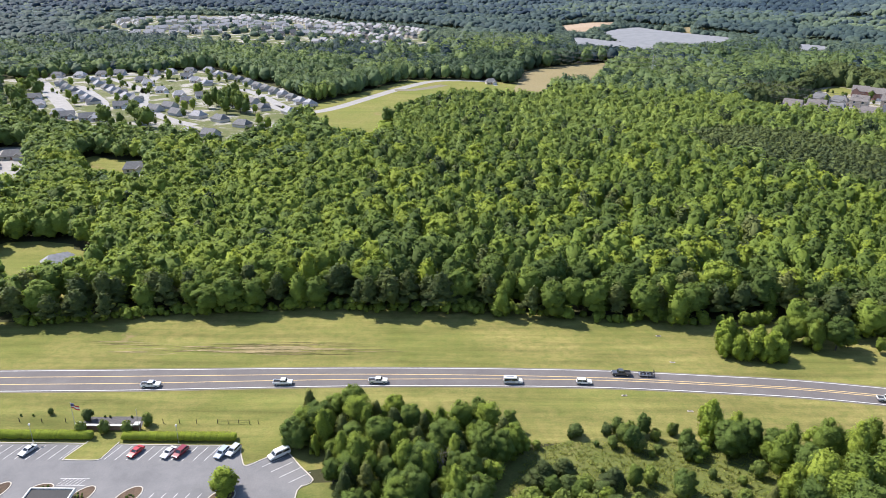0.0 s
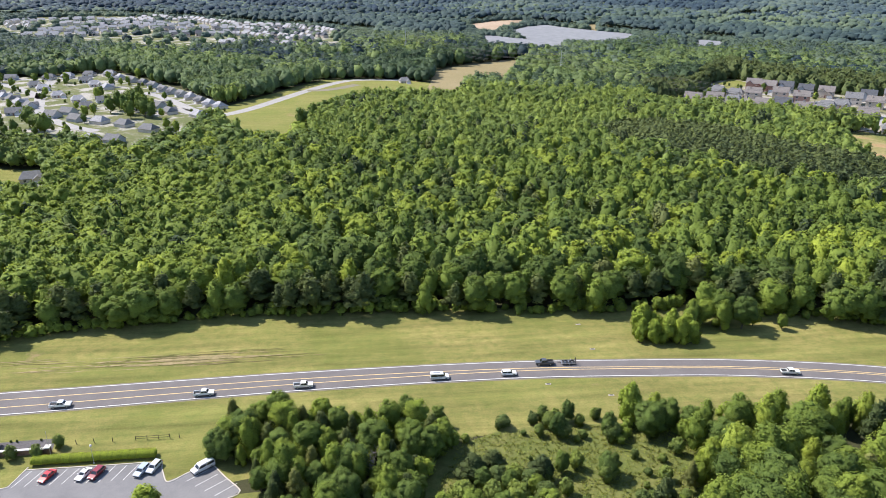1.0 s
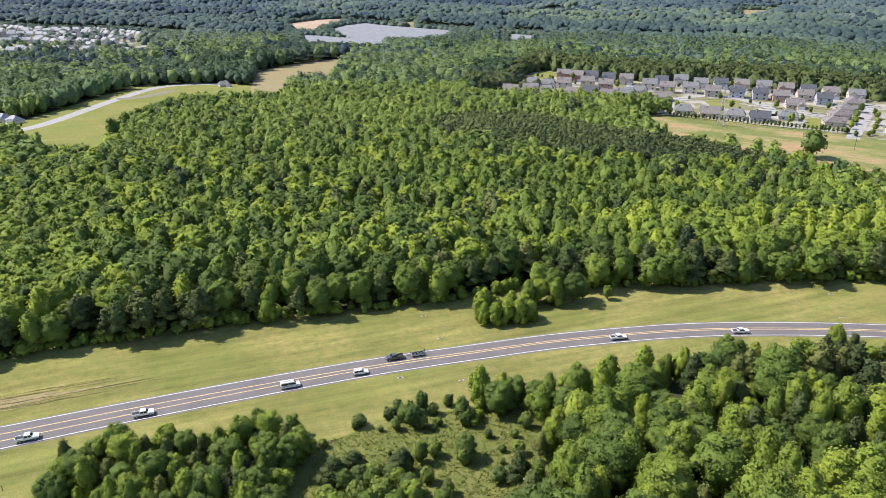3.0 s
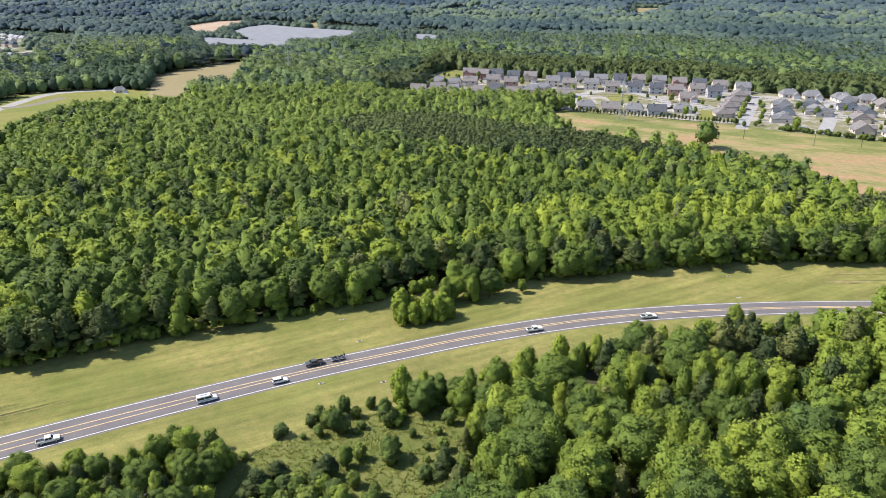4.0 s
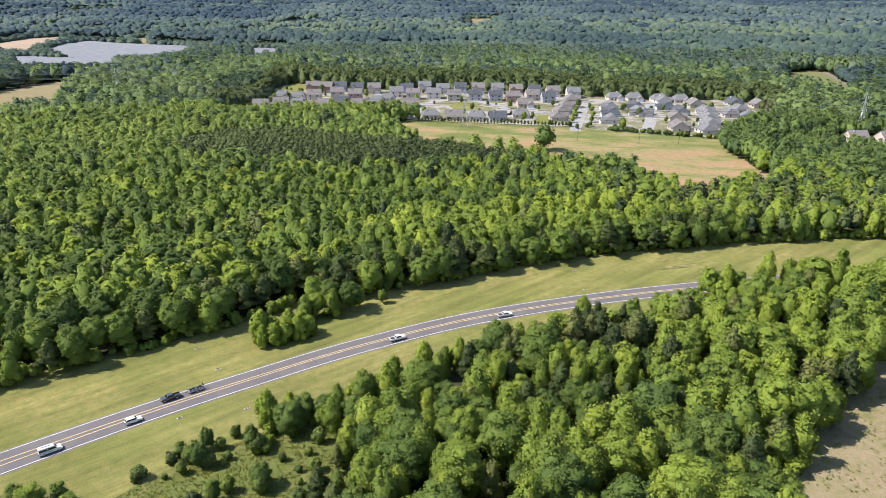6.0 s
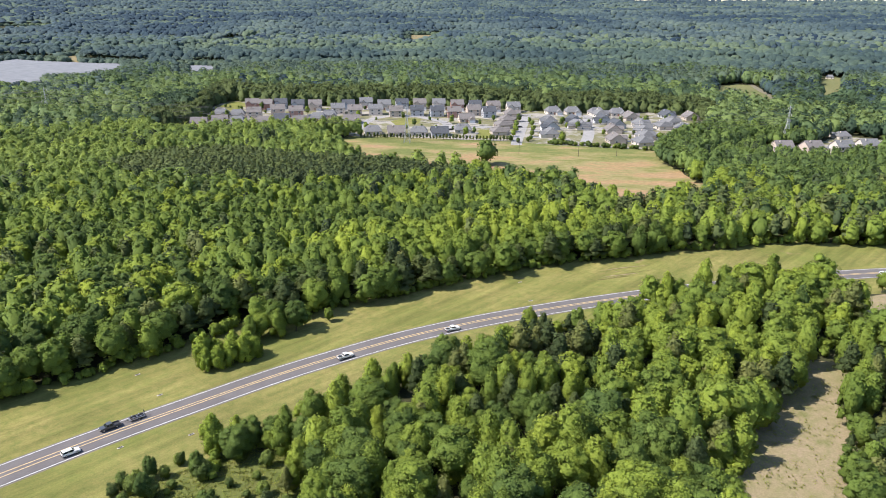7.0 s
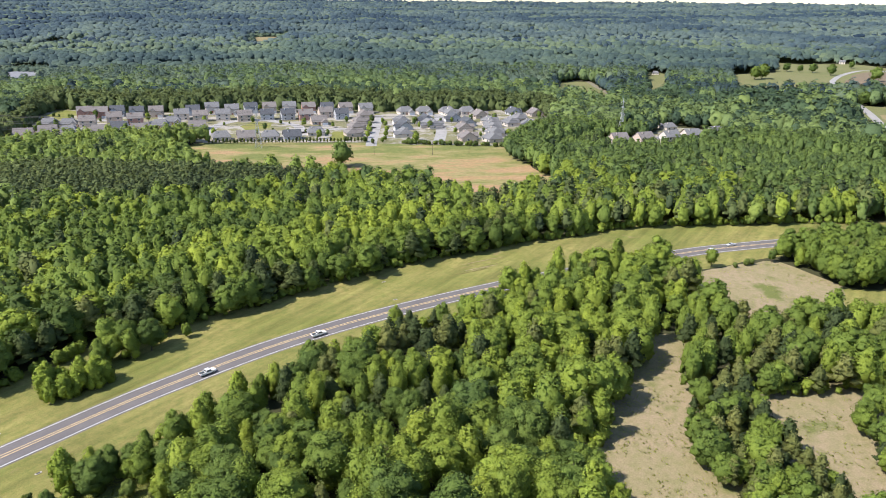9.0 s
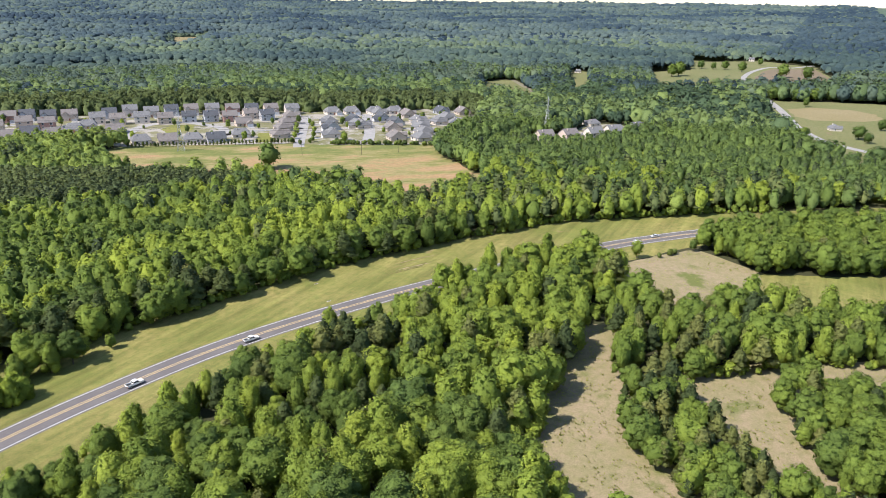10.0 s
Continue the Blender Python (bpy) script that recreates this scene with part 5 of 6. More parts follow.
SHAPES = {
    # body profile; glass profile; roof profile; half width; wheel places; wheel radius
    "sedan": ([(-2.35, 0.35), (2.35, 0.35), (2.4, 0.62), (2.2, 0.78), (1.0, 0.98), (-1.55, 1.02), (-2.3, 0.98), (-2.4, 0.7)], [(0.95, 0.95), (0.25, 1.38), (-1.0, 1.40), (-1.75, 0.98)], [(0.3, 1.36), (0.2, 1.45), (-1.0, 1.46), (-1.1, 1.36)], 0.9, (1.42, -1.42), 0.33),
    "suv": ([(-2.35, 0.42), (2.35, 0.42), (2.4, 0.75), (2.25, 0.95), (1.15, 1.12), (-2.2, 1.15), (-2.4, 0.9)], [(1.1, 1.08), (0.45, 1.62), (-1.95, 1.64), (-2.25, 1.1)], [(0.5, 1.60), (0.35, 1.74), (-1.95, 1.74), (-2.05, 1.60)], 0.94, (1.42, -1.42), 0.37),
    "pickup": ([(-2.9, 0.55), (2.9, 0.55), (2.95, 0.9), (2.85, 1.15), (1.5, 1.24), (-0.85, 1.24), (-0.85, 0.85), (-2.85, 0.85), (-2.95, 0.8)], [(1.45, 1.18), (0.85, 1.78), (-0.6, 1.80), (-0.8, 1.2)], [(0.9, 1.76), (0.75, 1.90), (-0.55, 1.90), (-0.68, 1.76)], 1.0, (1.9, -1.75), 0.41),
    "van": ([(-2.9, 0.4), (2.85, 0.4), (2.95, 0.75), (2.75, 1.1), (1.75, 1.25), (-2.85, 1.25), (-2.95, 0.8)], [(1.8, 1.2), (1.1, 1.95), (-2.75, 2.0), (-2.85, 1.2)], [(1.25, 1.86), (0.95, 2.15), (-2.75, 2.2), (-2.88, 1.86)], 1.0, (1.9, -1.75), 0.36),
}


def vehicle(kind, mat, label):
    """A car with body, glass, roof, pillars, wheels, lamps and bumpers; front towards +x."""
    body, glass, roof, half, axles, r = SHAPES[kind]
    base = tagged(empty(kind if kind != "suv" else "sport_utility_car"), label, "car" if kind in ("sedan", "suv") else kind, "vehicles")
    bm = bmesh.new()
    loft(bm, body, half)
    soften(bm, 0.07)
    part("body", bm, mat, base)
    bm = bmesh.new()
    loft(bm, glass, half - 0.06, 0.14, (glass[0][1] + glass[1][1]) / 2)
    soften(bm, 0.03, 1)
    part("glass", bm, CARGLASS, base, "dark tinted glass")
    bm = bmesh.new()
    loft(bm, roof, half - 0.17)
    soften(bm, 0.04)
    part("roof", bm, mat, base)
    for s in (-1, 1):
        for gx, gz, tx, tz in ((glass[0][0], glass[0][1], glass[1][0], glass[1][1]), ((glass[0][0] + glass[3][0]) / 2, glass[3][1], (glass[1][0] + glass[2][0]) / 2, glass[2][1]), (glass[3][0], glass[3][1], glass[2][0], glass[2][1])):
            bm = bmesh.new()
            v = [bm.verts.new((gx + dx, s * (half - 0.07 + dy), gz)) for dx, dy in ((-0.06, -0.06), (0.06, -0.06), (0.06, 0.03), (-0.06, 0.03))]
            w = [bm.verts.new((tx + dx, s * (half - 0.21 + dy), tz)) for dx, dy in ((-0.06, -0.06), (0.06, -0.06), (0.06, 0.03), (-0.06, 0.03))]
            for i in range(4):
                bm.faces.new((v[i], v[(i + 1) % 4], w[(i + 1) % 4], w[i]))
            bmesh.ops.recalc_face_normals(bm, faces=bm.faces[:])
            part("pillar", bm, mat, base)
        for x in axles:
            wheel(base, x, s * (half - 0.1), r)
        bm = bmesh.new()
        fx = max(p[0] for p in body)
        box(bm, fx - 0.25, fx + 0.01, s * half * 0.75 - 0.2, s * half * 0.75 + 0.2, body[2][1] - 0.02, body[2][1] + 0.16)
        soften(bm, 0.03, 1)
        part("headlight", bm, LAMP_W, base)
        bm = bmesh.new()
        rx = min(p[0] for p in body)
        box(bm, rx - 0.01, rx + 0.15, s * half * 0.86 - 0.1, s * half * 0.86 + 0.1, body[-1][1], body[-1][1] + 0.22)
        soften(bm, 0.02, 1)
        part("tail_light", bm, LAMP_R, base)
        bm = bmesh.new()
        box(bm, glass[0][0] - 0.35, glass[0][0] - 0.15, s * (half + 0.1) - 0.1, s * (half + 0.1) + 0.1, glass[0][1] + 0.05, glass[0][1] + 0.22)
        soften(bm, 0.03, 1)
        part("mirror", bm, mat, base)
    for x in (min(p[0] for p in body), max(p[0] for p in body)):
        bm = bmesh.new()
        box(bm, x - 0.06, x + 0.06, -half * 0.9, half * 0.9, body[0][1] + 0.02, body[0][1] + 0.22)
        soften(bm, 0.04, 1)
        part("bumper", bm, DARKPLASTIC, base)
    if kind == "pickup":
        for nm, b in (("bed_side", (-2.9, -0.85, 0.86, 0.99, 0.84, 1.26)), ("bed_side", (-2.9, -0.85, -0.99, -0.86, 0.84, 1.26)), ("tailgate", (-2.94, -2.84, -0.86, 0.86, 0.84, 1.24))):
            bm = bmesh.new()
            box(bm, *b)
            soften(bm, 0.025, 1)
            part(nm, bm, mat, base)
        bm = bmesh.new()
        box(bm, -2.83, -0.87, -0.85, 0.85, 0.85, 0.88)
        part("bed_liner", bm, DARKPLASTIC, base, "dark bed liner")
    return base


def on_road(x, off):
    """A pose on the road at plan x, off to the left of its line; heading along it."""
    i = int(np.argmin(np.abs(ROAD[:, 0] - x)))
    n = sides(ROAD)[i]
    p = ROAD[i] + n * off
    p[0] += x - ROAD[i][0]
    return p, math.degrees(math.atan2(-n[0], n[1]))


def build_traffic():
    for kind, mat, x, off, back, label in (
        ("pickup", WHITE, -78, -3.5, 0, "white pickup truck driving on the road"),
        ("pickup", WHITE, -43, -3.4, 0, "white pickup truck with tool bed driving on the road"),
        ("pickup", WHITE, -17.4, -3.0, 0, "white crew cab pickup truck driving on the road"),
        ("van", WHITE, 19.3, -2.8, 0, "white work van with blue side stripe on the road"),
        ("suv", WHITE, 38.6, -2.5, 0, "white sport utility car driving on the road"),
        ("pickup", CHARCOAL, 49.5, 2.4, 180, "charcoal pickup truck towing a loaded trailer"),
        ("pickup", WHITE, 117, -2.3, 0, "white pickup truck driving on the road"),
        ("pickup", WHITE, 155, -2.3, 0, "white pickup truck driving on the road"),
        ("suv", WHITE, 318, -2.3, 0, "white sport utility car on the road bend"),
        ("sedan", SILVER, 328, 2.3, 180, "silver car on the road bend"),
    ):
        p, a = on_road(x, off)
        v = vehicle(kind, mat, label)
        v.matrix_basis = pose(p[0], p[1], 0.125, 0, 0, a + back) @ Matrix.Scale(0.88, 4)
        if kind == "van":
            for s in (-1, 1):
                bm = bmesh.new()
                box(bm, -2.7, 0.6, s * 1.0 - 0.012, s * 1.0 + 0.012, 0.75, 1.15)
                part("side_stripe", bm, BLUEGREY, v, "blue side stripe")
            bm = bmesh.new()
            box(bm, -2.2, 0.2, -0.15, 0.15, 2.2, 2.32)
            part("roof_ladder", bm, RIM, v)
    # trailer behind the charcoal pickup, with two quad bikes on it
    p, a = on_road(56.2, 2.4)
    tr = tagged(empty("utility_trailer", pose(p[0], p[1], 0.125, 0, 0, a + 180) @ Matrix.Scale(0.88, 4)), "low open utility trailer with mesh ramp behind a pickup", "trailer")
    bm = bmesh.new()
    box(bm, -2.4, 2.2, -0.95, 0.95, 0.55, 0.65)
    part("deck", bm, RIM, tr)
    for s in (-1, 1):
        bm = bmesh.new()
        box(bm, -2.4, 2.2, s * 0.95 - 0.03, s * 0.95 + 0.03, 0.9, 0.96)
        part("rail", bm, DARKPLASTIC, tr)
        for x in (-2.3, -0.8, 0.7, 2.1):
            bm = bmesh.new()
            box(bm, x - 0.03, x + 0.03, s * 0.95 - 0.03, s * 0.95 + 0.03, 0.65, 0.9)
            part("stake", bm, DARKPLASTIC, tr)
        wheel(tr, -0.4, s * 1.1, 0.33)
    bm = bmesh.new()
    for k in range(7):
        box(bm, -2.46, -2.42, -0.9 + k * 0.28, -0.84 + k * 0.28, 0.65, 2.1)
    box(bm, -2.46, -2.42, -0.92, 0.92, 2.05, 2.12)
    part("ramp", bm, DARKPLASTIC, tr, "upright mesh loading ramp")
    bm = bmesh.new()
    box(bm, 2.2, 3.4, -0.06, 0.06, 0.5, 0.6)
    part("drawbar", bm, DARKPLASTIC, tr)
    for dx in (-1.2, 0.9):
        q = tagged(empty("quad_bike", tr.matrix_basis @ pose(dx, 0, 0.655)), "small dark quad bike standing on a trailer", "quad bike", "quad bikes")
        bm = bmesh.new()
        box(bm, -0.75, 0.75, -0.25, 0.25, 0.35, 0.7)
        soften(bm, 0.08)
        part("body", bm, CHARCOAL, q)
        bm = bmesh.new()
        box(bm, -0.55, 0.15, -0.17, 0.17, 0.7, 0.85)
        soften(bm, 0.05)
        part("seat", bm, DARKPLASTIC, q)
        bm = bmesh.new()
        box(bm, 0.35, 0.42, -0.4, 0.4, 0.95, 1.0)
        part("handlebar", bm, RIM, q)
        for s in (-1, 1):
            for x in (-0.6, 0.6):
                wheel(q, x, s * 0.45, 0.28)


build_traffic()


# ---- car park ----
KERB = paved("pale_kerb", (0.40, 0.37, 0.32), (0.50, 0.46, 0.40), 1.0)
MULCH = grassy("bark_mulch", (0.10, 0.075, 0.055), (0.14, 0.10, 0.07), (0.08, 0.06, 0.05))
BRICK = plain("brown_brickwork", (0.23, 0.14, 0.10), 0.9, 0.1, vary=0.25, scale=4.0)
BED_SHINGLE = plain("dark_slate_chips", (0.105, 0.10, 0.10), 0.95, 0.1, vary=0.3, scale=2.5)
STONE = plain("white_coping_stone", (0.62, 0.60, 0.56), 0.8, 0.2)
STEEL = plain("galvanised_steel", (0.42, 0.43, 0.44), 0.45, 0.5, 0.6)
WOOD = plain("weathered_post_wood", (0.085, 0.07, 0.055), 0.9, 0.1, vary=0.3)
SLANT = (0.36, 0.93)


def kerb(name, pts, label, closed=False, z=0.16):
    line = curve(pts + [pts[0]] if closed else pts, 0.8)
    tagged(ribbon(name, line, 0.12, -0.12, z, KERB, None, 0.16), label, "kerb", kind="structure")


def leafy_row(name, x0, x1, y, h, deep, seed):
    """A clipped hedge: a rounded body with sprays of leaves all over it."""
    rng = np.random.default_rng(seed)
    n = int((x1 - x0) / 0.5)
    vs, fs, off = [], [], 0
    for i in range(n):
        x = x0 + (i + 0.5) * (x1 - x0) / n
        v = ICO_V * (0.55, deep * 0.5, h * 0.52) * rng.uniform(0.88, 1.1, (12, 1)) + (x - x0, 0, h * 0.47)
        vs.append(v)
        fs.append(ICO_F + off)
        off += 12
    k = int((x1 - x0) * 80)
    a = rng.uniform(-0.2, math.pi + 0.2, k)
    d = np.stack([rng.normal(size=k) * 0.15, np.cos(a), np.sin(a)], 1)
    c = np.stack([rng.uniform(0, x1 - x0, k), np.cos(a) * deep * 0.52, h * 0.45 + np.sin(a) * h * 0.55], 1)
    v, f = leaf_tris(rng, c, d, 0.12)
    vs.append(v)
    fs.append(f + off)
    ob = tagged(empty(name, pose(x0, y, 0.05)), "low clipped bright green hedge beside the car park", "hedge", "hedges")
    new("foliage", fast_mesh("foliage", np.vstack(vs), np.vstack(fs), HEDGE, None, np.vstack([unit(ICO_V + (0, 0, 0.3))] * n + [np.repeat(unit(d), 3, 0)]))).parent = ob


def slab(name, poly, z, mat, parent=None, label="", category="", thick=0.12, kind="structure"):
    """A flat piece with plain sides."""
    bm = bmesh.new()
    f = bm.faces.new([bm.verts.new((x, y, z - thick)) for x, y in poly])
    r = bmesh.ops.extrude_face_region(bm, geom=[f])
    bmesh.ops.translate(bm, verts=[v for v in r["geom"] if isinstance(v, bmesh.types.BMVert)], vec=(0, 0, thick))
    bmesh.ops.recalc_face_normals(bm, faces=bm.faces[:])
    ob = part(name, bm, mat, parent)
    return tagged(ob, label, category, kind=kind) if not parent else ob


def pole(name, x, y, h, r, label, category, top=None):
    ob = tagged(empty(name, pose(x, y, 0.03)), label, category)
    bm = bmesh.new()
    bmesh.ops.create_cone(bm, cap_ends=True, segments=10, radius1=r, radius2=r * 0.7, depth=h, matrix=Matrix.Translation((0, 0, h / 2)))
    part("pole", bm, STEEL, ob)
    bm = bmesh.new()
    bmesh.ops.create_cone(bm, cap_ends=True, segments=12, radius1=r * 3, radius2=r * 2, depth=0.25, matrix=Matrix.Translation((0, 0, 0.12)))
    part("base", bm, STONE, ob)
    return ob


def build_car_park():
    lot = slab("car_park", [(-150, 139.0), (-48.3, 138.0), (-46.8, 136.2), (-44.6, 131.2), (-41.2, 133.2), (-36.2, 136.4), (-28.2, 126.6), (-31, 123.2), (-30.5, 100), (-150, 100)], 0.07, LOT, None, "grey asphalt car park with white stall lines", "car park", 0.05)
    dx, dy = SLANT
    for k in range(34):
        x = -128 + k * 2.55
        if -86.2 < x < -79.6 or x > -49.5:
            continue
        ribbon("stall_line", np.array([(x, 132.8), (x + dx * 5.6, 132.8 + dy * 5.6)]), 0.06, -0.06, 0.078, WHITE_LINE, lot)
    for k in range(14):
        x = -66 + k * 2.55
        if x < -48:
            ribbon("stall_line", np.array([(x, 116.5), (x + dx * 5.8, 116.5 + dy * 5.8)]), 0.06, -0.06, 0.078, WHITE_LINE, lot)
    for k in range(4):
        x, y = -40.4 + 2.35 * k, 130.8 - 1.75 * k
        ribbon("stall_line", np.array([(x, y), (x + 4.2, y + 3.5)]), 0.06, -0.06, 0.078, WHITE_LINE, lot)
    for k in range(6):
        ribbon("hatch_line", np.array([(-83.4 + k * 0.9, 124.2), (-82.2 + k * 0.9, 126.4)]), 0.05, -0.05, 0.078, WHITE_LINE, lot)
    for y in (124.2, 126.4):
        ribbon("hatch_line", np.array([(-83.6, y), (-77.2, y)]), 0.05, -0.05, 0.08, WHITE_LINE, lot)
    kerb("kerb_back", [(-150, 139.0), (-120, 138.9), (-83.6, 138.7)], "pale concrete kerb of the car park")
    kerb("kerb_mid", [(-76.2, 138.5), (-60, 138.3), (-48.2, 138.1), (-46.6, 135.8), (-44.6, 131.3), (-43.0, 131.6), (-41.2, 133.2), (-38.6, 135.0), (-36.2, 136.4), (-32, 131.3), (-28.2, 126.6), (-29.5, 124.8), (-31, 123.2), (-30.6, 112)], "pale concrete kerb of the car park")
    grass = [(-83.6, 139.5), (-76.2, 139.4), (-77.6, 134.0), (-78.6, 132.7), (-85.4, 132.7), (-86.2, 133.2)]
    slab("grass_island", grass, 0.15, VERGE, None, "mown grass island between parking stalls", "grass", 0.1)
    kerb("kerb_island", grass[1:] + [grass[0]], "pale kerb round a grass island", False, 0.17)
    rng = np.random.default_rng(31)
    for n, (x, y, w, d) in enumerate(((-95.5, 121.5, 2.0, 3.6), (-86.0, 123.2, 2.2, 1.5), (-76.6, 120.8, 2.0, 3.2), (-66.6, 120.6, 2.2, 3.4), (-46.8, 120.4, 2.6, 3.0))):
        ring = [(x + math.cos(a) * w + math.sin(a) * d * 0.35, y + math.sin(a) * d) for a in np.arange(14) * math.pi / 7]
        slab("planting_island", ring, 0.14, MULCH, None, "oval planting island of bark mulch with a pale kerb", "planting bed", 0.1)
        kerb("kerb_planting", ring, "pale kerb round a planting island", True, 0.17)
        for k in range(7):
            a, q = rng.uniform(0, 6.28), rng.uniform(0, 0.6)
            single_tree("shrub", x + math.cos(a) * w * q, y + math.sin(a) * d * q, rng.uniform(0.4, 0.75), 1.3, rng, "small flowering shrub in a mulch bed")
    for kind, mat, x, y, a, label in (
        ("sedan", SILVER, -95.6, 135.4, 69, "silver sedan parked in a stall"),
        ("sedan", RED, -70.6, 135.2, 69, "red sedan parked in a stall"),
        ("sedan", WHITE, -62.9, 135.0, 69, "white sedan parked beside a dark red car"),
        ("suv", DARKRED, -60.2, 135.0, 69, "dark red sport utility car parked in a stall"),
        ("suv", BLUEGREY, -50.6, 134.9, 69, "pale blue-grey car parked in a stall"),
        ("suv", SILVER, -48.2, 135.8, 69, "silver car parked at the end of a row"),
        ("van", WHITE, -37.4, 134.6, 40, "long white passenger van parked on a slant"),
    ):
        v = vehicle(kind, mat, label)
        v.matrix_basis = pose(x, y, 0.075, 0, 0, a + 180) @ Matrix.Scale(0.88, 4)
    leafy_row("hedge", -140, -83.2, 140.9, 1.9, 2.7, 1)
    leafy_row("hedge", -75.8, -49.0, 140.6, 1.9, 2.7, 2)
    # flat entrance roof at the edge of the car park
    b = tagged(empty("entrance_canopy", pose(-80.5, 113.0, 0.07)), "flat dark entrance roof with a white rim", "canopy")
    bm = bmesh.new()
    box(bm, -4.4, 4.4, -5.5, 5.5, 3.4, 3.8)
    part("roof", bm, DARKPLASTIC, b)
    for q in ((-4.6, 4.6, 5.4, 5.7, 3.3, 4.1), (-4.6, 4.6, -5.7, -5.4, 3.3, 4.1), (-4.7, -4.4, -5.7, 5.7, 3.3, 4.1), (4.4, 4.7, -5.7, 5.7, 3.3, 4.1)):
        bm = bmesh.new()
        box(bm, *q)
        soften(bm, 0.03, 1)
        part("rim", bm, STONE, b)
    for x in (-3.9, 3.9):
        for y in (-5.0, 5.0):
            bm = bmesh.new()
            box(bm, x - 0.25, x + 0.25, y - 0.25, y + 0.25, 0, 3.4)
            part("column", bm, BRICK, b)
    # entrance sign wall with slate bed, piers and clipped trees
    patch("slate_bed", [(-88.5, 144.6), (-73.2, 144.9), (-74.4, 149.6), (-88.2, 149.4)], 0.07, BED_SHINGLE, 0.15, 2, "dark slate chip bed behind a brick sign wall", "planting bed", 41)
    s = tagged(empty("sign_wall", pose(-80.8, 144.2, 0.03)), "low brown brick sign wall with white coping and piers", "wall")
    bm = bmesh.new()
    box(bm, -6.6, 6.6, -0.25, 0.25, 0, 1.25)
    part("brickwork", bm, BRICK, s)
    bm = bmesh.new()
    box(bm, -6.6, 6.6, -0.36, 0.36, 1.25, 1.45)
    soften(bm, 0.03, 1)
    part("coping", bm, STONE, s)
    for x in (-7.1, 7.1):
        bm = bmesh.new()
        box(bm, x - 0.55, x + 0.55, -0.55, 0.55, 0, 1.7)
        part("pier", bm, BRICK, s)
        bm = bmesh.new()
        box(bm, x - 0.7, x + 0.7, -0.7, 0.7, 1.7, 1.95)
        soften(bm, 0.05, 1)
        part("pier_cap", bm, STONE, s)
    for x, y, h in ((-86.6, 142.5, 4.4), (-81.0, 142.7, 4.4), (-75.6, 142.7, 4.4), (-72.0, 146.2, 4.3), (-87.4, 147.6, 4.2), (-98, 150.4, 2.2), (-105, 149.5, 0.9), (-102, 149.6, 0.9), (-84, 149.3, 0.9), (-82.6, 149.2, 0.9), (-77.2, 149.2, 0.9)):
        single_tree("shrub", x, y, h, 1.0, rng, "small round clipped bush beside a sign wall")
    f = pole("flagpole", -88.0, 142.9, 8.6, 0.07, "tall white flagpole with a red, white and blue flag", "flagpole")
    for k, mat in enumerate((RED, STONE, RED)):
        bm = bmesh.new()
        rows = []
        for i in range(7):
            x = 0.06 + i * 0.3
            z = 8.3 - 0.42 * k - 0.14 * i
            y = 0.14 * math.sin(i * 1.3)
            rows.append((bm.verts.new((x, y, z)), bm.verts.new((x, y, z - 0.4))))
        for p, q in zip(rows, rows[1:]):
            bm.faces.new((p[0], q[0], q[1], p[1]))
        part("flag_stripe", bm, mat, f)
    bm = bmesh.new()
    box(bm, 0.06, 0.75, -0.06, 0.14, 7.6, 8.25)
    part("flag_canton", bm, paint("navy_cloth", (0.03, 0.04, 0.12)), f, "navy blue canton")
    pole("flagpole", -72.6, 142.7, 7.0, 0.06, "bare grey pole beside the sign wall", "pole")
    for x in (-96.6, -62.2):
        lp = pole("street_lamp", x, 139.4, 4.6, 0.06, "slim lamp post with a white globe behind the hedge", "lamp")
        bm = bmesh.new()
        bmesh.ops.create_icosphere(bm, subdivisions=2, radius=0.28, matrix=Matrix.Translation((0, 0, 4.8)))
        part("globe", bm, STONE, lp)
    # old fence posts and rails in the grass
    for xs, rail in (((-104.0, -98.5, -92.6), False), ((-86.4, -83.6), True), ((-68.6, -64.6, -60.4), False), ((-55.2, -52.6, -50.0, -47.4), True), ((-45.2,), False)):
        fe = tagged(empty("fence", pose(xs[0], 147.0, 0.03)), "old dark wooden fence posts in grass" + (" with rails" if rail else ""), "fence", "fences")
        for x in xs:
            bm = bmesh.new()
            box(bm, x - xs[0] - 0.06, x - xs[0] + 0.06, -0.06, 0.06, 0, 1.25)
            part("post", bm, WOOD, fe)
        if rail:
            for z in (0.55, 1.1):
                bm = bmesh.new()
                box(bm, 0, xs[-1] - xs[0], -0.1, -0.065, z - 0.045, z + 0.045)
                part("rail", bm, WOOD, fe)
    single_tree("thicket", -46.4, 122.4, 7.0, 1.7, rng, "young bright green tree in a car park island")


build_car_park()


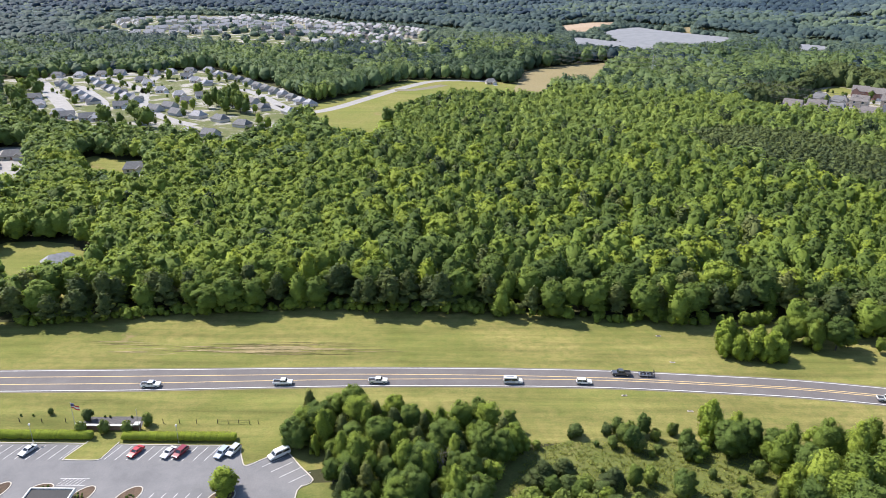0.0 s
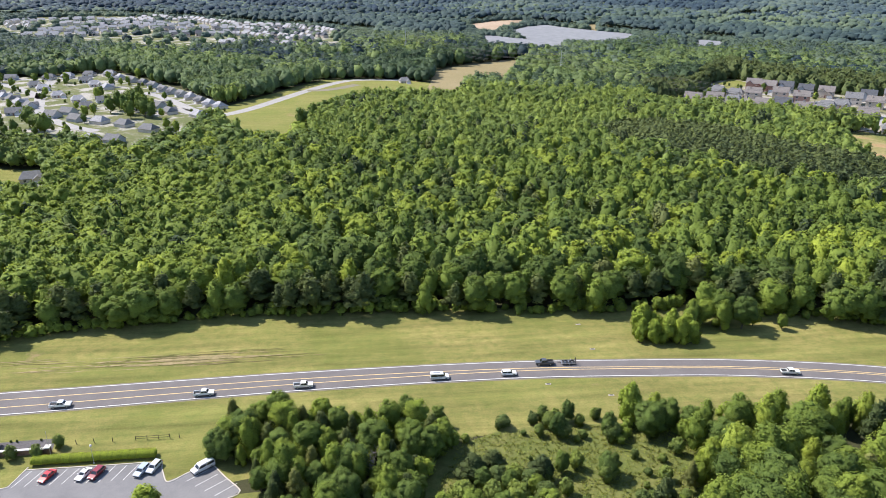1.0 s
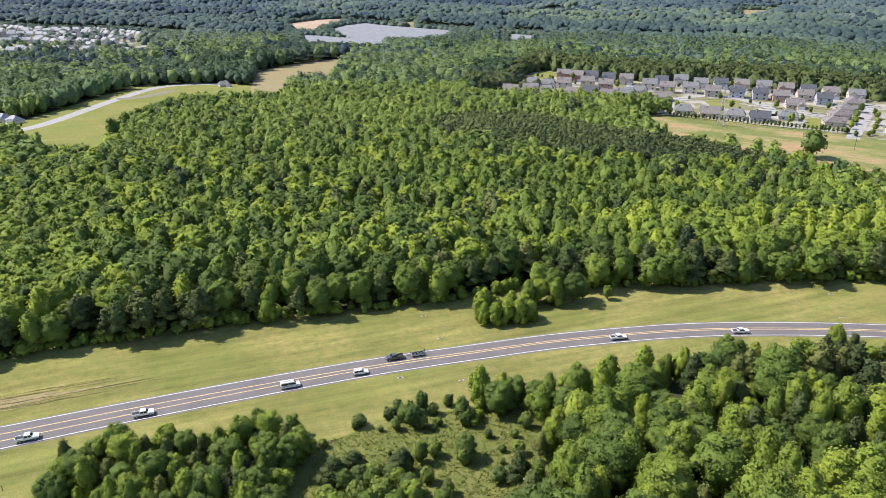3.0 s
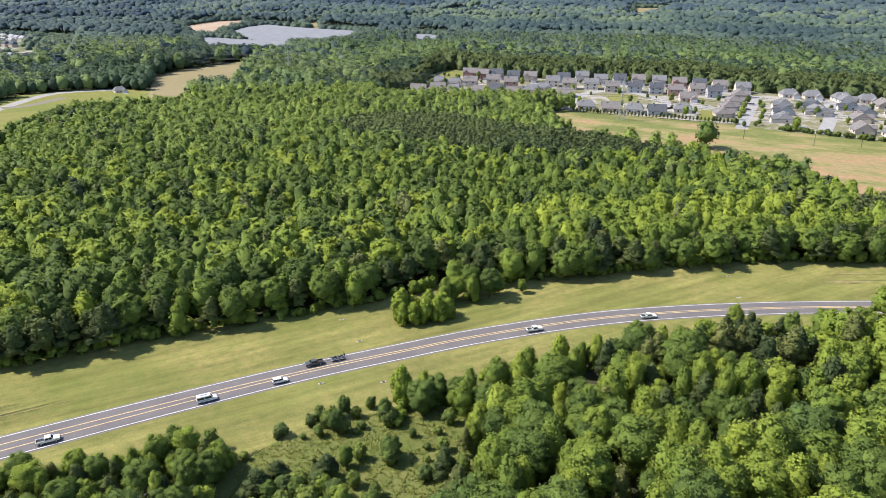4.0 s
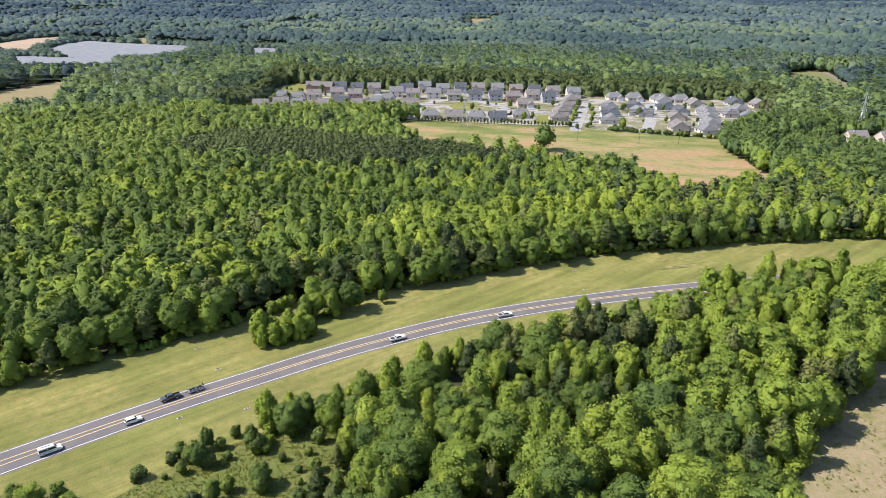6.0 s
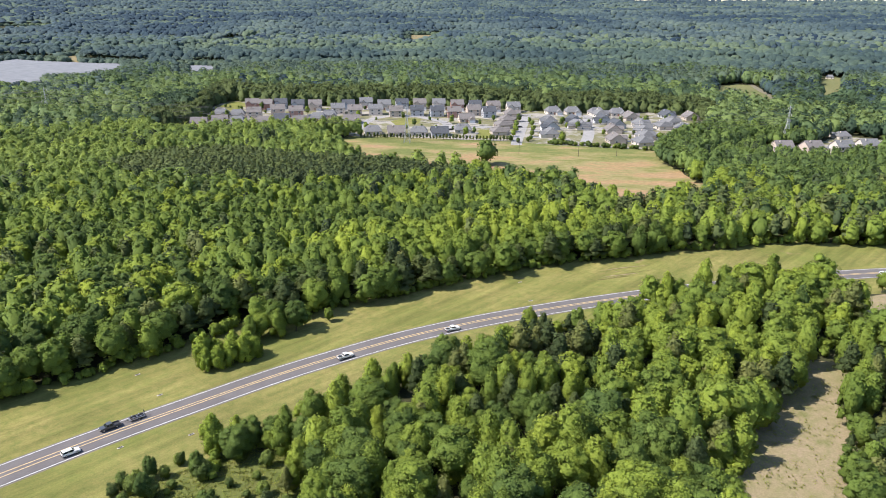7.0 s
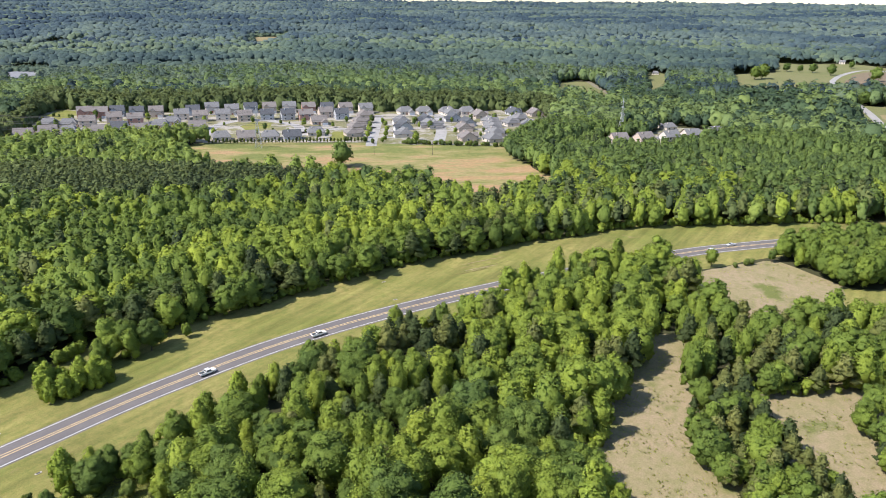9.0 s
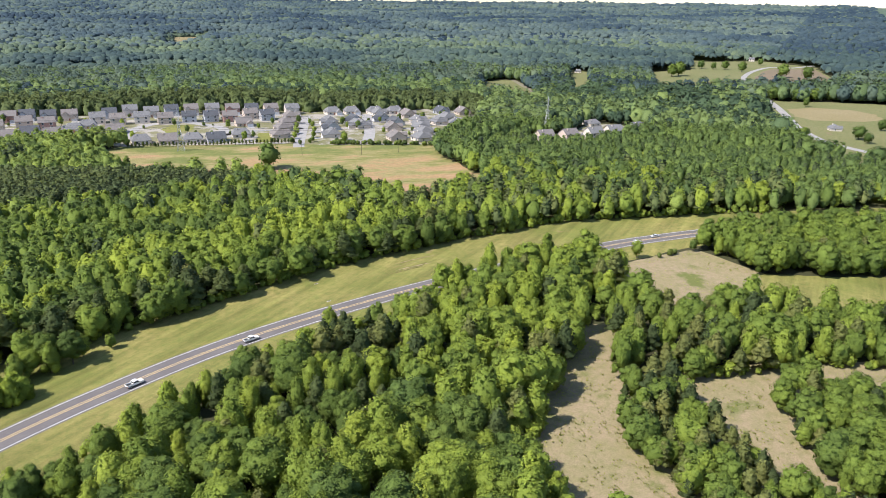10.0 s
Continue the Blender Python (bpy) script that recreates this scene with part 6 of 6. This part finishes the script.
# ---- single trees, shrubs and roadside details ----
def bare_tree(x, y, h, seed, label):
    rng = np.random.default_rng(seed)
    bm = bmesh.new()

    def grow(p, way, length, r, depth):
        q = p + way * length
        t = way.to_track_quat("Z", "Y").to_matrix()
        ring = [[bm.verts.new(c + t @ Vector((math.cos(i * 1.571) * rr, math.sin(i * 1.571) * rr, 0))) for i in range(4)] for c, rr in ((p, r), (q, r * 0.6))]
        for i in range(4):
            bm.faces.new((ring[0][i], ring[0][(i + 1) % 4], ring[1][(i + 1) % 4], ring[1][i]))
        if depth:
            for _ in range(3):
                grow(q, (way + Vector(rng.normal(size=3) * 0.55) + Vector((0, 0, 0.15))).normalized(), length * 0.72, r * 0.6, depth - 1)

    grow(Vector((0, 0, 0)), Vector((0, 0, 1)), h * 0.3, h * 0.02, 5)
    b = tagged(empty("bare_tree", pose(x, y, 0)), label, "tree")
    part("trunk", bm, DEAD, b)


def build_details():
    rng = np.random.default_rng(61)
    for x, y, h in ((31, 142.3, 2.4), (40, 143.6, 3.2), (36.5, 139.3, 1.6), (40.3, 138.6, 3.4), (43.4, 141.4, 4.6), (45.8, 137.2, 4.8), (51.0, 141.6, 3.4), (55.9, 143.7, 3.4), (50.4, 136.8, 2.4), (48.6, 135.4, 1.8), (57.0, 135.2, 5.2), (17.6, 137.0, 4.4), (22.3, 138.0, 2.4), (45.5, 126.0, 4.4), (46.6, 129.6, 2.4), (51.2, 121.4, 4.8), (22, 124, 5.4), (27, 121.5, 5.6), (31, 123, 4.6), (34, 120, 5.2), (37.5, 122.5, 4.4), (25, 117, 5.4), (30, 115.5, 5.8), (36, 116, 5.2), (41, 118, 4.2), (19, 118, 5.2), (56, 113, 3.8), (44, 113, 3.6), (52, 128, 1.4), (36, 130, 1.2), (28, 131, 1.3), (46, 145.6, 2.6), (47.8, 143.9, 2.0)):
        single_tree("shrub", x, y, h * 1.2, rng.uniform(0.95, 1.25), rng)
    for x, y, h in ((14, 112, 8), (20, 113, 7.5), (26, 111, 8), (31.5, 110, 7), (36, 111.5, 7.5), (24, 105, 8.5), (16, 104, 9), (32, 104, 8), (41, 108, 6.5), (29, 119.5, 6.4), (23.5, 121, 6.2), (40, 102, 7.5), (34.5, 118.5, 5.6)):
        single_tree("broad", x, y, h, 1.2, rng, "mid-sized green tree in a rough meadow")
    for kind, x, y, h, wide in (("oak", 67.0, 136.5, 9.5, 1.3), ("oak", 56.5, 136.5, 7.2, 0.85), ("shrub", 18.2, 138.5, 6.0, 0.9), ("shrub", 32.2, 143.0, 4.0, 1.5), ("oak", 44.5, 138.0, 7.0, 0.9), ("oak", 48.5, 143.5, 6.4, 0.9), ("shrub", 42.5, 144.5, 5.4, 0.9), ("shrub", 55.4, 143.8, 4.0, 0.9), ("oak", 51.8, 122.4, 7.0, 1.1), ("pine", 22.0, 124.5, 7.5, 2.0), ("pine", 26.5, 126.0, 7.0, 2.2), ("pine", 37.0, 123.0, 6.8, 2.0), ("oak", 41.8, 124.6, 6.5, 0.8), ("oak", 72.0, 138.5, 9.0, 1.1), ("poplar", 69.5, 141.0, 9.5, 1.2), ("oak", 16.5, 145.2, 6.0, 1.0), ("broad", 9.0, 146.0, 9.0, 1.1)):
        single_tree(kind, x, y, h, wide, rng, "bushy young tree growing in rough meadow")
    single_tree("thicket", 64.0, 142.6, 11.5, 1.05, rng, "tall bright green tree standing out at the road")
    single_tree("broad", 67.5, 138.0, 8.5, 1.15, rng)
    for kind, x, y, h, wide in (("thicket", 109, 136, 13.0, 0.85), ("oak", 131, 129, 14.5, 1.0), ("broad", 171, 130, 10.0, 1.0)):
        single_tree(kind, x, y, h, wide, rng, "tall green tree standing out above the road")
    for x, y, h in ((82.5, 182.0, 8.2), (85.6, 180.6, 9.0), (89.6, 180.0, 9.4), (93.4, 179.2, 9.6), (97.0, 178.8, 8.6), (87.2, 184.0, 9.4), (92.2, 183.2, 10.2), (96.5, 182.4, 9.4), (83.4, 185.0, 12.0)):
        single_tree("thicket", x, y, h * 0.95, 1.2, rng)
    for x, y, h in ((101, 188.0, 10.5), (106, 190.0, 9.0), (110, 186.0, 11), (116.5, 185.5, 12), (121, 187, 8.5), (129, 184, 5.5), (112, 191, 12)):
        single_tree("poplar" if h > 9.5 and x < 111 else "broad", x, y, h, 1.4 if x < 111 else 1.1, rng, "leafy green tree at the edge of the forest")
    single_tree("oak", 350, 309, 19.0, 1.25, rng, "lone round dark green tree in a dry meadow")
    for x, y, h in ((341, 304, 7), (335, 297, 6), (346, 306, 5)):
        single_tree("shrub", x, y, h, 1.1, rng, "bright green thicket beside a lone tree")
    for x, y, h in ((295.4, 57.5, 9.5), (317, 37.5, 6.5), (306.3, 45.6, 4.0), (309, 44.0, 3.4), (301, 49.0, 3.0)):
        single_tree("broad" if h > 6 else "shrub", x, y, h, 1.0, rng)
    for x, y, h, wide in ((1288, 185, 15, 1.3), (1289, 165, 13, 1.2), (1290, 147, 16, 1.3), (1262, 118, 19, 1.2), (1422, 104, 14, 1.1), (1201, 54, 22, 1.4), (1176, 21, 22, 1.2), (1137, 194, 24, 1.3), (1122, 201, 20, 1.2), (673, -35, 13, 1.3), (657, -41, 10, 1.2), (652, 6, 11, 1.4), (734, -54, 11, 1.2), (939, -30, 16, 1.2), (934, -13, 15, 1.3), (923, 5, 16, 1.2), (912, 22, 17, 1.2), (944, -47, 14, 1.4), (920, 37, 18, 1.2), (866, 11, 12, 0.9), (907, 47, 17, 1.3), (870, 330, 13, 1.0)):
        single_tree("oak", x, y, h, wide, rng, "round dark tree standing in a farm pasture")
    for x, y, h in ((60, 128, 3.2), (64, 120, 4.6), (70.5, 128.5, 5.4), (74, 133.5, 6.2), (58, 113, 4.2), (67, 135, 4.8), (62.5, 108.5, 6.0), (69.5, 117, 6.6), (77, 124, 7.6), (55.5, 103, 5.2), (79, 130, 7.8), (74, 118.5, 7.2), (65, 112, 5.0), (61, 122, 2.4), (66, 126, 2.8), (59, 118, 2.2)):
        single_tree("shrub" if h < 6 else "broad", x, y, h, rng.uniform(0.95, 1.3), rng, "bushy green growth along the wood's edge")
    bare_tree(-1.5, 130.5, 9.5, 3, "grey leafless dead tree in a thicket")
    bare_tree(278, 72, 13, 4, "grey leafless dead tree at the wood edge")
    # garden trees of the estates
    for poly, n in ((SUBURB, 90), (SUBURB_LEFT, 150)):
        w = np.array(poly)
        k = 0
        while k < n:
            x, y = rng.uniform(w.min(0), w.max(0))
            if inside(np.array([x]), np.array([y]), poly)[0] and min((math.hypot(x - hx, y - hy) for hx, hy in HOUSE_SPOTS)) > 9.5:
                single_tree("shrub" if k % 2 else "broad", x, y, rng.uniform(2.5, 5) if k % 2 else rng.uniform(5, 9) * (1.3 if poly is SUBURB_LEFT else 1.0), 1.0, rng, "small garden tree between houses")
                k += 1
    for x, y, h in ((-182, 572, 17), (-175, 578, 18), (-168, 566, 18), (-172, 556, 17), (-160, 553, 18), (-156, 545, 17), (-165, 540, 15), (-186, 562, 15), (-150, 540, 13)):
        single_tree("oak", x, y, h, 0.9, rng, "tall green tree in a group among houses")
    for x, y in ((-355, 588), (-335, 560), (-318, 530), (-300, 512), (-345, 610), (-370, 640), (-380, 668), (-325, 545), (-390, 690), (-310, 525), (-290, 500), (-340, 575), (-362, 615), (-240, 500), (-225, 515), (-250, 520), (-205, 490), (-215, 502)):
        single_tree("oak", x, y, rng.uniform(11, 17), rng.uniform(0.9, 1.3), rng, "large dark garden tree at the edge of an estate")
    for k in range(46):
        u = (k + rng.random()) / 46
        x, y = np.interp(u, [0, 0.3, 0.55, 0.75, 1], [-300, -228, -178, -140, -112]), np.interp(u, [0, 0.3, 0.55, 0.75, 1], [490, 444, 440, 408, 440])
        off = rng.uniform(-4, 40)
        single_tree("oak", x * (1 - off / 1000) + rng.normal() * 3, y - off, rng.uniform(11, 17), rng.uniform(0.9, 1.3), rng, "large dark garden tree at the edge of an estate")
    for x, y in ((-38, 488), (-31, 505), (-25, 522), (-18, 536), (-12, 548), (-3, 556), (6, 562), (15, 566), (24, 568), (33, 569), (43, 566), (52, 561), (-20, 524), (-6, 545), (10, 553), (28, 558), (62, 556)):
        single_tree("oak", x, y, rng.uniform(14.5, 18), rng.uniform(0.8, 1.05), rng, "tall dark tree at the edge of a green field")
    # evergreen screen between gardens and meadow
    for t in np.arange(0, 1, 0.022):
        single_tree("pine", 350 + 76 * t, 443 - 92 * t, rng.uniform(3.4, 5.0), 1.5, rng, "small conical evergreen in a garden screen")
    for t in np.arange(0, 1, 0.03):
        single_tree("shrub", 437 + 36 * t + rng.normal(), 325 - 68 * t + rng.normal(), rng.uniform(2.8, 5.2), 1.3, rng, "dense evergreen screen shrub behind gardens")
    for x, y, h in ((425, 352, 5), (441, 362, 6), (458, 373, 6), (476, 388, 7), (500, 405, 8), (438, 342, 5), (452, 352, 6), (470, 365, 6), (490, 382, 6), (446, 318, 9), (456, 325, 8), (505, 345, 8), (520, 372, 7)):
        single_tree("broad", x, y, h, 1.2, rng, "street tree along a pale estate street")
    # drain inlets beside the road
    for x, y, a in ((66, 177.8, -5), (48.2, 160.6, 0), (63.4, 153.6, -5), (204, 160.8, -28), (192.7, 146.4, -25), (66.3, 193.5, 0)):
        d = tagged(empty("drain_inlet", pose(x, y, 0.03, 0, 0, a)), "small pale concrete drain inlet in grass", "drain", "drain inlets")
        bm = bmesh.new()
        box(bm, -0.75, 0.75, -0.3, 0.3, 0, 0.16)
        soften(bm, 0.04, 1)
        part("slab", bm, KERB, d)
        bm = bmesh.new()
        box(bm, -0.5, 0.5, -0.18, 0.18, 0.14, 0.18)
        part("grate", bm, DARKPLASTIC, d)
    # bare streaks worn into the bank
    for k in range(74):
        far, core = k >= 68, k % 3 == 0
        x0, y0 = (rng.uniform(222, 238), rng.uniform(139, 146)) if far else (rng.uniform(-78, -52), rng.uniform(181.6, 185.4)) if core else (-112 + 80 * rng.beta(2.2, 1.6), rng.uniform(180.0, 187.8))
        n, slope = rng.uniform(10, 30), -0.52 if far else 0.012
        pts = [(x0 + n * u, y0 + slope * n * u + rng.normal() * 0.16) for u in np.linspace(0, 1, 7)]
        line = curve(pts, 1.2)
        half = (rng.uniform(0.2, 0.48) if core else rng.uniform(0.06, 0.17)) * np.sin(np.linspace(0.05, 3.09, len(line))) * rng.uniform(0.5, 1.5, len(line))
        tagged(ribbon("worn_soil", line, half, -half, 0.04 + 0.0015 * k, STREAK if core or k % 3 == 1 else FURROW, None), "bare brown streak worn into the grass bank", "soil", kind="structure")
    # weeds in the clearings and the wild meadow
    vs, k = [], 0
    for poly, n in ((CLEARING_A, 3600), (CLEARING_B, 2600), (CUT_FIELD, 700), ([(12, 118), (22, 140), (58, 142), (74, 138), (80, 126), (70, 112), (58, 104), (40, 104)], 5600)):
        w = np.array(poly)
        p = rng.uniform(w.min(0), w.max(0), (n, 2))
        p = p[inside(p[:, 0], p[:, 1], poly) & ((drift(p[:, 0], p[:, 1], 0.35, 3.0) > 0.42) | (n > 5000))]
        for x, y in p:
            vs.append((x, y, rng.uniform(0.25, 0.7)))
    c = np.array(vs)
    cc = np.repeat(np.c_[c[:, :2], c[:, 2] * 0.5], 5, 0) + rng.normal(size=(len(c) * 5, 3)) * (0.22, 0.22, 0.06)
    v, f = leaf_tris(rng, cc, rng.normal(size=(len(cc), 3)) + (0, 0, 0.8), 0.19)
    tagged(new("weeds", fast_mesh("weeds", v, f, WEED, np.repeat(rng.random(len(f)), 3), unit(rng.normal(size=(len(v), 3)) * 0.7 + (0, 0, 1)))), "low green weeds scattered in dry stubble", "weeds", kind="stuff")


STREAK = grassy("worn_bank", (0.235, 0.190, 0.092), (0.33, 0.265, 0.155), (0.165, 0.152, 0.060))
FURROW = grassy("dark_furrow", (0.112, 0.100, 0.044), (0.150, 0.122, 0.060), (0.105, 0.108, 0.040))
build_details()


# ---- solar rows, pylons and wires ----
PANEL = Mat("pale_panel_glass", 0.6, 0.3)
PANEL.color(PANEL.ramp(PANEL.noise(0.08), [(0.35, (0.185, 0.19, 0.195)), (0.65, (0.24, 0.245, 0.245))]))
PANEL = PANEL.m


def build_solar():
    for poly in (SOLAR_A, SOLAR_B, SOLAR_C):
        w = np.array(poly)
        for y in np.arange(w[:, 1].min() + 6, w[:, 1].max() - 3, 7.0):
            xs = np.arange(w[:, 0].min(), w[:, 0].max(), 2.0)
            ok = xs[inside(xs, np.full(len(xs), y), poly)]
            if len(ok) < 8:
                continue
            x0, x1 = ok[0] + 5, ok[-1] - 5
            if x1 - x0 < 8:
                continue
            row = tagged(empty("solar_row", pose((x0 + x1) / 2, y, float(rise(np.array(x0), np.array(y))))), "long row of pale tilted solar panels on a far field", "solar panels", "solar rows")
            bm = bmesh.new()
            h = (x1 - x0) / 2
            v = box(bm, -h, h, -2.6, 2.6, 0.0, 0.12)
            bmesh.ops.rotate(bm, verts=bm.verts, cent=(0, 0, 0), matrix=Matrix.Rotation(radians(12), 3, "X"))
            bmesh.ops.translate(bm, verts=bm.verts, vec=(0, 0, 1.7))
            part("panel", bm, PANEL, row)
            bm = bmesh.new()
            for x in np.arange(-h + 2, h - 1, 9.0):
                box(bm, x - 0.1, x + 0.1, -0.1, 0.1, -0.3, 1.7)
            part("posts", bm, STEEL, row)


def strut(bm, p, q, r):
    p, q = Vector(p), Vector(q)
    t = (q - p).to_track_quat("Z", "Y").to_matrix()
    rings = [[bm.verts.new(c + t @ Vector((math.cos(i * 2.094) * r, math.sin(i * 2.094) * r, 0))) for i in range(3)] for c in (p, q)]
    for i in range(3):
        bm.faces.new((rings[0][i], rings[0][(i + 1) % 3], rings[1][(i + 1) % 3], rings[1][i]))


def build_power_line():
    spots = [(62, 930), (197, 691), (362, 402), (569, 198)]
    arms = ((19.0, 4.2), (23.5, 3.6), (28.0, 3.0))
    line = np.array(spots, float)
    d = np.gradient(line, axis=0)
    ang = np.degrees(np.arctan2(d[:, 1], d[:, 0]))
    for (x, y), a in zip(spots, ang):
        t = tagged(empty("pylon", pose(x, y, 0, 0, 0, a)), "grey steel lattice pylon carrying power lines", "pylon", "pylons")
        for sx, sy in ((-1, -1), (-1, 1), (1, -1), (1, 1)):
            bm = bmesh.new()
            strut(bm, (sx * 2.4, sy * 2.4, 0), (sx * 0.6, sy * 0.6, 18), 0.13)
            strut(bm, (sx * 0.6, sy * 0.6, 18), (0, 0, 31), 0.11)
            part("leg", bm, STEEL, t)
        bm = bmesh.new()
        for k in range(7):
            z0, z1 = k * 2.6, (k + 1) * 2.6
            h0, h1 = 2.4 - 1.8 * z0 / 18, 2.4 - 1.8 * z1 / 18
            for s in (-1, 1):
                strut(bm, (-h0, s * h0, z0), (h1, s * h1, z1), 0.06)
                strut(bm, (h0, s * h0, z0), (-h1, s * h1, z1), 0.06)
                strut(bm, (s * h0, -h0, z0), (s * h1, h1, z1), 0.06)
        part("bracing", bm, STEEL, t)
        for z, w in arms:
            bm = bmesh.new()
            strut(bm, (0, -w, z), (0, w, z), 0.12)
            strut(bm, (0, -w, z), (0, 0, z + 1.2), 0.07)
            strut(bm, (0, w, z), (0, 0, z + 1.2), 0.07)
            part("crossarm", bm, STEEL, t)
            for s in (-1, 1):
                bm = bmesh.new()
                strut(bm, (0, s * w, z - 1.4), (0, s * w, z), 0.09)
                part("insulator", bm, STONE, t)
    for k in range(len(spots) - 1):
        a, b = line[k], line[k + 1]
        for z, w in arms:
            for s in (-1, 1):
                n0 = Vector((-math.sin(radians(ang[k])), math.cos(radians(ang[k])))) * w * s
                n1 = Vector((-math.sin(radians(ang[k + 1])), math.cos(radians(ang[k + 1])))) * w * s
                bm = bmesh.new()
                last = None
                for i in range(13):
                    u = i / 12
                    x, y = a[0] + (b[0] - a[0]) * u + n0.x * (1 - u) + n1.x * u, a[1] + (b[1] - a[1]) * u + n0.y * (1 - u) + n1.y * u
                    h = z - 1.4 - 7.0 * 4 * u * (1 - u)
                    ring = [bm.verts.new((x + cx, y + cx * 0.5, h + cz)) for cx, cz in ((-0.08, -0.05), (0.08, -0.05), (0, 0.08))]
                    if last:
                        for j in range(3):
                            bm.faces.new((last[j], last[(j + 1) % 3], ring[(j + 1) % 3], ring[j]))
                    last = ring
                tagged(part("power_cable", bm, DARKPLASTIC, None), "thin grey power cable sagging between pylons", "cable", "power cables")
    for x, y in ((415.8, 281.6), (437, 264), (392, 316)):
        p = tagged(empty("utility_pole", pose(x, y, 0.05)), "slim wooden utility pole in the dry meadow", "pole", "utility poles")
        bm = bmesh.new()
        bmesh.ops.create_cone(bm, cap_ends=True, segments=8, radius1=0.16, radius2=0.11, depth=10, matrix=Matrix.Translation((0, 0, 5)))
        part("mast", bm, WOOD, p)
        bm = bmesh.new()
        box(bm, -1.2, 1.2, -0.07, 0.07, 9.2, 9.35)
        part("crossarm", bm, WOOD, p)


build_solar()
build_power_line()
